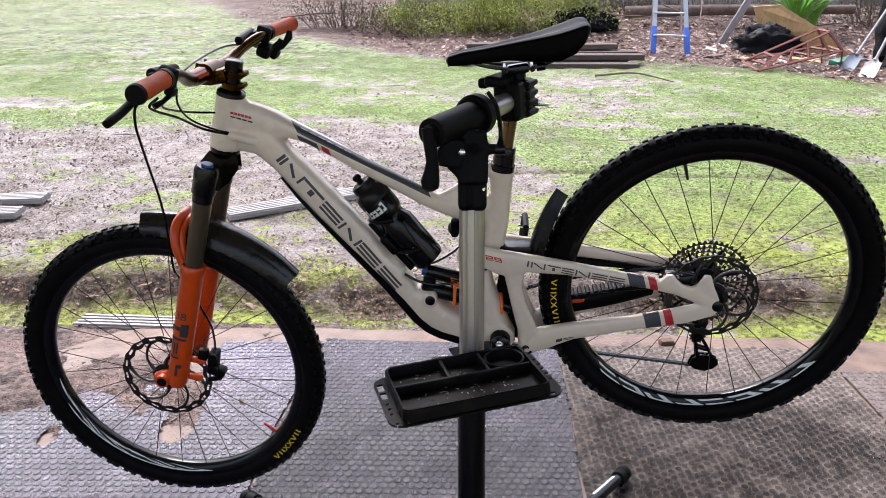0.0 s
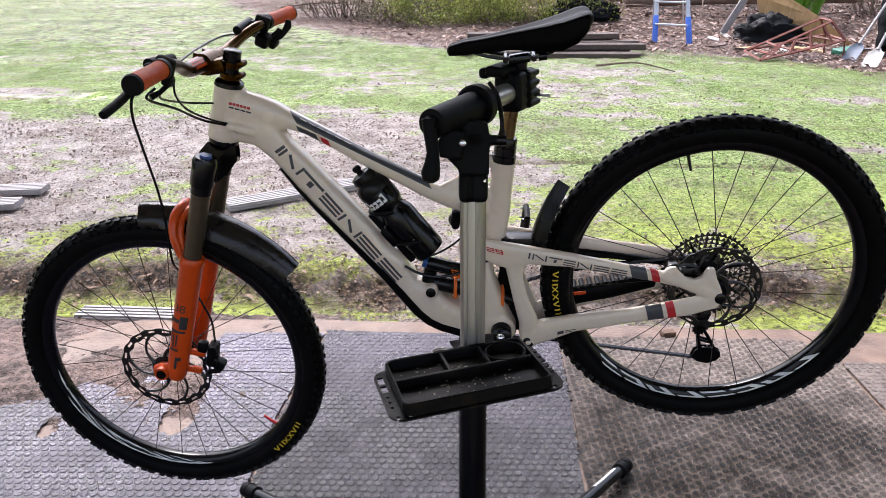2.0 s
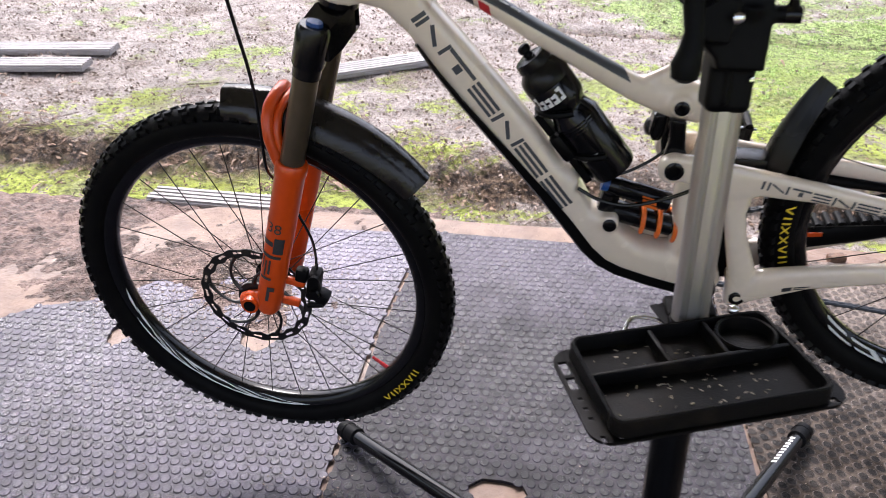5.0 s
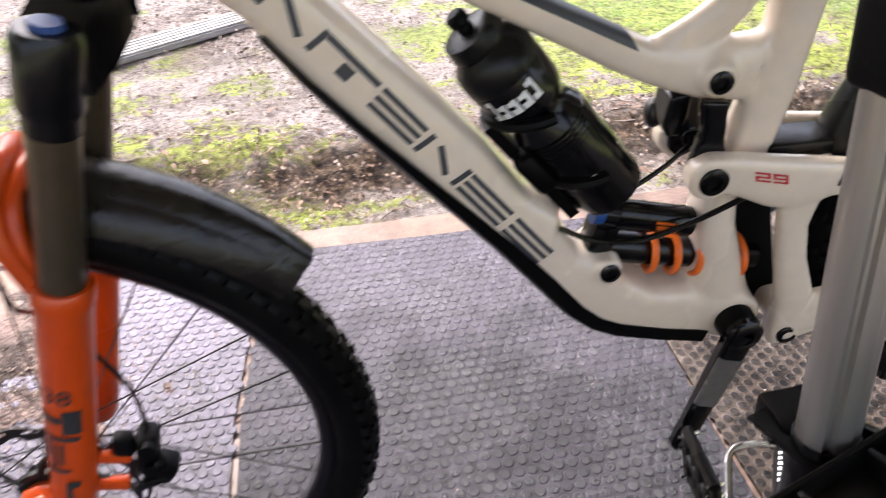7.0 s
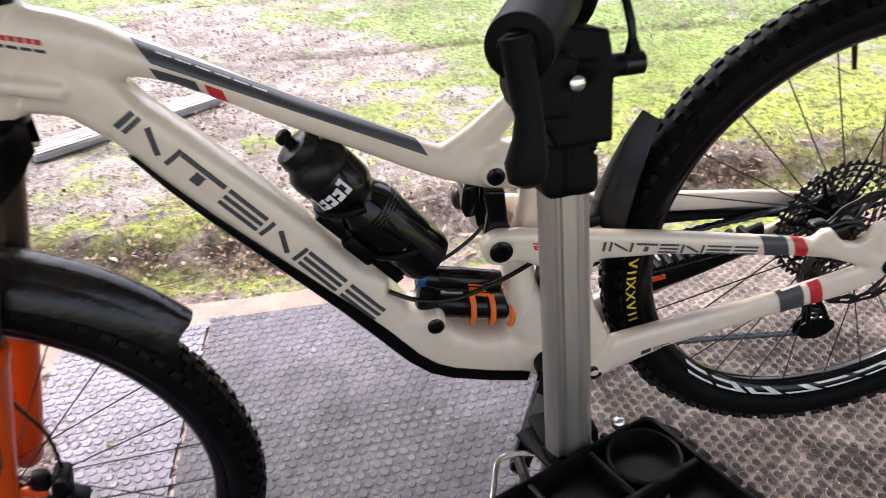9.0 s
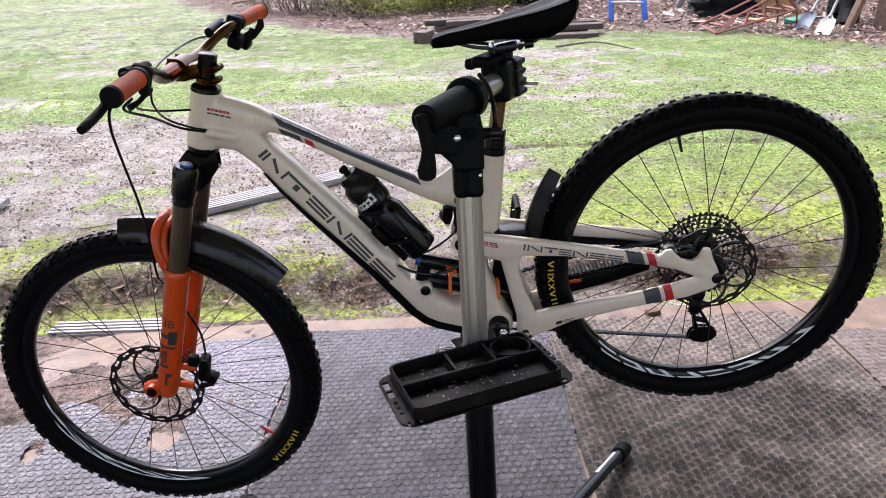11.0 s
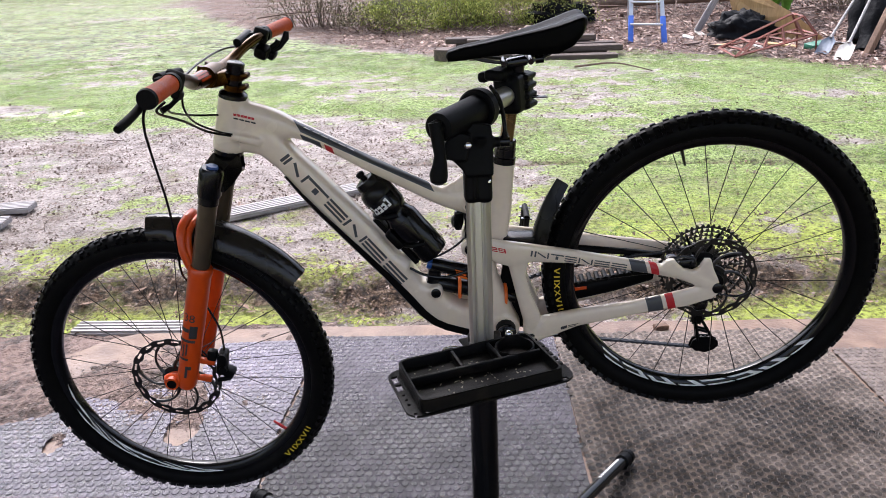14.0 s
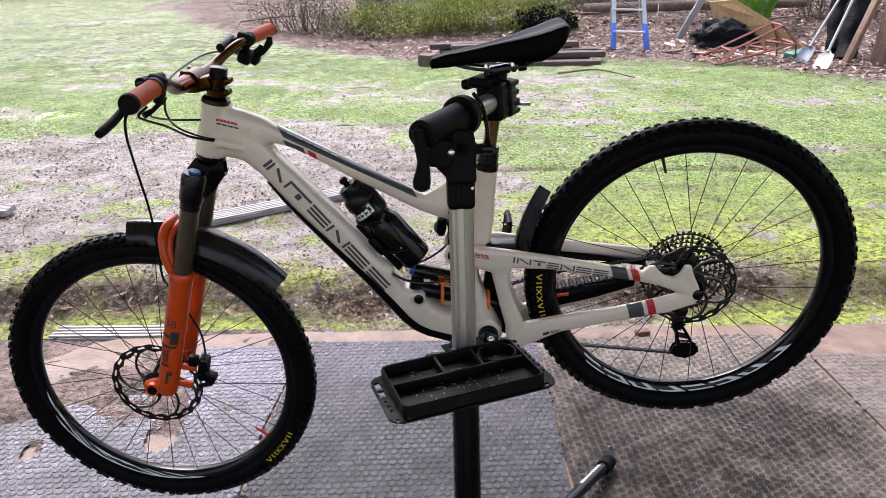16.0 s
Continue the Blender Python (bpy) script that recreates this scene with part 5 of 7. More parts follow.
# chainstay guard on the drive side
s = Shape()
sections(s, [(0.25, 0.765, 0.25, 0.715, 0.016, 0.050), (0.42, 0.800, 0.41, 0.752, 0.0145, 0.061), (0.50, 0.822, 0.495, 0.775, 0.012, 0.067)], -1)
for i in range(12):
    s.tube([(0.27 + i * 0.018, 0.036, 0.775 + i * 0.0034), (0.27 + i * 0.018, 0.074, 0.775 + i * 0.0034)], 0.0065, 8)
stay_guard = part("chainstay_guard", s, BLACK, bike, "black ribbed rubber chainstay guard")
for nm, mat, corners in (("white_tag", WHITEINK, [(0.2773, 0.7821), (0.2894, 0.7865), (0.2938, 0.7443), (0.2787, 0.7398)]), ("orange_tab", ORANGE, [(0.2930, 0.7655), (0.3325, 0.7711), (0.3322, 0.7781), (0.2927, 0.7733)])):
    s = Shape()
    s.plate(corners, 0.0295, 0.0325)
    part(nm, s, mat, stay_guard, nm.replace("_", " ") + " on the guard")
s = Shape()
sections(s, [(0.25, 0.890, 0.25, 0.865, 0.0135, 0.051), (0.40, 0.866, 0.40, 0.852, 0.0125, 0.060), (0.52, 0.846, 0.52, 0.832, 0.0105, 0.069)], -1)
part("seatstay_guard", s, BLACK, bike)

# ---- saddle and post ----
s = Shape()
rows = [(0.010, 1.345, 1.338, 0.008), (0.016, 1.354, 1.331, 0.020), (0.045, 1.363, 1.333, 0.024), (0.095, 1.372, 1.341, 0.027), (0.150, 1.385, 1.346, 0.034), (0.200, 1.398, 1.345, 0.050),
        (0.240, 1.410, 1.350, 0.064), (0.268, 1.420, 1.366, 0.069), (0.286, 1.424, 1.386, 0.064), (0.295, 1.420, 1.402, 0.048), (0.298, 1.413, 1.407, 0.030)]
rings = []
for x, zt, zb, w in rows:
    h = zt - zb
    prof = [(-0.94, -0.9), (-1.02, -0.35), (-0.96, 0.30), (-0.60, 0.40), (-0.12, 0.22), (0.12, 0.22), (0.60, 0.40), (0.96, 0.30), (1.02, -0.35), (0.94, -0.9), (0.8, -0.85), (0.3, -0.25), (-0.3, -0.25), (-0.8, -0.85)]
    rings.append([Vector((x, a * w, (zt + zb) / 2 + h * (0.5 if b > 0 else 0.55) * b + (0 if b < 0 else h * 0.28))) for a, b in prof])
s.loft(rings)
sm = melted("saddle_shell", s, 0.004, 5)
saddle = part("saddle", sm, SADDLE, bike, "glossy black saddle tilted nose down")
s = Shape()
for y in (-0.022, 0.022):
    s.tube(curve_points([(0.050, y * 0.6, 1.345), (0.095, y, 1.334), (0.150, y, 1.329), (0.205, y, 1.336), (0.250, y * 1.2, 1.362)], 5), 0.0036, 8)
part("saddle_rail", s, DARKSTEEL, saddle)
s = Shape()
s.box((0.045, 0.052, 0.016), pose(0.158, 0, 1.328, 0, -8, 0), 0.005)
s.tube([(0.130, -0.028, 1.327), (0.130, 0.028, 1.327)], 0.006, 10)
s.tube([(0.186, -0.028, 1.331), (0.186, 0.028, 1.331)], 0.006, 10)
s.tube([(0.195, -0.02, 1.334), (0.212, -0.02, 1.336)], [0.009, 0.009], 12)
s.tube([(0.157, 0, 1.29), (0.158, 0, 1.325)], [0.016, 0.018], 20)
part("saddle_clamp", s, BLACKGLOSS, bike)
s = Shape()
PD = Vector((0.026, 0, 0.195)).normalized()
pb = Vector((0.131, 0, 1.112))
s.tube([pb + PD * 0.045, pb + PD * 0.195], 0.0150, 24)
part("seatpost_stanchion", s, material("gold_stanchion", (0.20, 0.125, 0.05), 0.25, 0.8, amount=0.25, scale=40), bike, "bronze gold dropper post")
s = Shape()
s.tube([pb - PD * 0.004, pb + PD * 0.010, pb + PD * 0.012, pb + PD * 0.030, pb + PD * 0.031, pb + PD * 0.046, pb + PD * 0.050], [0.0265, 0.0265, 0.024, 0.0235, 0.0225, 0.0225, 0.020], 28)
part("seatpost_collar", s, BLACKGLOSS, bike)

# ---- cockpit, steered with the fork ----
ST = Vector((-0.447, 0, 1.271))
s = Shape()
s.tube([ST - STEER_AXIS * 0.002, ST + STEER_AXIS * 0.006, ST + STEER_AXIS * 0.011], [0.031, 0.030, 0.024], 28)
s.tube([ST + STEER_AXIS * 0.006, ST + STEER_AXIS * 0.062], 0.0165, 24)
s.tube([ST + STEER_AXIS * 0.055, ST + STEER_AXIS * 0.072, ST + STEER_AXIS * 0.074], [0.0185, 0.0185, 0.016], 24)
part("headset_spacer", turned(s), BLACKGLOSS, bike)
s = Shape()
for d in (0.020, 0.045):
    c = ST + STEER_AXIS * d
    s.tube([c - STEER_AXIS * 0.006, c + STEER_AXIS * 0.006], 0.0215, 24)
    s.box((0.030, 0.026, 0.012), pose(c.x + 0.016, 0, c.z - 0.002, 0, -13, 0), 0.004)
s.box((0.050, 0.044, 0.030), pose(-0.470, 0, 1.309, 0, -13, 0), 0.008)
s.tube([(-0.490, -0.027, 1.317), (-0.490, 0.027, 1.317)], 0.0225, 24)
for y in (-0.021, 0.021):
    s.tube([(-0.512, y, 1.301), (-0.500, y, 1.340)], 0.006, 10)
part("stem", turned(s), GOLD, bike, "gold anodised stem")
bar = []
for y, x, z in ((-0.36, -0.440, 1.360), (-0.24, -0.452, 1.358), (-0.17, -0.470, 1.345), (-0.10, -0.487, 1.322), (-0.04, -0.490, 1.317), (0, -0.490, 1.317)):
    bar.append((x, y, z))
bar = bar + [(x, -y, z) for x, y, z in reversed(bar[:-1])]
s = Shape()
line = curve_points(bar, 6)
s.tube(line, [0.0112 + 0.0048 * max(0, min(1, (0.15 - abs(p.y)) / 0.08)) for p in line], 20)
handlebar = part("handlebar", turned(s), GOLD, bike, "gold anodised handlebar")
# Orange patch round part of the bar beside the stem.
s = Shape()
for k in range(4):
    ang = [radians(268 + 24 * k + 6 * q) for q in range(4)]
    ya, yb = -0.088 - 0.006 * (k % 3), -0.044 + 0.005 * (k % 2)
    s.add([(-0.489 + 0.0172 * math.cos(a), y, 1.3195 - 0.0172 * math.sin(a)) for y in (ya, yb) for a in ang], [(q, q + 1, 5 + q, 4 + q) for q in range(3)])
part("bar_print", turned(s), ORANGE, handlebar, "orange patch on the bar")
for side in (-1, 1):
    a, b = Vector((-0.435, side * 0.395, 1.361)), Vector((-0.452, side * 0.268, 1.358))
    d = (b - a).normalized()
    s = Shape()
    s.tube([a + d * 0.003, a + d * 0.02, a + d * 0.11, b], [0.0175, 0.0168, 0.0160, 0.0168], 24)
    part("grip", turned(s), GRIPRUB, bike, "orange rubber grip")
    s = Shape()
    s.tube([a - d * 0.002, a + d * 0.005], [0.0165, 0.0182], 24)
    part("bar_plug", turned(s), BLACK, bike)
    s = Shape()
    s.tube([b - d * 0.001, b + d * 0.012], 0.0185, 24)
    part("grip_clamp", turned(s), BLACK, bike)
    s = Shape()
    c = b + d * 0.025
    s.box((0.036, 0.020, 0.040), pose(c.x + 0.0, c.y, c.z, 0, 20, 0), 0.008)
    s.tube([(c.x - 0.030, c.y, c.z + 0.004), (c.x - 0.028, c.y - side * 0.085, c.z - 0.002)], [0.011, 0.0095], 14)
    s.box((0.022, 0.030, 0.018), pose(c.x - 0.022, c.y, c.z, 0, 0, 0), 0.005)
    br = part("brake_lever_body", turned(s), BLACK, bike)
    s = Shape()
    s.tube(curve_points([(c.x - 0.034, c.y + side * 0.010, c.z - 0.014), (c.x - 0.044, c.y + side * 0.045, c.z - 0.030), (c.x - 0.046, c.y + side * 0.09, c.z - 0.042), (c.x - 0.047, c.y + side * 0.142, c.z - 0.050)], 5), [0.0065] * 6 + [0.0082] * 9 + [0.0070], 10)
    part("brake_lever", turned(s), BLACK, br, "black brake lever blade")
    s = Shape()
    if side == 1:
        s.box((0.034, 0.040, 0.030), pose(c.x + 0.002, c.y - 0.006, c.z - 0.036, 15, 25, 0), 0.009)
        s.box((0.024, 0.030, 0.022), pose(c.x + 0.018, c.y + 0.010, c.z - 0.046, 10, 35, 0), 0.007)
        s.tube([(c.x + 0.010, c.y, c.z - 0.044), (c.x + 0.036, c.y + 0.022, c.z - 0.032), (c.x + 0.052, c.y + 0.030, c.z - 0.010), (c.x + 0.054, c.y + 0.032, c.z + 0.004)], [0.006, 0.006, 0.009, 0.006], 10)
        s.tube([(c.x + 0.014, c.y + 0.004, c.z - 0.034), (c.x + 0.032, c.y + 0.016, c.z - 0.022), (c.x + 0.036, c.y + 0.018, c.z - 0.014)], [0.006, 0.007, 0.006], 10)
    else:
        s.box((0.016, 0.030, 0.018), pose(c.x + 0.000, c.y + 0.004, c.z - 0.026, -15, 25, 0), 0.005)
        s.tube([(c.x + 0.002, c.y, c.z - 0.030), (c.x - 0.006, c.y - 0.020, c.z - 0.040), (c.x - 0.018, c.y - 0.034, c.z - 0.046)], [0.005, 0.0045, 0.0065], 10)
    part("shifter" if side == 1 else "dropper_lever", turned(s), BLACK, bike)


def cable(pts, r=0.0026, mat=BLACKGLOSS, label=""):
    sh = Shape()
    sh.tube(curve_points(pts, 8), r, 8)
    part("cable", sh, mat, bike, label)


cable([(-0.490, -0.300, 1.345), (-0.514, -0.305, 1.318), (-0.522, -0.30, 1.285), (-0.533, -0.27, 1.242), (-0.549, -0.22, 1.174), (-0.564, -0.17, 1.101), (-0.583, -0.12, 1.022), (-0.594, -0.098, 0.938), (-0.597, -0.090, 0.895), (-0.602, -0.060, 0.860), (-0.592, -0.036, 0.815), (-0.574, -0.031, 0.763), (-0.555, -0.033, 0.708), (-0.548, -0.050, 0.640)], 0.0026)
cable([(-0.500, -0.24, 1.320), (-0.518, -0.24, 1.300), (-0.506, -0.15, 1.258), (-0.492, -0.07, 1.214), (-0.454, -0.036, 1.193)], 0.0026)
cable([(-0.500, -0.22, 1.310), (-0.518, -0.18, 1.285), (-0.515, -0.08, 1.252), (-0.477, -0.03, 1.238)], 0.0022)
cable([(-0.480, -0.20, 1.330), (-0.490, -0.18, 1.291), (-0.502, -0.10, 1.241), (-0.478, -0.04, 1.204), (-0.450, -0.036, 1.196)], 0.0022)
cable([(-0.470, 0.24, 1.335), (-0.50, 0.14, 1.345), (-0.518, 0.02, 1.338), (-0.505, -0.12, 1.336), (-0.482, -0.22, 1.338)], 0.0024)
cable([(-0.086, -0.030, 0.866), (-0.050, -0.036, 0.850), (0.0, -0.038, 0.845), (0.06, -0.040, 0.866), (0.115, -0.046, 0.900)], 0.0032)
cable([(-0.085, -0.012, 0.886), (-0.055, -0.014, 0.880), (-0.015, -0.012, 0.890), (0.025, -0.01, 0.915), (0.055, -0.008, 0.945)], 0.0026)
cable([(0.616, -0.055, 0.800), (0.66, -0.06, 0.795), (0.69, -0.062, 0.815), (0.67, -0.07, 0.85)], 0.0024)
# front caliper
s = Shape()
s.box((0.024, 0.036, 0.062), pose(-0.556, -0.050, 0.630, 0, 12, 0), 0.007)
s.box((0.026, 0.030, 0.024), pose(-0.542, -0.052, 0.602, 0, 30, 0), 0.006)
s.tube([(-0.548, -0.066, 0.652), (-0.548, -0.074, 0.652)], 0.010, 14)
s.tube([(-0.552, -0.066, 0.618), (-0.552, -0.074, 0.618)], 0.010, 14)
s.box((0.024, 0.020, 0.030), pose(-0.575, -0.058, 0.655, 0, 12, 0), 0.006)
s.tube([(-0.570, -0.062, 0.585), (-0.540, -0.062, 0.590)], 0.006, 10)
part("front_caliper", steered(s), BLACK, bike, "black brake caliper on the fork")
s = Shape()
s.box((0.05, 0.014, 0.016), pose(-0.595, -0.060, 0.640, 0, 12, 0), 0.004)
s.box((0.05, 0.014, 0.016), pose(-0.610, -0.060, 0.592, 0, 12, 0), 0.004)
part("caliper_mount", steered(s), ORANGE, bike)


# ---- mudguards ----
def guard(cx, cz, a0, a1, r0, r1, half, n=26, flare=0.0, flap=1.0):
    rings = []
    for i in range(n + 1):
        t = i / n
        a = radians(a0 + (a1 - a0) * t)
        r = r0 + (r1 - r0) * t
        w = half * (0.80 + 0.20 * math.sin(math.pi * t)) + flare * t
        ring = []
        prof = [(-1, -0.030 * flap), (-0.92, -0.010), (-0.66, 0.0), (-0.58, 0.003), (-0.46, 0.012), (-0.20, 0.0165), (0.20, 0.0165), (0.46, 0.012), (0.58, 0.003), (0.66, 0.0), (0.92, -0.010), (1, -0.030 * flap)]
        for k, (y, d) in enumerate(prof):
            ring.append(Vector((cx + (r + d) * math.sin(a), y * w, cz + (r + d) * math.cos(a))))
        for y, d in reversed(prof):
            ring.append(Vector((cx + (r + d - 0.002) * math.sin(a), y * w * 0.97, cz + (r + d - 0.002) * math.cos(a))))
        rings.append(ring)
    sh = Shape()
    sh.loft(rings)
    return sh


part("front_mudguard", steered(guard(-0.669, 0.592, -3, 52, 0.391, 0.401, 0.046)), GUARDMAT, bike, "black plastic front mudguard, wet and muddied")
g = guard(0.603, 0.834, -83, -56.5, 0.400, 0.407, 0.054, 18, -0.042, 0.42)
g.box((0.072, 0.045, 0.018), pose(0.165, 0, 0.925), 0.004)
part("rear_mudguard", g, PLASTIC, bike, "black plastic rear mudguard")

# ---- bottle and cage ----
bt, bb = Vector((-0.190, -0.008, 1.092)), Vector((-0.028, -0.008, 0.894))
bd = (bb - bt).normalized()
bl = (bb - bt).length
bottle = thing("water_bottle", "black plastic sports bottle with white print, in the frame's cage", "bottle")
bottle.matrix_world = BIKE
s = Shape()
s.tube([bt + bd * t for t in (0.066, 0.070, 0.100, 0.108, 0.114, 0.120, 0.128, 0.137, 0.160, 0.215, 0.219, bl - 0.012, bl - 0.003, bl)], [0.0375, 0.0385, 0.0380, 0.0362, 0.0322, 0.0312, 0.0328, 0.0372, 0.0384, 0.0384, 0.0376, 0.0378, 0.0355, 0.028], 40)
part("body", s, BLACKGLOSS, bottle)
s = Shape()
s.tube([bt + bd * t for t in (0.016, 0.019, 0.032, 0.036, 0.040, 0.046, 0.056, 0.066, 0.070)], [0.0180, 0.0262, 0.0285, 0.0270, 0.0305, 0.0362, 0.0385, 0.0390, 0.0375], 40)
part("cap", s, PLASTIC, bottle)
s = Shape()
s.tube([bt + bd * t for t in (-0.002, 0.001, 0.008, 0.011, 0.024)], [0.0065, 0.0098, 0.0098, 0.0070, 0.0085], 18)
part("nozzle", s, BLACK, bottle)
ux = Vector((0, -1, 0))
uz = bd.cross(ux)


def wrap(shape, d0, d1, a0, a1, r):
    vs, n = [], 8
    for d in (d0, d1):
        for i in range(n + 1):
            a = radians(a0 + (a1 - a0) * i / n)
            vs.append(bt + bd * d + r * (math.cos(a) * ux + math.sin(a) * uz))
    shape.add(vs, [(i, i + 1, n + 2 + i, n + 1 + i) for i in range(n)])


s = Shape()
for k, (a0, a1, d0, d1) in enumerate(((-26, -14, 0.072, 0.094), (-11, 4, 0.078, 0.094), (7, 21, 0.078, 0.094), (24, 37, 0.078, 0.094), (40, 50, 0.070, 0.094))):
    wrap(s, d0, d1, a0, a0 + (a1 - a0) * 0.42, 0.0389)
    wrap(s, d1 - 0.006, d1, a0 + (a1 - a0) * 0.42, a1, 0.0389)
    wrap(s, d0 + 0.001, d0 + 0.006, a0 + (a1 - a0) * 0.42, a1, 0.0389)
part("bottle_print", s, WHITEINK, bottle, "white print block")
cu = bpy.data.curves.new("small_word", "FONT")
cu.body, cu.size = "over", 0.016
tob = new("small_word", cu)
dg = bpy.context.evaluated_depsgraph_get()
dg.update()
tm = bpy.data.meshes.new_from_object(tob.evaluated_get(dg))
bpy.data.objects.remove(tob)
for v in tm.vertices:
    a = -v.co.x / 0.036 + radians(42)
    v.co = bt + bd * (0.205 - v.co.y) + 0.0390 * (math.cos(a) * ux + math.sin(a) * uz)
part("small_word", tm, WHITEINK, bottle)
s = Shape()
for q in range(5):
    c = bt + bd * (0.142 + q * 0.0052)
    s.tube([c - bd * 0.0012, c + bd * 0.0012], 0.0389, 36)
part("rib", s, BLACKGLOSS, bottle)
s = Shape()
dn = -uz if uz.x > 0 else uz
for t in (0.115, 0.205):
    arc = [bt + bd * (t + 0.02 * math.sin(radians(a))) + 0.0395 * (math.cos(radians(a)) * ux + math.sin(radians(a)) * -dn) for a in range(-200, 25, 12)]
    s.tube(arc, 0.006, 8)
s.loft([[bt + bd * t + dn * 0.040 + ux * a + dn * b for a, b in ((-0.014, -0.002), (0.014, -0.002), (0.014, 0.010), (-0.014, 0.010))] for t in (0.10, 0.16, 0.20, 0.245)])
s.box((0.05, 0.030, 0.022), Matrix.Translation(bt + bd * 0.165 + dn * 0.040 + ux * 0.018) @ bd.to_track_quat("X", "Z").to_matrix().to_4x4(), 0.007)
part("bottle_cage", s, BLACK, bike, "black bottle cage with a strapped multitool")

# ---- repair stand ----
COL = Vector((0.0, 0.1445, 0.9895)).normalized()
STAND = Matrix.Translation((0.056, 1.2385, 0.009)) @ Matrix.Rotation(-math.atan2(COL.y, COL.z), 4, "X")
INTO = STAND.inverted()
stand = thing("repair_stand", "black and silver bicycle repair stand with two legs on the mats", "repair stand", m=STAND)
s = Shape()
prof = []
for j in range(48):
    a = 2 * math.pi * j / 48
    r = 0.0245
    for c in (-2.15, -1.2):
        d = (a - (c % (2 * math.pi)))
        if abs(d) < 0.11:
            r -= 0.0045
    prof.append((r * math.cos(a), r * math.sin(a)))
s.loft([[Vector((x, y, z)) for x, y in prof] for z in (0.68, 1.10)])
part("upper_tube", s, STEEL, stand, "silver ribbed aluminium column", angle=25)
s = Shape()
s.tube([(0, 0, -0.004), (0, 0, 0.02), (0, 0, 0.70), (0, 0, 0.711), (0, 0, 0.741)], [0.029, 0.0285, 0.0285, 0.0305, 0.027], 32)
part("lower_tube", s, BLACKGLOSS, stand, "black lower column")
s = Shape()
s.box((0.054, 0.056, 0.096), pose(0, 0, 1.080), 0.009)
s.box((0.006, 0.012, 0.070), pose(-0.006, -0.028, 1.078), 0.002)
s.plate([(-0.026, 1.088), (-0.030, 1.100), (-0.052, 1.122), (-0.058, 1.140), (-0.050, 1.172), (-0.010, 1.188), (0.024, 1.182), (0.028, 1.150), (0.027, 1.088)], -0.052, 0.000)
s.plate([(-0.024, 1.120), (-0.062, 1.124), (-0.066, 1.150), (-0.050, 1.176), (-0.016, 1.168)], -0.082, -0.046)
s.tube([(0.010, -0.040, 1.150), (0.046, -0.040, 1.150)], 0.010, 16)
s.tube([(0, -0.012, 1.10), (0.004, -0.035, 1.165)], [0.026, 0.024], 20)
part("pivot_head", melted("pivot_head", s, 0.0028, 3), BLACK, stand, "black folding head bracket")
for x, y, z, r in ((-0.022, -0.090, 1.150, 0.0065), (0.020, -0.029, 1.075, 0.004)):
    s = Shape()
    s.revolve([(0, r), (0.002, r), (0.004, r * 0.6), (0.0041, 0.0005)], (x, y, z), (0, -1, 0), 14)
    part("head_bolt", s, CHROME, stand)
AN = INTO @ Vector((-0.0195, 1.297, 1.198))
AF = INTO @ Vector((0.153, 1.597, 1.203))
ad = (AF - AN).normalized()
s = Shape()
s.tube([AN, AN + ad * 0.002, AN + ad * 0.012, AN + ad * 0.168], [0.021, 0.0258, 0.0268, 0.0290], 32)
s.tube([AN + ad * 0.153, AN + ad * 0.156, AN + ad * 0.176, AN + ad * 0.179], [0.036, 0.0395, 0.0395, 0.036], 36)
clamp = part("clamp_body", s, BLACK, stand, "black clamp barrel")
s = Shape()
s.tube([AN + ad * 0.172, AN + ad * 0.33], 0.0205, 28)
part("clamp_shaft", s, STEEL, stand, "silver clamp shaft")
s = Shape()
jm = Matrix.Translation(AF + ad * -0.045) @ ad.to_track_quat("Y", "Z").to_matrix().to_4x4()
s.box((0.058, 0.044, 0.080), jm @ pose(0.000, 0.016, 0.000), 0.010)
s.box((0.044, 0.074, 0.022), jm @ pose(-0.014, 0.008, 0.044, 0, 8), 0.007)
s.box((0.034, 0.050, 0.080), jm @ pose(0.014, 0.060, 0.000, 0, 0, 8), 0.009)
for q in range(4):
    s.box((0.010, 0.052, 0.012), jm @ pose(0.031, 0.058, 0.030 - 0.020 * q, 0, 10), 0.003)
s.box((0.028, 0.050, 0.060), jm @ pose(-0.034, 0.066, 0.004), 0.010)
s.box((0.022, 0.03, 0.022), jm @ pose(-0.046, 0.0, 0.040), 0.006)
part("clamp_jaw", melted("clamp_jaw", s, 0.0026, 2), BLACK, stand, "black jaws gripping the seatpost")
s = Shape()
s.tube([jm @ Vector((0.02, 0.055, -0.012)), jm @ Vector((0.07, 0.055, -0.014))], 0.0035, 10)
part("jaw_bolt", s, CHROME, stand)
s = Shape()
hk = AN - ad * 0.010
s.tube([AN + ad * 0.004, AN - ad * 0.012], [0.016, 0.014], 20)
s.tube([hk + Vector((0, 0, 0.012)), hk + Vector((0.004, 0, -0.02)), hk + Vector((0.007, -0.002, -0.045)), hk + Vector((0.006, -0.004, -0.062)), hk + Vector((0.003, -0.004, -0.080)), hk + Vector((0.003, -0.004, -0.092)), hk + Vector((0.003, -0.004, -0.097))], [0.012, 0.0115, 0.0105, 0.013, 0.0165, 0.0145, 0.006], 20)
part("clamp_handle", s, BLACK, clamp, "black crank handle with a teardrop knob")
s = Shape()
s.tube(curve_points([(0.030, 0.010, 1.250), (0.044, -0.015, 1.225), (0.050, -0.034, 1.185), (0.050, -0.040, 1.150)], 5), [0.004] * 13 + [0.006, 0.008, 0.0095], 10)
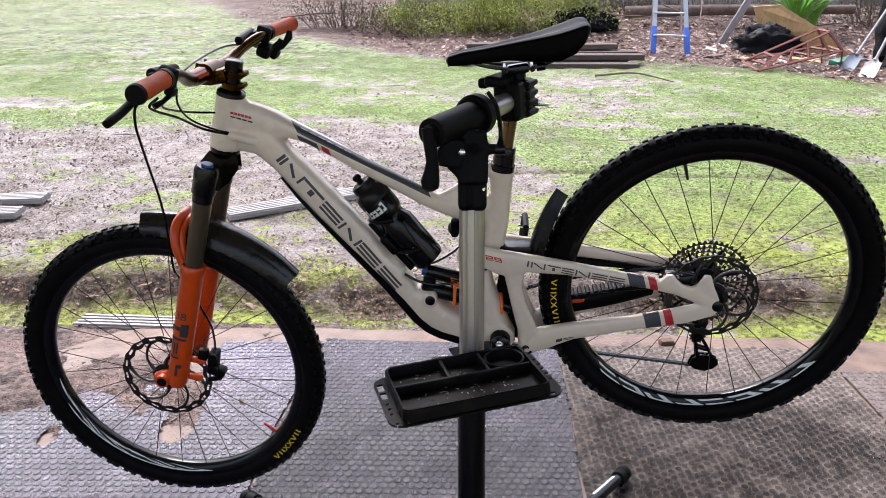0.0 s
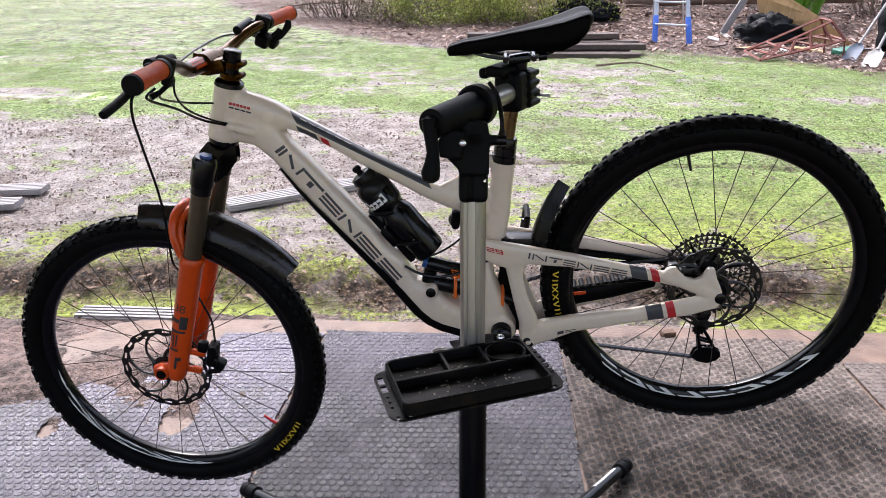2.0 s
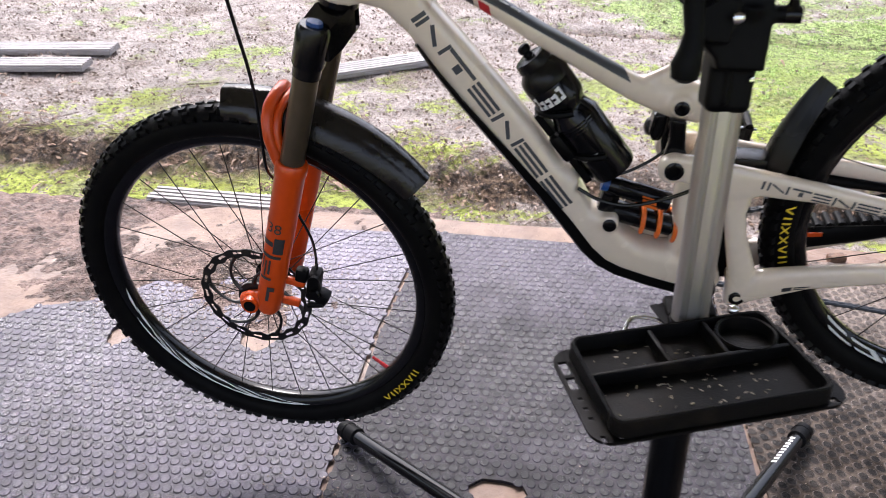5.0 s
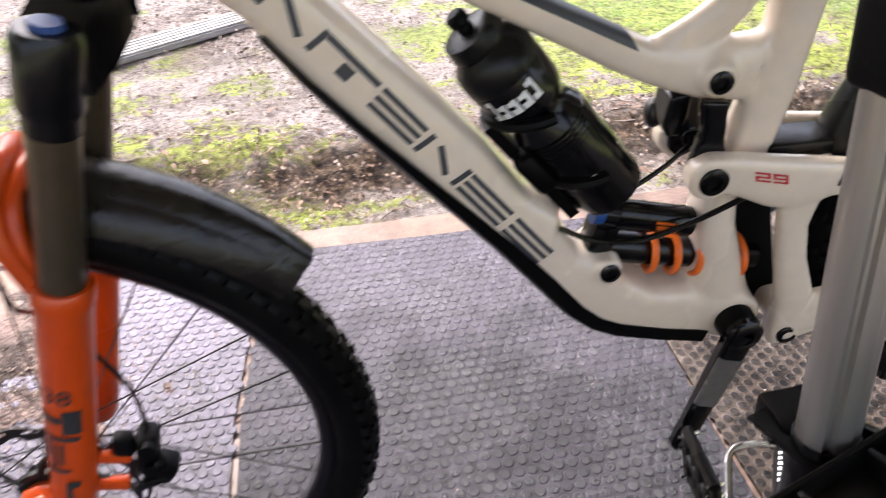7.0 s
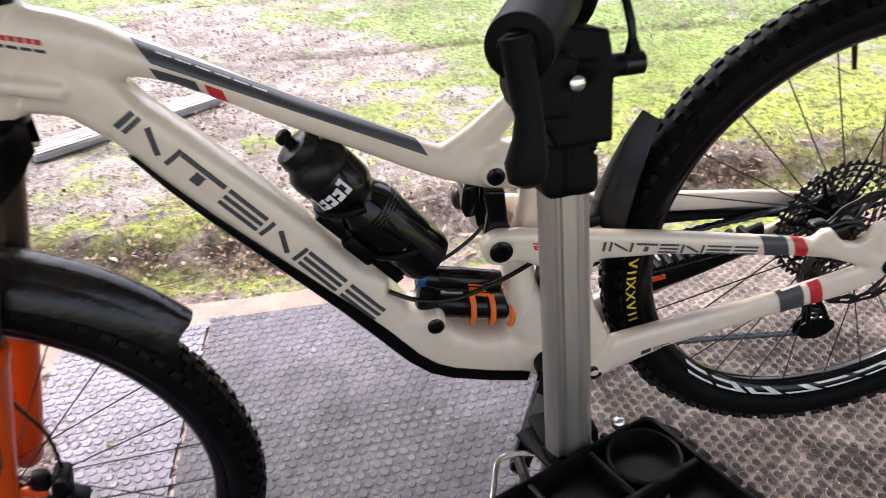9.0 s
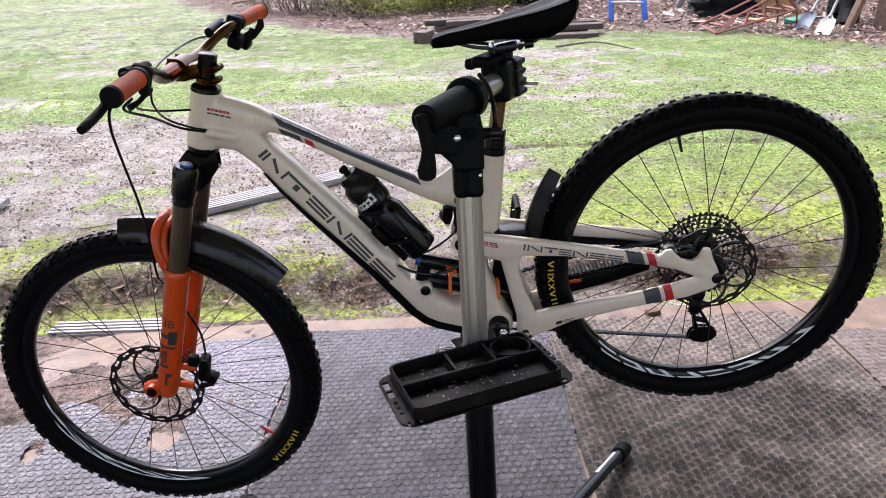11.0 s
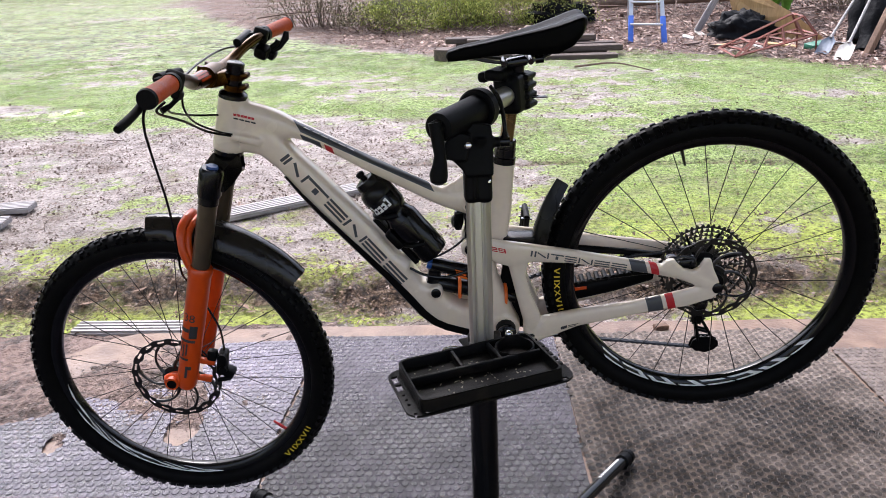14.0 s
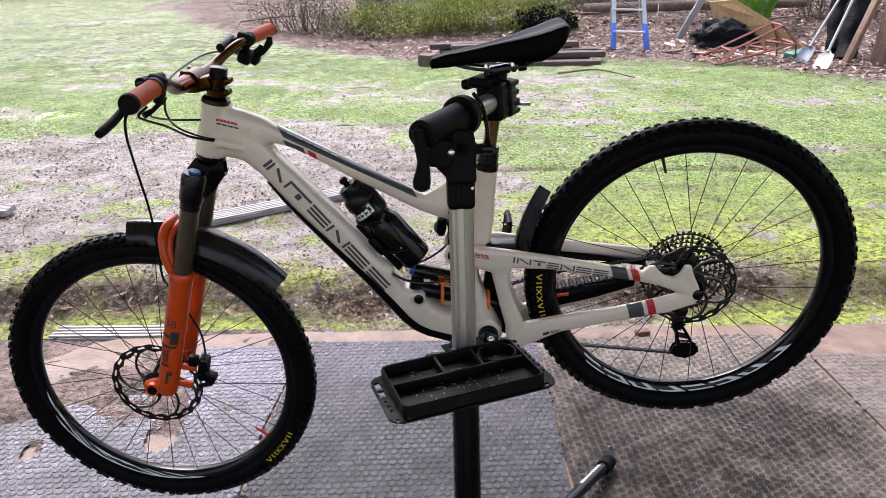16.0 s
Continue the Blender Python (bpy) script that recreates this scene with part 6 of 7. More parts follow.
s.tube([(0.040, -0.040, 1.150), (0.058, -0.040, 1.150)], 0.0100, 16)
part("cam_lever", s, BLACKGLOSS, stand, "black cam lever")
s = Shape()
s.tube([(0.02, 0.0, 0.708), (0.046, 0.015, 0.711), (0.060, 0.02, 0.715)], [0.012, 0.010, 0.006], 14)
s.tube([(0.056, -0.012, 0.728), (0.056, 0.03, 0.713)], 0.007, 12)
part("height_lever", s, BLACKGLOSS, stand)
s = Shape()
s.ball((0.054, -0.010, 0.762), 0.008, 12)
part("lever_pin", s, CHROME, stand)
s = Shape()
s.tube(curve_points([(-0.022, 0.015, 0.722), (-0.052, 0.02, 0.727), (-0.075, 0.018, 0.725), (-0.088, -0.005, 0.710), (-0.10, -0.028, 0.698)], 5), 0.0032, 10)
part("wire_bail", s, CHROME, stand, "bent bright wire bail")
s = Shape()
s.tube([(0, 0, 0.125), (0, 0, 0.13), (0, 0, 0.25), (0, 0, 0.255)], [0.033, 0.036, 0.036, 0.033], 32)
s.box((0.09, 0.06, 0.05), pose(0, 0.03, 0.19), 0.01)
part("leg_hinge", s, BLACK, stand)
for fx, fy, hx in ((0.535, 1.888, 0.085), (-0.565, 1.790, 0.02)):
    a, b = INTO @ Vector((hx, 1.262, 0.195)), INTO @ Vector((fx, fy, 0.0315))
    d = (b - a).normalized()
    s = Shape()
    s.tube([a, b], 0.0165, 20)
    leg = part("leg", s, BLACKGLOSS, stand, "black tubular leg")
    s = Shape()
    s.tube([b - d * 0.048, b - d * 0.046, b - d * 0.004, b + d * 0.010, b + d * 0.014], [0.0185, 0.0215, 0.0220, 0.0215, 0.016], 24)
    s.tube([b - d * 0.012, b - d * 0.008], 0.0232, 24)
    part("rubber_foot", s, BLACK, leg, "black rubber foot")
    if fx > 0:
        s = Shape()
        up = INTO.to_3x3() @ Vector((0, 0, 1))
        up = up - d * up.dot(d)
        up.normalize()
        sv = d.cross(up)
        for k in range(9):
            c = b - d * (0.075 + k * 0.0165)
            hgt = 0.011 if k not in (1, 8) else 0.014
            s.add([c - d * 0.005 + 0.0168 * (math.cos(q) * up + math.sin(q) * -sv) for q in (0.05, 0.35, 0.65)] + [c + d * 0.005 + 0.0168 * (math.cos(q) * up + math.sin(q) * -sv) for q in (0.05, 0.35, 0.65)], [(0, 1, 4, 3), (1, 2, 5, 4)])
        part("leg_print", s, WHITEINK, leg, "white print on the leg")

# ---- tool tray ----
TRAY = Matrix.Translation((0.0407, 1.2251, 0.740)) @ Matrix.Rotation(radians(16.0), 4, "Z") @ Matrix.Rotation(radians(-2.2), 4, "Y") @ Matrix.Rotation(radians(-2.5), 4, "X")
tray = thing("tool_tray", "black plastic tool tray with compartments, clipped to the stand", "tool tray", m=TRAY)


def rounded(hx, hy, r, z, n=6):
    out = []
    for cx, cy, a0 in ((hx - r, hy - r, 0), (-hx + r, hy - r, 90), (-hx + r, -hy + r, 180), (hx - r, -hy + r, 270)):
        for i in range(n + 1):
            a = radians(a0 + 90 * i / n)
            out.append(Vector((cx + r * math.cos(a), cy + r * math.sin(a), z)))
    return out


HX, HY = 0.161, 0.0895
s = Shape()
fl = Shape()
# rim plate with holes: cut by cells


def rim_hole(x, y):
    ax, ay = abs(x), abs(y)
    if y < 0 and abs(y + HY - 0.010) < 0.0035 and abs((x + 0.16) % 0.024 - 0.012) < 0.0042 and ax < 0.150:
        return True
    if x < 0 and abs(x + HX - 0.0115) < 0.0065 and (0.008 < y < 0.034 or 0.040 < y < 0.066):
        return True
    if x < 0 and (x + HX - 0.011) ** 2 < 0.003 ** 2 and any(abs(y - c) < 0.003 for c in (-0.008, -0.026, -0.044)):
        return True
    if x > 0 and ((ax - HX + 0.002) ** 2 < 0.006 ** 2) and any(abs(y - c) < 0.0035 for c in (-0.03, -0.01, 0.01, 0.03, 0.05)):
        return True
    return False


def in_rim(x, y):
    r = 0.028
    dx, dy = max(abs(x) - HX + r, 0), max(abs(y) - HY + r, 0)
    return dx * dx + dy * dy <= r * r


vid, vs, fs = {}, [], []
cell = 0.003


def vert(i, j, z):
    key = (i, j, z)
    if key not in vid:
        x, y = i * cell, j * cell
        r = 0.028
        dx, dy = abs(x) - HX + r, abs(y) - HY + r
        if dx > 0 and dy > 0 and math.hypot(dx, dy) > r - 0.0034:
            k = r / math.hypot(dx, dy)
            x, y = math.copysign(HX - r + dx * k, x), math.copysign(HY - r + dy * k, y)
        elif abs(x) > HX - 0.003:
            x = math.copysign(HX, x)
        elif abs(y) > HY - 0.003:
            y = math.copysign(HY, y)
        vid[key] = len(vs)
        vs.append((x, y, z))
    return vid[key]


used = set()
for i in range(-58, 58):
    for j in range(-33, 33):
        x, y = (i + 0.5) * cell, (j + 0.5) * cell
        if in_rim(x, y) and not rim_hole(x, y) and not (abs(x) < 0.128 and abs(y) < 0.076):
            used.add((i, j))
for i, j in used:
    fs.append(tuple(vert(a, b, 0.0) for a, b in ((i, j), (i + 1, j), (i + 1, j + 1), (i, j + 1))))
    fs.append(tuple(vert(a, b, -0.004) for a, b in ((i, j), (i, j + 1), (i + 1, j + 1), (i + 1, j))))
    for di, dj, e in ((1, 0, ((1, 0), (1, 1))), (-1, 0, ((0, 1), (0, 0))), (0, 1, ((1, 1), (0, 1))), (0, -1, ((0, 0), (1, 0)))):
        if (i + di, j + dj) not in used:
            p, q = (i + e[0][0], j + e[0][1]), (i + e[1][0], j + e[1][1])
            fs.append((vert(*p, 0.0), vert(*p, -0.004), vert(*q, -0.004), vert(*q, 0.0)))
fl.add(vs, fs)
part("drilled_rim", fl, TRAYMAT, tray, smooth=False)
bx, by = 0.1375, 0.0855
s.loft([rounded(bx, by, 0.016, 0.001), rounded(bx - 0.001, by - 0.001, 0.015, 0.022), rounded(bx - 0.003, by - 0.003, 0.013, 0.024), rounded(bx - 0.006, by - 0.006, 0.012, 0.023), rounded(bx - 0.009, by - 0.009, 0.010, 0.004)], cap=False)
s.add(rounded(bx - 0.0085, by - 0.0085, 0.010, 0.004), [tuple(range(28))])
part("tray_wall", s, TRAYMAT, tray)
s = Shape()
s.box((0.262, 0.007, 0.019), pose(-0.002, 0.006, 0.0135), 0.002)
s.box((0.007, 0.070, 0.019), pose(-0.028, 0.042, 0.0135), 0.002)
s.box((0.007, 0.070, 0.019), pose(0.048, 0.042, 0.0135), 0.002)
part("divider", s, TRAYMAT, tray)
s = Shape()
s.revolve([(0.004, 0.039), (0.0225, 0.039), (0.024, 0.0375), (0.0225, 0.035), (0.0045, 0.033), (0.0045, 0.001)], (0.0905, 0.0405, 0), (0, 0, 1), 36, cap=False)
part("cup", s, TRAYMAT, tray, "round cup")
s = Shape()
s.box((0.030, 0.10, 0.004), pose(0.03, 0.115, -0.004), 0.001)
s.box((0.07, 0.05, 0.03), pose(0.066, 0.145, -0.012, 0, 0, -18), 0.006)
part("tray_bracket", s, BLACK, tray)
s = Shape()
for i in range(90):
    x, y = random.gauss(-0.02, 0.06), random.uniform(-0.070, 0.070)
    if abs(x) > 0.124:
        continue
    s.box((random.uniform(0.0008, 0.0065), random.uniform(0.0006, 0.0024), 0.0008), pose(x, y, 0.0046, 0, 0, random.uniform(0, 180)))
tagged(part("grit", s, material("pale_grit", (0.55, 0.48, 0.36), 0.7, amount=0.4, scale=90), tray, "specks of pale grit", smooth=False), kind="stuff")

# ---- unseen shelter over the slab, added to shape the light ----
TIN = material("roof_tin", (0.45, 0.44, 0.43), 0.5, 0.2, amount=0.2, scale=6)
s = Shape()
s.box((14, 3.95, 0.08), pose(0, 0.975, 2.75))
tagged(part("ceiling", s, TIN, smooth=False), "plain metal roof, unseen, added over the slab to shape the light", "roof", kind="structure")

# ---- yard: boards, timbers, ladder, heap ----
GREYWOOD = material("weathered_board", (0.42, 0.40, 0.40), 0.7, col2=(0.20, 0.18, 0.17), scale=14, big=4, bump=0.3, bump_scale=40, stretch=(1, 14, 14))
SLEEPER = material("old_timber", (0.17, 0.12, 0.10), 0.8, col2=(0.055, 0.04, 0.034), scale=10, big=3, bump=0.5, bump_scale=30, stretch=(1, 8, 8), rand=0.35)
BARK = material("bark", (0.20, 0.14, 0.11), 0.85, col2=(0.09, 0.06, 0.045), scale=18, big=4, bump=0.6, bump_scale=40)
PLY = material("plywood", (0.52, 0.33, 0.14), 0.6, col2=(0.36, 0.21, 0.085), scale=8, big=3, stretch=(1, 8, 1))
ALU = material("ladder_aluminium", (0.62, 0.63, 0.66), 0.4, 0.6, amount=0.2, scale=12)
BLUEPL = material("blue_plastic", (0.06, 0.16, 0.62), 0.45, amount=0.3, scale=20)
RUST = material("rusty_paint", (0.23, 0.062, 0.045), 0.7, col2=(0.12, 0.045, 0.03), scale=30, big=6, bump=0.2)
TARP = material("black_tarp", (0.004, 0.0042, 0.005), 0.5, col2=(0.009, 0.0095, 0.011), scale=14, big=5, bump=0.5, bump_scale=24, spec=0.07)
GREENPL = material("green_plastic", (0.02, 0.17, 0.10), 0.5, amount=0.4, scale=14)
LEAFG = material("strap_leaf", (0.20, 0.47, 0.05), 0.4, col2=(0.07, 0.20, 0.02), scale=9, big=3)


def ribbed_board(label, a, b, width, ribs=5):
    """A grooved decking board lying on the ground from a to b."""
    pa, pb = Vector((*a, 0)), Vector((*b, 0))
    d = (pb - pa).normalized()
    ln = (pb - pa).length
    z = max(yard_z(*a), yard_z(*b), yard_z((a[0] + b[0]) / 2, (a[1] + b[1]) / 2)) + 0.022
    m = Matrix.Translation(((a[0] + b[0]) / 2, (a[1] + b[1]) / 2, z)) @ Matrix.Rotation(math.atan2(d.y, d.x), 4, "Z")
    t = thing("deck_board", label, "board", group="boards on the yard", m=m)
    s = Shape()
    s.box((ln, width, 0.026), pose(0, 0, -0.005), 0.002)
    body = part("board", s, GREYWOOD, t, smooth=False)
    g = width / ribs
    for i in range(ribs):
        s = Shape()
        s.box((ln, g * 0.62, 0.010), pose(0, -width / 2 + g * (i + 0.5), 0.0125), 0.002)
        part("rib", s, GREYWOOD, t, smooth=False)
    return t


ribbed_board("grey grooved deck board lying on bare sandy ground", (-1.27, 4.26), (-0.46, 4.735), 0.16)
ribbed_board("grey grooved deck board on the yard", (-3.6, 4.50), (-2.49, 4.60), 0.15)
ribbed_board("grey grooved deck board lying beside another", (-3.5, 4.20), (-2.50, 4.30), 0.15)
ribbed_board("short pale deck board against the slab edge", (-1.60, 3.03), (-1.02, 2.985), 0.11, 4)


def sleeper(x, y, z, ln, turn, w=0.21, h=0.10, label="dark weathered timber sleeper in a low stack"):
    s = Shape()
    s.box((ln, w, h), None, 0.012)
    rnd = random.Random(int(x * 100 + y * 10 + z * 1000))
    s.v = [(p[0], p[1] + 0.012 * noise.noise((p[0] * 2, z * 9, y)), p[2] + 0.008 * noise.noise((p[0] * 3, p[1] * 5, z))) for p in s.v]
    ob = tagged(part("timber_sleeper", s, SLEEPER, smooth=False), label, "timber", group="stacked sleepers")
    ob.matrix_world = pose(x, y, z, 0, rnd.uniform(-0.6, 0.6), turn)


for x, y, z, ln, tn in ((1.93, 10.45, 0.065, 1.4, -3), (1.60, 10.72, 0.075, 1.9, 2), (1.35, 10.98, 0.075, 2.0, -1), (2.10, 10.66, 0.155, 1.3, 3), (1.75, 10.90, 0.165, 1.9, -3), (1.45, 11.14, 0.165, 1.9, 1), (1.55, 11.02, 0.250, 1.8, -2), (1.15, 11.2, 0.255, 1.6, 2)):
    sleeper(x, y, z, ln, tn, 0.20, 0.075)
sleeper(0.32, 10.75, 0.12, 0.26, 60, 0.20, 0.16, "dark sawn block of timber at the end of the stack")


def ladder():
    t = thing("step_ladder", "aluminium step ladder with blue plastic lower rails, standing open", "ladder")
    fl, fr = Vector((3.21, 11.9, 0.05)), Vector((3.66, 11.66, 0.05))
    top = Vector((3.53, 12.75, 1.95))
    side = (fr - fl).normalized()
    for f, sg in ((fl, -1), (fr, 1)):
        up = top + side * 0.17 * sg
        d = (up - f).normalized()
        q = Matrix.Translation(f) @ d.to_track_quat("Z", "Y").to_matrix().to_4x4()
        ln = (up - f).length
        s = Shape()
        s.box((0.065, 0.026, ln), q @ pose(0, 0, ln / 2), 0.004)
        part("rail", s, ALU, t)
        s = Shape()
        s.box((0.078, 0.040, 0.42), q @ pose(0, 0, 0.21), 0.006)
        part("boot", s, BLUEPL, t, "blue plastic boot")
        back = f + Vector((0.35, 1.55, 0.1))
        s = Shape()
        s.tube([back, up], 0.015, 8)
        part("rear_leg", s, ALU, t)
    for k in range(1, 6):
        a = fl + (top - side * 0.17 - fl) * (k * 0.165 - 0.03)
        b = fr + (top + side * 0.17 - fr) * (k * 0.165 - 0.03)
        s = Shape()
        s.box(((b - a).length, 0.085, 0.024), Matrix.Translation((a + b) / 2) @ Matrix.Rotation(math.atan2(side.y, side.x), 4, "Z"), 0.004)
        part("step", s, ALU, t)


ladder()


def crumpled(name, label, cat, c, size, mat, seed, rough=0.35, n=40):
    """A heap of crumpled sheet: a folded dome that meets the ground."""
    s = Shape()
    rings = []
    for i in range(1, n // 2):
        a = math.pi * 0.5 * i / (n // 2 - 1)
        ring = []
        for j in range(n):
            q = 2 * math.pi * j / n
            v = Vector((math.sin(a) * math.cos(q), math.sin(a) * math.sin(q), math.cos(a)))
            f = 1 + rough * noise.fractal(v * 2.2 + Vector((seed, 0, 0)), 0.9, 2.1, 5) + 0.10 * abs(noise.noise(v * 6 + Vector((0, seed, 0))))
            ring.append(Vector((v.x * size[0] * f, v.y * size[1] * f, v.z * size[2] * f)))
        rings.append(ring)
    s.loft(rings)
    ob = tagged(part(name, s, mat, angle=55), label, cat)
    ob.matrix_world = pose(*c)
    return ob


crumpled("tarpaulin", "crumpled black tarpaulin heaped on the rubbish pile", "tarpaulin", (4.92, 11.95, 0.08), (0.50, 0.34, 0.34), TARP, 3.1, 0.30)
crumpled("black_sheet", "black plastic sheet draped over the brush", "tarpaulin", (2.55, 14.4, 0.16), (0.66, 0.35, 0.36), TARP, 8.2, 0.35)


def branch(name, label, cat, pts, r0, r1, mat, group=""):
    s = Shape()
    line = curve_points(pts, 6)
    s.tube([p + 0.02 * Vector((noise.noise(p * 3), noise.noise(p * 3 + Vector((5, 0, 0))), 0)) for p in line], [r0 + (r1 - r0) * i / (len(line) - 1) for i in range(len(line))], 9)
    tagged(part(name, s, mat), label, cat, group)


branch("log", "long brown log lying across the leaf litter", "log", [(3.5, 15.2, 0.42), (5.2, 14.7, 0.48), (7.4, 14.3, 0.50)], 0.11, 0.08, BARK)
for k, (a, b) in enumerate((((2.7, 15.0, 0.35), (4.3, 13.6, 0.35)), ((3.9, 14.2, 0.62), (4.5, 13.2, 0.15)), ((4.6, 14.2, 0.75), (4.2, 13.0, 0.15)), ((5.6, 13.3, 0.2), (7.2, 12.8, 0.4)), ((1.9, 9.6, 0.06), (2.7, 9.0, 0.07)), ((-3.2, 15.9, 0.3), (-1.6, 15.6, 0.35)))):
    mid = tuple((p + q) / 2 + (0.06 if i == 2 else 0.04) for i, (p, q) in enumerate(zip(a, b)))
    branch("dead_branch", "bare dead branch in the leaf litter", "branch", [a, mid, b], 0.014, 0.006, BARK, "dead branches")

s = Shape()
s.box((0.85, 0.025, 0.12), None, 0.004)
ob = tagged(part("leaning_plank", s, GREYWOOD), "pale plank propped on the rubbish pile", "plank")
ob.matrix_world = pose(4.72, 12.75, 0.45, 0, -58, 15)
s = Shape()
ply = [(-0.10, 0.12, 0.10), (0.22, -0.12, 0.14), (0.66, -0.61, -0.19), (0.99, -0.90, -0.51), (0.83, -0.72, -0.62), (0.30, -0.30, -0.54), (0.02, 0.02, -0.30)]
s.add([p for p in ply] + [(x, y + 0.02, z + 0.004) for x, y, z in ply], [tuple(range(7)), tuple(reversed(range(7, 14)))] + [((i + 1) % 7, i, 7 + i, 7 + (i + 1) % 7) for i in range(7)])
ob = tagged(part("plywood_sheet", s, PLY, smooth=False), "broken yellow plywood sheet leaning on the pile", "plywood")
ob.matrix_world = pose(4.95, 12.30, 0.58)


def rusty_frame():
    t = thing("steel_frame", "rusty red welded steel frame lying on its side", "metal frame", m=pose(4.60, 10.25, 0.08, 0, -4, 8) @ Matrix.Diagonal((0.92, 1, 0.78, 1)))
    a = [(-0.62, -0.20, 0.02), (0.62, -0.20, 0.20), (0.62, 0.22, 0.24), (-0.62, 0.22, 0.10)]
    b = [(-0.30, -0.05, 0.18), (0.50, -0.05, 0.50), (0.50, 0.2, 0.52), (-0.3, 0.2, 0.22)]
    runs = [(a[i], a[(i + 1) % 4]) for i in range(4)] + [(b[i], b[(i + 1) % 4]) for i in range(4)] + [(a[i], b[i]) for i in range(4)]
    for k in range(4):
        u = k / 4 + 0.1
        runs.append((tuple(Vector(a[0]).lerp(Vector(a[1]), u)), tuple(Vector(b[0]).lerp(Vector(b[1]), u))))
        runs.append((tuple(Vector(a[3]).lerp(Vector(a[2]), u)), tuple(Vector(a[0]).lerp(Vector(a[1]), u + 0.1))))
    for p, q in runs:
        s = Shape()
        s.tube([p, q], 0.021, 4)
        part("bar", s, RUST, t, smooth=False)
    for p in (a[1], a[2], a[0]):
        s = Shape()
        s.tube([p, (p[0], p[1], -0.10)], 0.014, 4)
        part("bar", s, RUST, t, smooth=False)


rusty_frame()
s = Shape()
s.box((0.28, 0.20, 0.10), None, 0.02)
ob = tagged(part("green_tub", s, GREENPL), "green plastic tub lid on the dirt", "tub")
ob.matrix_world = pose(5.42, 10.55, 0.07, 4, -6, 12)


def shovel(base, top, blade_mat, label):
    t = thing("shovel", label, "shovel", group="shovels")
    b, u = Vector(base), Vector(top)
    d = (u - b).normalized()
    q = Matrix.Translation(b) @ d.to_track_quat("Z", "Y").to_matrix().to_4x4()
    s = Shape()
    rings = []
    for z, w, c in ((0.0, 0.082, 0.0), (0.03, 0.092, 0.008), (0.14, 0.096, 0.020), (0.24, 0.090, 0.022), (0.28, 0.048, 0.014), (0.33, 0.020, 0.0)):
        ring = [Vector((w * a, -c * (1 - a * a), z)) for a in (-1, -0.5, 0, 0.5, 1)] + [Vector((w * a, -c * (1 - a * a) + 0.004, z)) for a in (1, 0.5, 0, -0.5, -1)]
        rings.append([q @ p for p in ring])
    s.loft(rings)
    part("blade", s, blade_mat, t)
    s = Shape()
    s.tube([b + d * 0.29, b + d * 0.38, u], [0.022, 0.018, 0.017], 10)
    part("shaft", s, GREYWOOD, t)


PALE = material("worn_white_paint", (0.62, 0.60, 0.56), 0.6, col2=(0.35, 0.32, 0.28), scale=14, big=5)
BLUEGREY = material("blue_grey_steel", (0.09, 0.12, 0.17), 0.6, 0.1, amount=0.4, scale=14)
shovel((5.16, 9.42, 0.04), (6.05, 10.30, 1.08), PALE, "shovel with a worn white blade leaning back")
shovel((5.20, 10.00, 0.04), (6.12, 10.72, 1.02), BLUEGREY, "shovel with a blue-grey steel blade leaning back")


def roll(base, top, r, mat, name, label, cat):
    s = Shape()
    b, u = Vector(base), Vector(top)
    n = 14
    line = [b.lerp(u, i / n) for i in range(n + 1)]
    s.tube(line, [r * (1 + 0.18 * noise.noise((i * 0.6, base[0], 2))) for i in range(n + 1)], 22)
    s.v = [tuple(Vector(p) + 0.06 * Vector((noise.noise(Vector(p) * 4), noise.noise(Vector(p) * 4 + Vector((9, 0, 0))), 0)) + 0.022 * Vector((noise.noise(Vector(p) * 14), noise.noise(Vector(p) * 14 + Vector((9, 0, 0))), 0))) for p in s.v]
    tagged(part(name, s, mat), label, cat)


roll((5.86, 10.10, 0.03), (6.36, 10.75, 1.40), 0.14, TARP, "rolled_sheet", "roll of black plastic sheet leaning on the fence post", "plastic roll")
roll((6.02, 10.60, 0.10), (6.30, 11.2, 1.45), 0.14, TARP, "rolled_sheet", "roll of black plastic sheet leaning beside another", "plastic roll")
for x, y, tx, ty, w in ((5.62, 9.68, 6.22, 9.92, 0.08), (6.02, 9.62, 6.28, 9.80, 0.15)):
    b, u = Vector((x, y, 0.02)), Vector((tx, ty, 1.3))
    s = Shape()
    s.box((w, w, (u - b).length), Matrix.Translation((b + u) / 2) @ (u - b).to_track_quat("Z", "Y").to_matrix().to_4x4(), 0.006)
    tagged(part("timber_post", s, material("reddish_post", (0.30, 0.19, 0.13), 0.75, col2=(0.15, 0.09, 0.06), scale=12, stretch=(8, 8, 1), bump=0.3)), "reddish timber post leaning at the edge of the yard", "post", "leaning posts")
rs = random.Random(5)
for k in range(16):
    s = Shape()
    s.box((rs.uniform(0.12, 0.45), rs.uniform(0.05, 0.16), 0.025), None, 0.004)
    ob = tagged(part("wood_scrap", s, (GREYWOOD, PLY, SLEEPER, PALE)[k % 4], smooth=False), "scrap of broken board in the rubbish pile", "scrap", "scraps")
    x, y = rs.uniform(3.9, 5.9), rs.uniform(10.8, 13.0)
    ob.matrix_world = pose(x, y, yard_z(x, y) + 0.03, rs.uniform(-12, 12), rs.uniform(-12, 12), rs.uniform(0, 180))

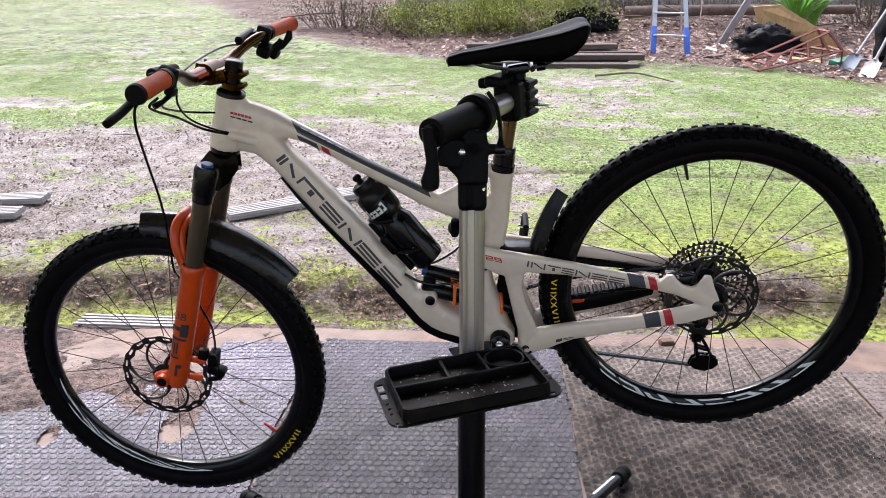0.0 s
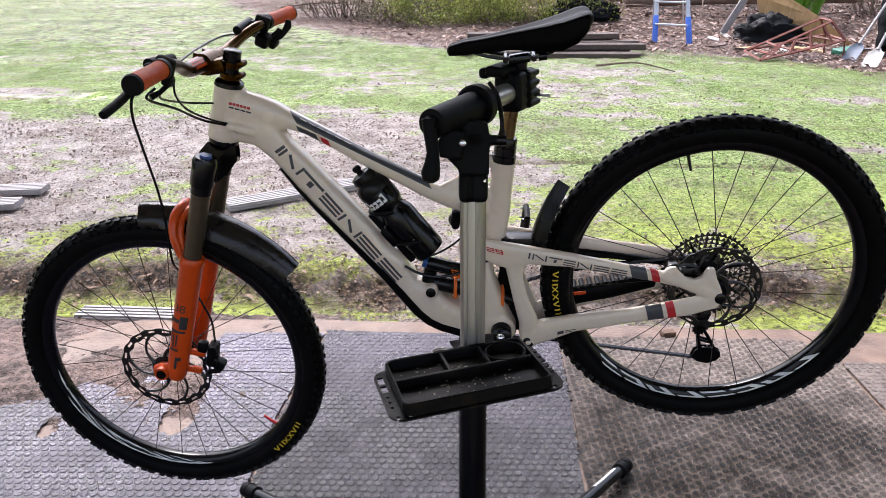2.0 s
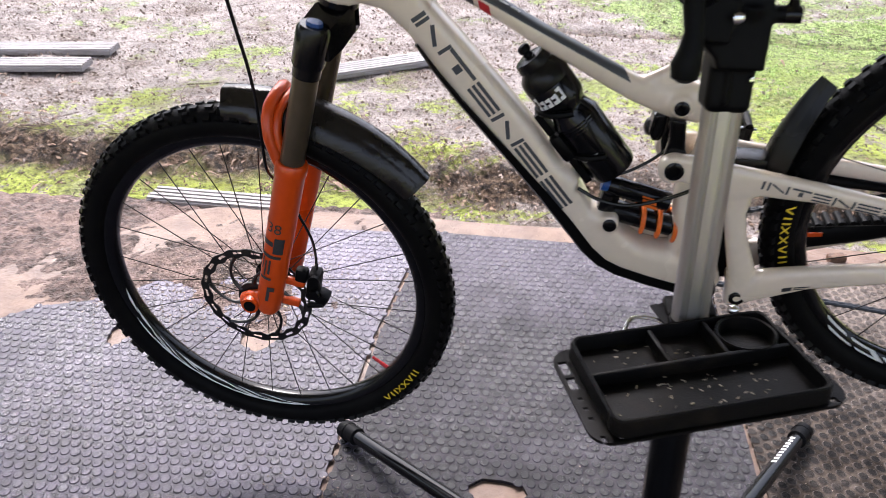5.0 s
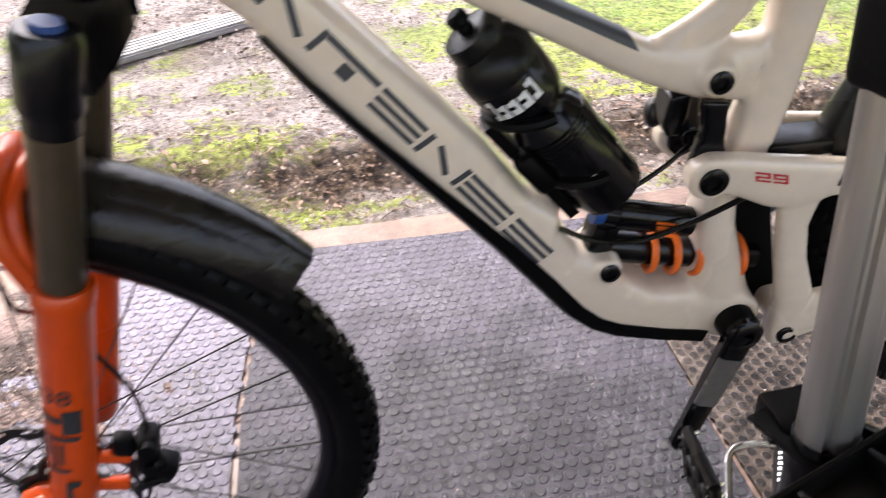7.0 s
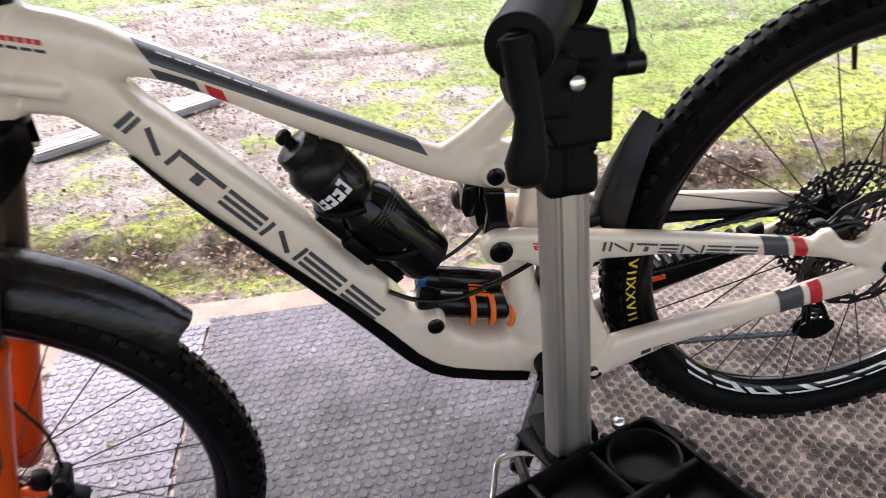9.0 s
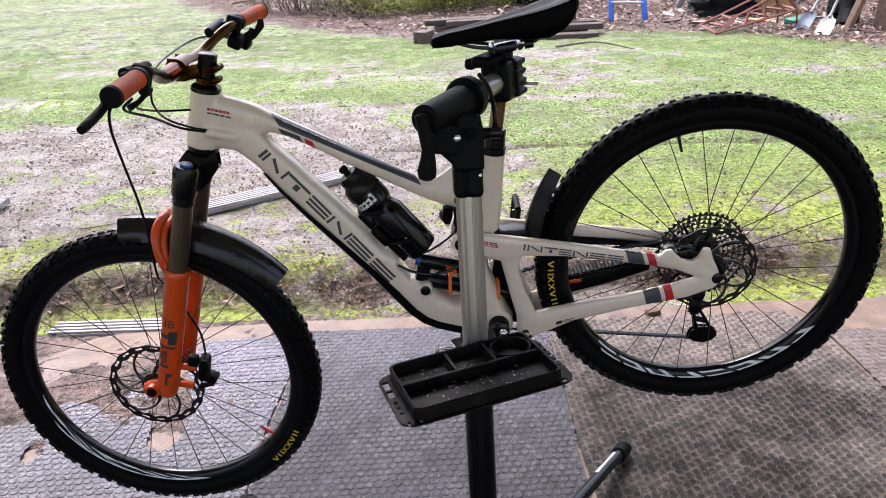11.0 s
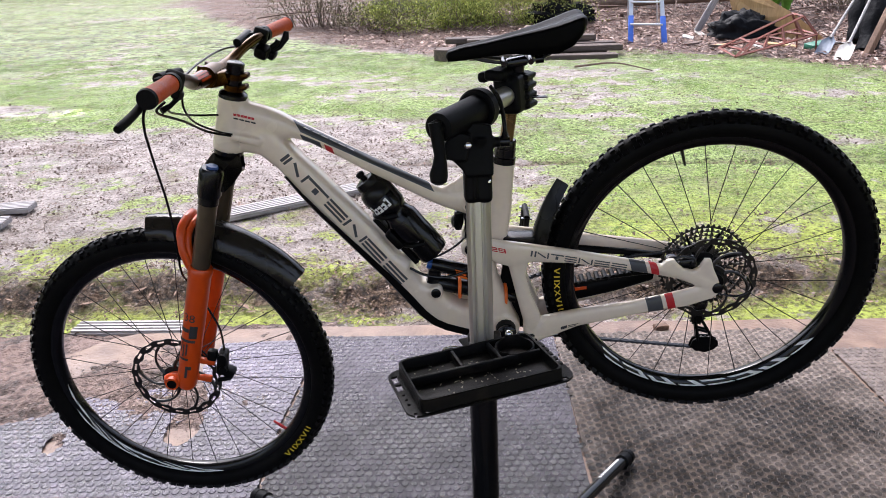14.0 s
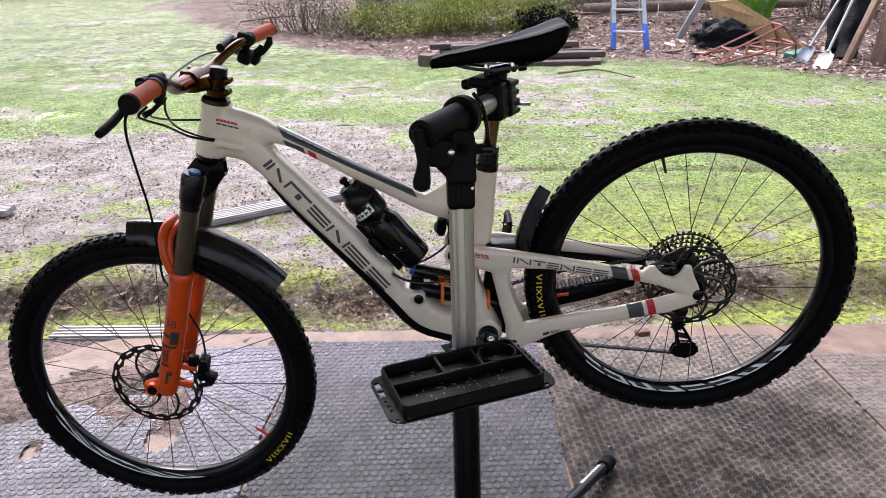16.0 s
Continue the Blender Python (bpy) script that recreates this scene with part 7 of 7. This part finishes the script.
# ---- unseen tree belt far off, added to darken horizon reflections ----
s = Shape()
rim, crest = [], []
for k in range(121):
    a = radians(-110 + 220 * k / 120)
    r = 44 + 3 * noise.noise((k * 0.3, 1, 0))
    rim.append((r * math.sin(a), r * math.cos(a), -0.3))
    crest.append((r * math.sin(a), r * math.cos(a), 9.0 + 2.5 * noise.noise((k * 0.35, 4, 0)) + 1.2 * noise.noise((k * 1.7, 9, 0))))
s.add(rim + crest, [(i, i + 1, 122 + i, 121 + i) for i in range(120)])
FAR = material("backdrop_green", (0.075, 0.095, 0.04), 0.9, col2=(0.02, 0.028, 0.012), scale=1.2, big=0.3, ramp=(0.4, 0.6))
tagged(part("backdrop", s, FAR, smooth=False), "unseen dark green tree belt, added far off to darken reflections", "trees", kind="structure")

s = Shape()
s.box((0.062, 0.034, 0.026), None, 0.006)
s.v = [tuple(Vector(p) + 0.004 * Vector((noise.noise(Vector(p) * 40), noise.noise(Vector(p) * 40 + Vector((3, 0, 0))), noise.noise(Vector(p) * 40 + Vector((0, 7, 0)))))) for p in s.v]
BRICK = material("broken_brick", (0.17, 0.095, 0.062), 0.8, col2=(0.085, 0.05, 0.035), scale=60, big=20, bump=0.5)
ob = tagged(part("brick_chip", s, BRICK, smooth=False), "broken dull brown brick chip at the slab edge", "brick")
ob.matrix_world = pose(0.905, 2.755, 0.008, 0, 0, 14)

# ---- wire fence and planting at the far side ----
WIRE = material("galvanised_wire", (0.30, 0.30, 0.30), 0.5, 0.6, amount=0.3, scale=30)
fence = tagged(thing("wire_fence", "sagging chain-link wire fence behind the heap", "fence"), kind="structure")
s = Shape()
for k in range(-30, 75):
    for sg in (-1, 1):
        x = 5.6 + k * 0.055
        s.tube([(x, 15.2, 0.2), (x + sg * 0.75, 15.2, 1.7)], 0.0022, 3)
tagged(part("mesh", s, WIRE, fence, smooth=False), kind="stuff")
for x in (4.2, 7.0, 9.8):
    s = Shape()
    s.tube([(x, 15.24, 0.1), (x, 15.24, 1.85)], 0.03, 10)
    part("post", s, WIRE, fence)


# grey paling fence behind the brush
paling_fence = tagged(thing("paling_fence", "weathered grey timber paling fence behind the brush", "fence"), kind="structure")
s = Shape()
s.box((0.095, 0.018, 1.75), pose(0, 0, 0.875), 0.003)
pm = s.mesh("paling", smooth=False)
PALING = material("grey_paling", (0.34, 0.31, 0.29), 0.85, col2=(0.17, 0.15, 0.14), scale=12, big=3, bump=0.3, bump_scale=30, stretch=(8, 8, 1), rand=0.35)
for k in range(120):
    ob = part("paling", pm, PALING, paling_fence)
    ob.matrix_local = pose(-1.0 + k * 0.102, 18.3 + 0.006 * (k % 3), 0.15 + 0.03 * noise.noise((k * 0.7, 3, 1)))


def strap_plant(c, n, h, seed):
    rnd = random.Random(seed)
    s = Shape()
    for k in range(n):
        a, lean = rnd.uniform(0, 6.28), rnd.uniform(0.25, 0.75)
        hh, w = h * rnd.uniform(0.7, 1.1), rnd.uniform(0.014, 0.024)
        d, sd = Vector((math.cos(a), math.sin(a), 0)), Vector((-math.sin(a), math.cos(a), 0))
        vs, fs = [], []
        for i in range(7):
            t = i / 6
            p = Vector(c) + d * (0.05 + lean * hh * t ** 1.6) + Vector((0, 0, hh * (t - 0.45 * lean * t ** 3)))
            ww = w * (1 - t ** 3)
            vs += [p - sd * ww, p + Vector((0, 0, -0.004)), p + sd * ww]
        for i in range(6):
            o = 3 * i
            fs += [(o, o + 1, o + 4, o + 3), (o + 1, o + 2, o + 5, o + 4)]
        s.add(vs, fs)
    tagged(part("strap_leaf_plant", s, LEAFG), "clump of bright green strap-like leaves", "plant")


strap_plant((5.95, 13.3, 0.2), 150, 0.95, 4)
strap_plant((6.45, 13.8, 0.25), 80, 1.0, 6)


def leaf_material(name, a, b, c):
    m = bpy.data.materials.new(name)
    m.use_nodes = True
    nt = m.node_tree
    bs = nt.nodes["Principled BSDF"]
    g = nt.nodes.new("ShaderNodeNewGeometry")
    r = nt.nodes.new("ShaderNodeValToRGB")
    r.color_ramp.elements[0].color, r.color_ramp.elements[1].color = (*a, 1), (*c, 1)
    e = r.color_ramp.elements.new(0.5)
    e.color = (*b, 1)
    nt.links.new(g.outputs["Random Per Island"], r.inputs[0])
    nt.links.new(r.outputs[0], bs.inputs["Base Color"])
    bs.inputs["Roughness"].default_value = 0.75
    bs.inputs["Specular IOR Level"].default_value = 0.12
    return m


def leaf_quad(s, p, d, up, ln, w, bend=0.2):
    sd = d.cross(up).normalized()
    n = sd.cross(d).normalized()
    a, m, b = p, p + d * ln * 0.5 + n * ln * bend, p + d * ln
    o = len(s.v)
    s.v.extend([tuple(a), tuple(m - sd * w), tuple(m + sd * w), tuple(b)])
    s.f.extend([(o, o + 1, o + 2), (o + 1, o + 3, o + 2)])


SHRUBLEAF = leaf_material("shrub_leaves", (0.08, 0.11, 0.025), (0.27, 0.31, 0.07), (0.52, 0.55, 0.14))
DARKLEAF = leaf_material("dark_shrub_leaves", (0.05, 0.055, 0.028), (0.11, 0.10, 0.055), (0.20, 0.17, 0.10))


def shrub(c, size, n, mat, seed, label):
    """A loose low bush: bare stems, and many small leaves in uneven clumps down to the ground."""
    rnd = random.Random(seed)
    t = thing("shrub", label, "shrub", group="shrubs")
    st, lf = Shape(), Shape()
    clumps = []
    for k in range(34):
        a, r = rnd.uniform(0, 6.28), rnd.random() ** 0.5
        h = rnd.uniform(0.10, 1.0) * math.sqrt(max(0.1, 1 - 0.7 * r * r))
        tip = Vector((c[0] + size[0] * r * math.cos(a), c[1] + size[1] * r * math.sin(a), c[2] + size[2] * h))
        root = Vector((c[0] + 0.7 * size[0] * r * math.cos(a + 0.3), c[1] + 0.6 * size[1] * r * math.sin(a + 0.3), c[2] - 0.05))
        mid = root.lerp(tip, 0.5) + Vector((rnd.uniform(-.12, .12), rnd.uniform(-.1, .1), 0.05))
        st.tube(curve_points([root, mid, tip], 4), [0.013 - 0.0012 * i for i in range(9)], 5)
        clumps.append((tip, rnd.uniform(0.12, 0.30)))
    for q in range(n):
        tip, r = rnd.choice(clumps)
        p = tip + Vector((rnd.gauss(0, r), rnd.gauss(0, r), rnd.gauss(-0.05, r * 0.6)))
        if p.z < c[2] + 0.02:
            continue
        d = Vector((rnd.gauss(0, 1), rnd.gauss(0, 1), rnd.gauss(0.2, 0.7))).normalized()
        leaf_quad(lf, p, d, Vector((0.1, 0.2, 1)), rnd.uniform(0.03, 0.07), rnd.uniform(0.006, 0.014))
    part("stem", st, BARK, t)
    me = bpy.data.meshes.new("leaves")
    me.from_pydata(lf.v, [], lf.f)
    tagged(part("leaves", me, mat, t), kind="stuff")


shrub((0.35, 14.6, 0.10), (1.2, 0.8, 0.95), 15000, SHRUBLEAF, 1, "yellow-green open shrub over leaf litter")
shrub((1.95, 14.6, 0.12), (1.1, 0.8, 0.95), 15000, SHRUBLEAF, 2, "yellow-green open shrub by the log")
shrub((-2.0, 16.6, 0.10), (1.3, 0.8, 1.0), 6500, DARKLEAF, 3, "dull brown-green straggly shrub")
shrub((-0.9, 15.4, 0.10), (1.0, 0.8, 0.9), 6500, DARKLEAF, 4, "dull brown straggly shrub with many dead stems")
shrub((3.6, 16.8, 0.25), (1.5, 0.8, 1.3), 6000, DARKLEAF, 7, "dull green shrub behind the log")
shrub((5.6, 16.6, 0.25), (1.5, 0.8, 1.3), 6000, DARKLEAF, 8, "dull green shrub behind the wire fence")
shrub((8.2, 14.6, 0.2), (1.0, 0.8, 1.4), 5000, DARKLEAF, 5, "dull green shrub behind the heap")

# ---- low weeds and fallen leaves ----
rg = random.Random(11)
s = Shape()
made = 0
while made < 15000:
    y = 3.35 + 9.0 * rg.random() ** 0.9
    x = rg.uniform(-0.62, 0.66) * (y + 1.2)
    c = cover(x, y) + 0.5 * noise.noise((x * 1.3, y * 1.3, 8)) - 0.45 * clamp01((5.0 - y) / 1.4)
    c += 0.30 * clamp01(1 - abs(litter_at(x, y - 0.3) - 0.3) / 0.3) * clamp01(x / 0.5)
    if rg.random() > clamp01((c - 0.50) * 2.0):
        continue
    made += 1
    size = rg.uniform(0.012, 0.055) * (0.7 + 0.06 * y)
    tall = rg.uniform(0.2, 0.9)
    for b in range(rg.randint(4, 12)):
        px, py = x + rg.gauss(0, size * 0.7), y + rg.gauss(0, size * 0.7)
        a = rg.uniform(0, 6.28)
        d = Vector((math.cos(a), math.sin(a), rg.uniform(0.1, 1.0) * tall)).normalized()
        leaf_quad(s, Vector((px, py, yard_z(px, py) + rg.uniform(-0.003, 0.02) * tall)), d, Vector((0, 0.1, 1)), rg.uniform(0.008, 0.020) * (0.8 + 0.03 * y), rg.uniform(0.0025, 0.006) * (0.8 + 0.03 * y))
me = bpy.data.meshes.new("weeds")
me.from_pydata(s.v, [], s.f)
tagged(part("weeds", me, leaf_material("weed_leaves", (0.075, 0.13, 0.026), (0.20, 0.31, 0.070), (0.37, 0.51, 0.165))), "low bright green weeds and moss over wet soil", "weeds", kind="stuff")
def scattered(name, label, cat, count, leaves, mat, want, ln, w, flat):
    """Fallen bits that nobody could count, laid on the ground."""
    s = Shape()
    made = 0
    while made < count:
        y = 2.95 + 18.0 * rg.random() ** 1.1
        x = rg.uniform(-0.68, 0.72) * (y + 1.2)
        if rg.random() > want(x, y):
            continue
        made += 1
        z = yard_z(x, y)
        a = rg.uniform(0, 6.28)
        k = (0.55 + 0.04 * y) * rg.uniform(0.5, 1.3)
        d = Vector((math.cos(a), math.sin(a), rg.uniform(-0.3, 1.0) * flat)).normalized()
        up = Vector((rg.uniform(-1, 1) * flat, rg.uniform(-1, 1) * flat, 1))
        if leaves:
            leaf_quad(s, Vector((x, y, z + rg.uniform(0.003, 0.014))), d, up, rg.uniform(*ln) * k, rg.uniform(*w) * k, rg.uniform(-0.06, 0.2))
        else:
            r, h = rg.uniform(*w), rg.uniform(*ln) * k
            p = Vector((x, y, z + 0.005))
            e = p + d * h * 0.5 + Vector((rg.uniform(-.1, .1), rg.uniform(-.1, .1), 0.02)) * h
            s.tube([p, e, p + d * h + Vector((0, 0, 0.004))], [r, r * 0.9, r * 0.5], 4)
    me = bpy.data.meshes.new(name)
    me.from_pydata(s.v, [], s.f)
    tagged(part(name, me, mat), label, cat, kind="stuff")


def near_scarp(x, y):
    return clamp01(1.15 - abs(y - scarp_y(x) - 0.06) / 0.32)


scattered("leaf_litter", "dry brown fallen leaves and bark strips", "leaf litter", 22000, True,
          leaf_material("dry_leaves", (0.062, 0.039, 0.029), (0.19, 0.124, 0.093), (0.35, 0.25, 0.19)),
          lambda x, y: max(litter_at(x, y), (0.20 - 0.13 * clamp01(x)) * near_scarp(x, y), 0.035 if y < 7 else 0.05), (0.045, 0.13), (0.005, 0.014), 0.22)
scattered("fallen_leaves", "thick carpet of dry pinkish-brown fallen leaves", "leaf litter", 20000, True,
          leaf_material("pink_brown_leaves", (0.068, 0.041, 0.035), (0.24, 0.160, 0.132), (0.55, 0.42, 0.36)),
          lambda x, y: 0.9 * litter_at(x, y) * clamp01(0.25 + (x + 1.5) / 3.0), (0.06, 0.13), (0.011, 0.024), 0.45)
scattered("soil_crumbs", "crumbs of damp soil and small stones over the yard", "soil", 24000, True,
          leaf_material("soil_crumbs", (0.09, 0.063, 0.049), (0.20, 0.152, 0.125), (0.31, 0.25, 0.215)),
          lambda x, y: (0.75 - 0.68 * cover(x, y)) * clamp01((9.5 - y) / 3) * (0.6 + 0.8 * noise.noise((x * 3, y * 3, 6))), (0.012, 0.036), (0.005, 0.013), 0.9)
scattered("twigs", "thin dark twigs scattered over the yard", "twigs", 2600, False,
          leaf_material("twig_bark", (0.06, 0.042, 0.035), (0.16, 0.12, 0.10), (0.34, 0.28, 0.25)),
          lambda x, y: max(0.5 * litter_at(x, y), 0.5 * near_scarp(x, y), 0.06), (0.05, 0.30), (0.0012, 0.0035), 0.12)

scattered("bark_bits", "broken bark and leaf scraps along the bank", "bark scraps", 5200, True,
          leaf_material("bark_scraps", (0.040, 0.025, 0.017), (0.12, 0.076, 0.054), (0.27, 0.185, 0.135)),
          lambda x, y: near_scarp(x, y) * (0.4 + 0.9 * noise.noise((x * 4, y * 6, 2))), (0.010, 0.048), (0.003, 0.010), 0.5)

# ---- mud crumbs over the slab and the torn mat ----
s = Shape()
made = 0
while made < 5000:
    x, y = rg.uniform(-2.4, 2.6), rg.uniform(1.3, 2.9)
    near = max(0.9 * clamp01(1.1 - math.hypot((x + 1.05) / 0.6, (y - 2.42) / 0.36)), 0.12 * clamp01(1 - abs(y - 2.80 + 0.06 * x) / 0.10), 0.5 * clamp01(1 - math.hypot((x + 0.62) / 0.14, (y - 1.6) / 0.2)), 0.015)
    if rg.random() > near + 0.25 * noise.noise((x * 6, y * 6, 3)):
        continue
    made += 1
    r = rg.uniform(0.0008, 0.0032) * (0.7 + near)
    z = max(0.0065 if y < 2.7 else 0.0, mud_z(x, y) if x < -0.45 else 0) + r * 0.2
    a = rg.uniform(0, 6.28)
    o = [Vector((x, y, z)) + r * rg.uniform(0.6, 1.5) * Vector((math.cos(a + q), math.sin(a + q), rg.uniform(-0.2, 0.25))) for q in (0, 1.3, 2.6, 3.9, 5.1)]
    o.append(Vector((x, y, z + r * rg.uniform(0.5, 0.9))))
    s.add(o, [(q, (q + 1) % 5, 5) for q in range(5)])
me = bpy.data.meshes.new("mud_crumbs")
me.from_pydata(s.v, [], s.f)
tagged(part("mud_crumbs", me, leaf_material("mud", (0.05, 0.036, 0.03), (0.17, 0.125, 0.10), (0.40, 0.32, 0.27))), "crumbs of mud and grit trodden over the slab", "mud", kind="stuff")
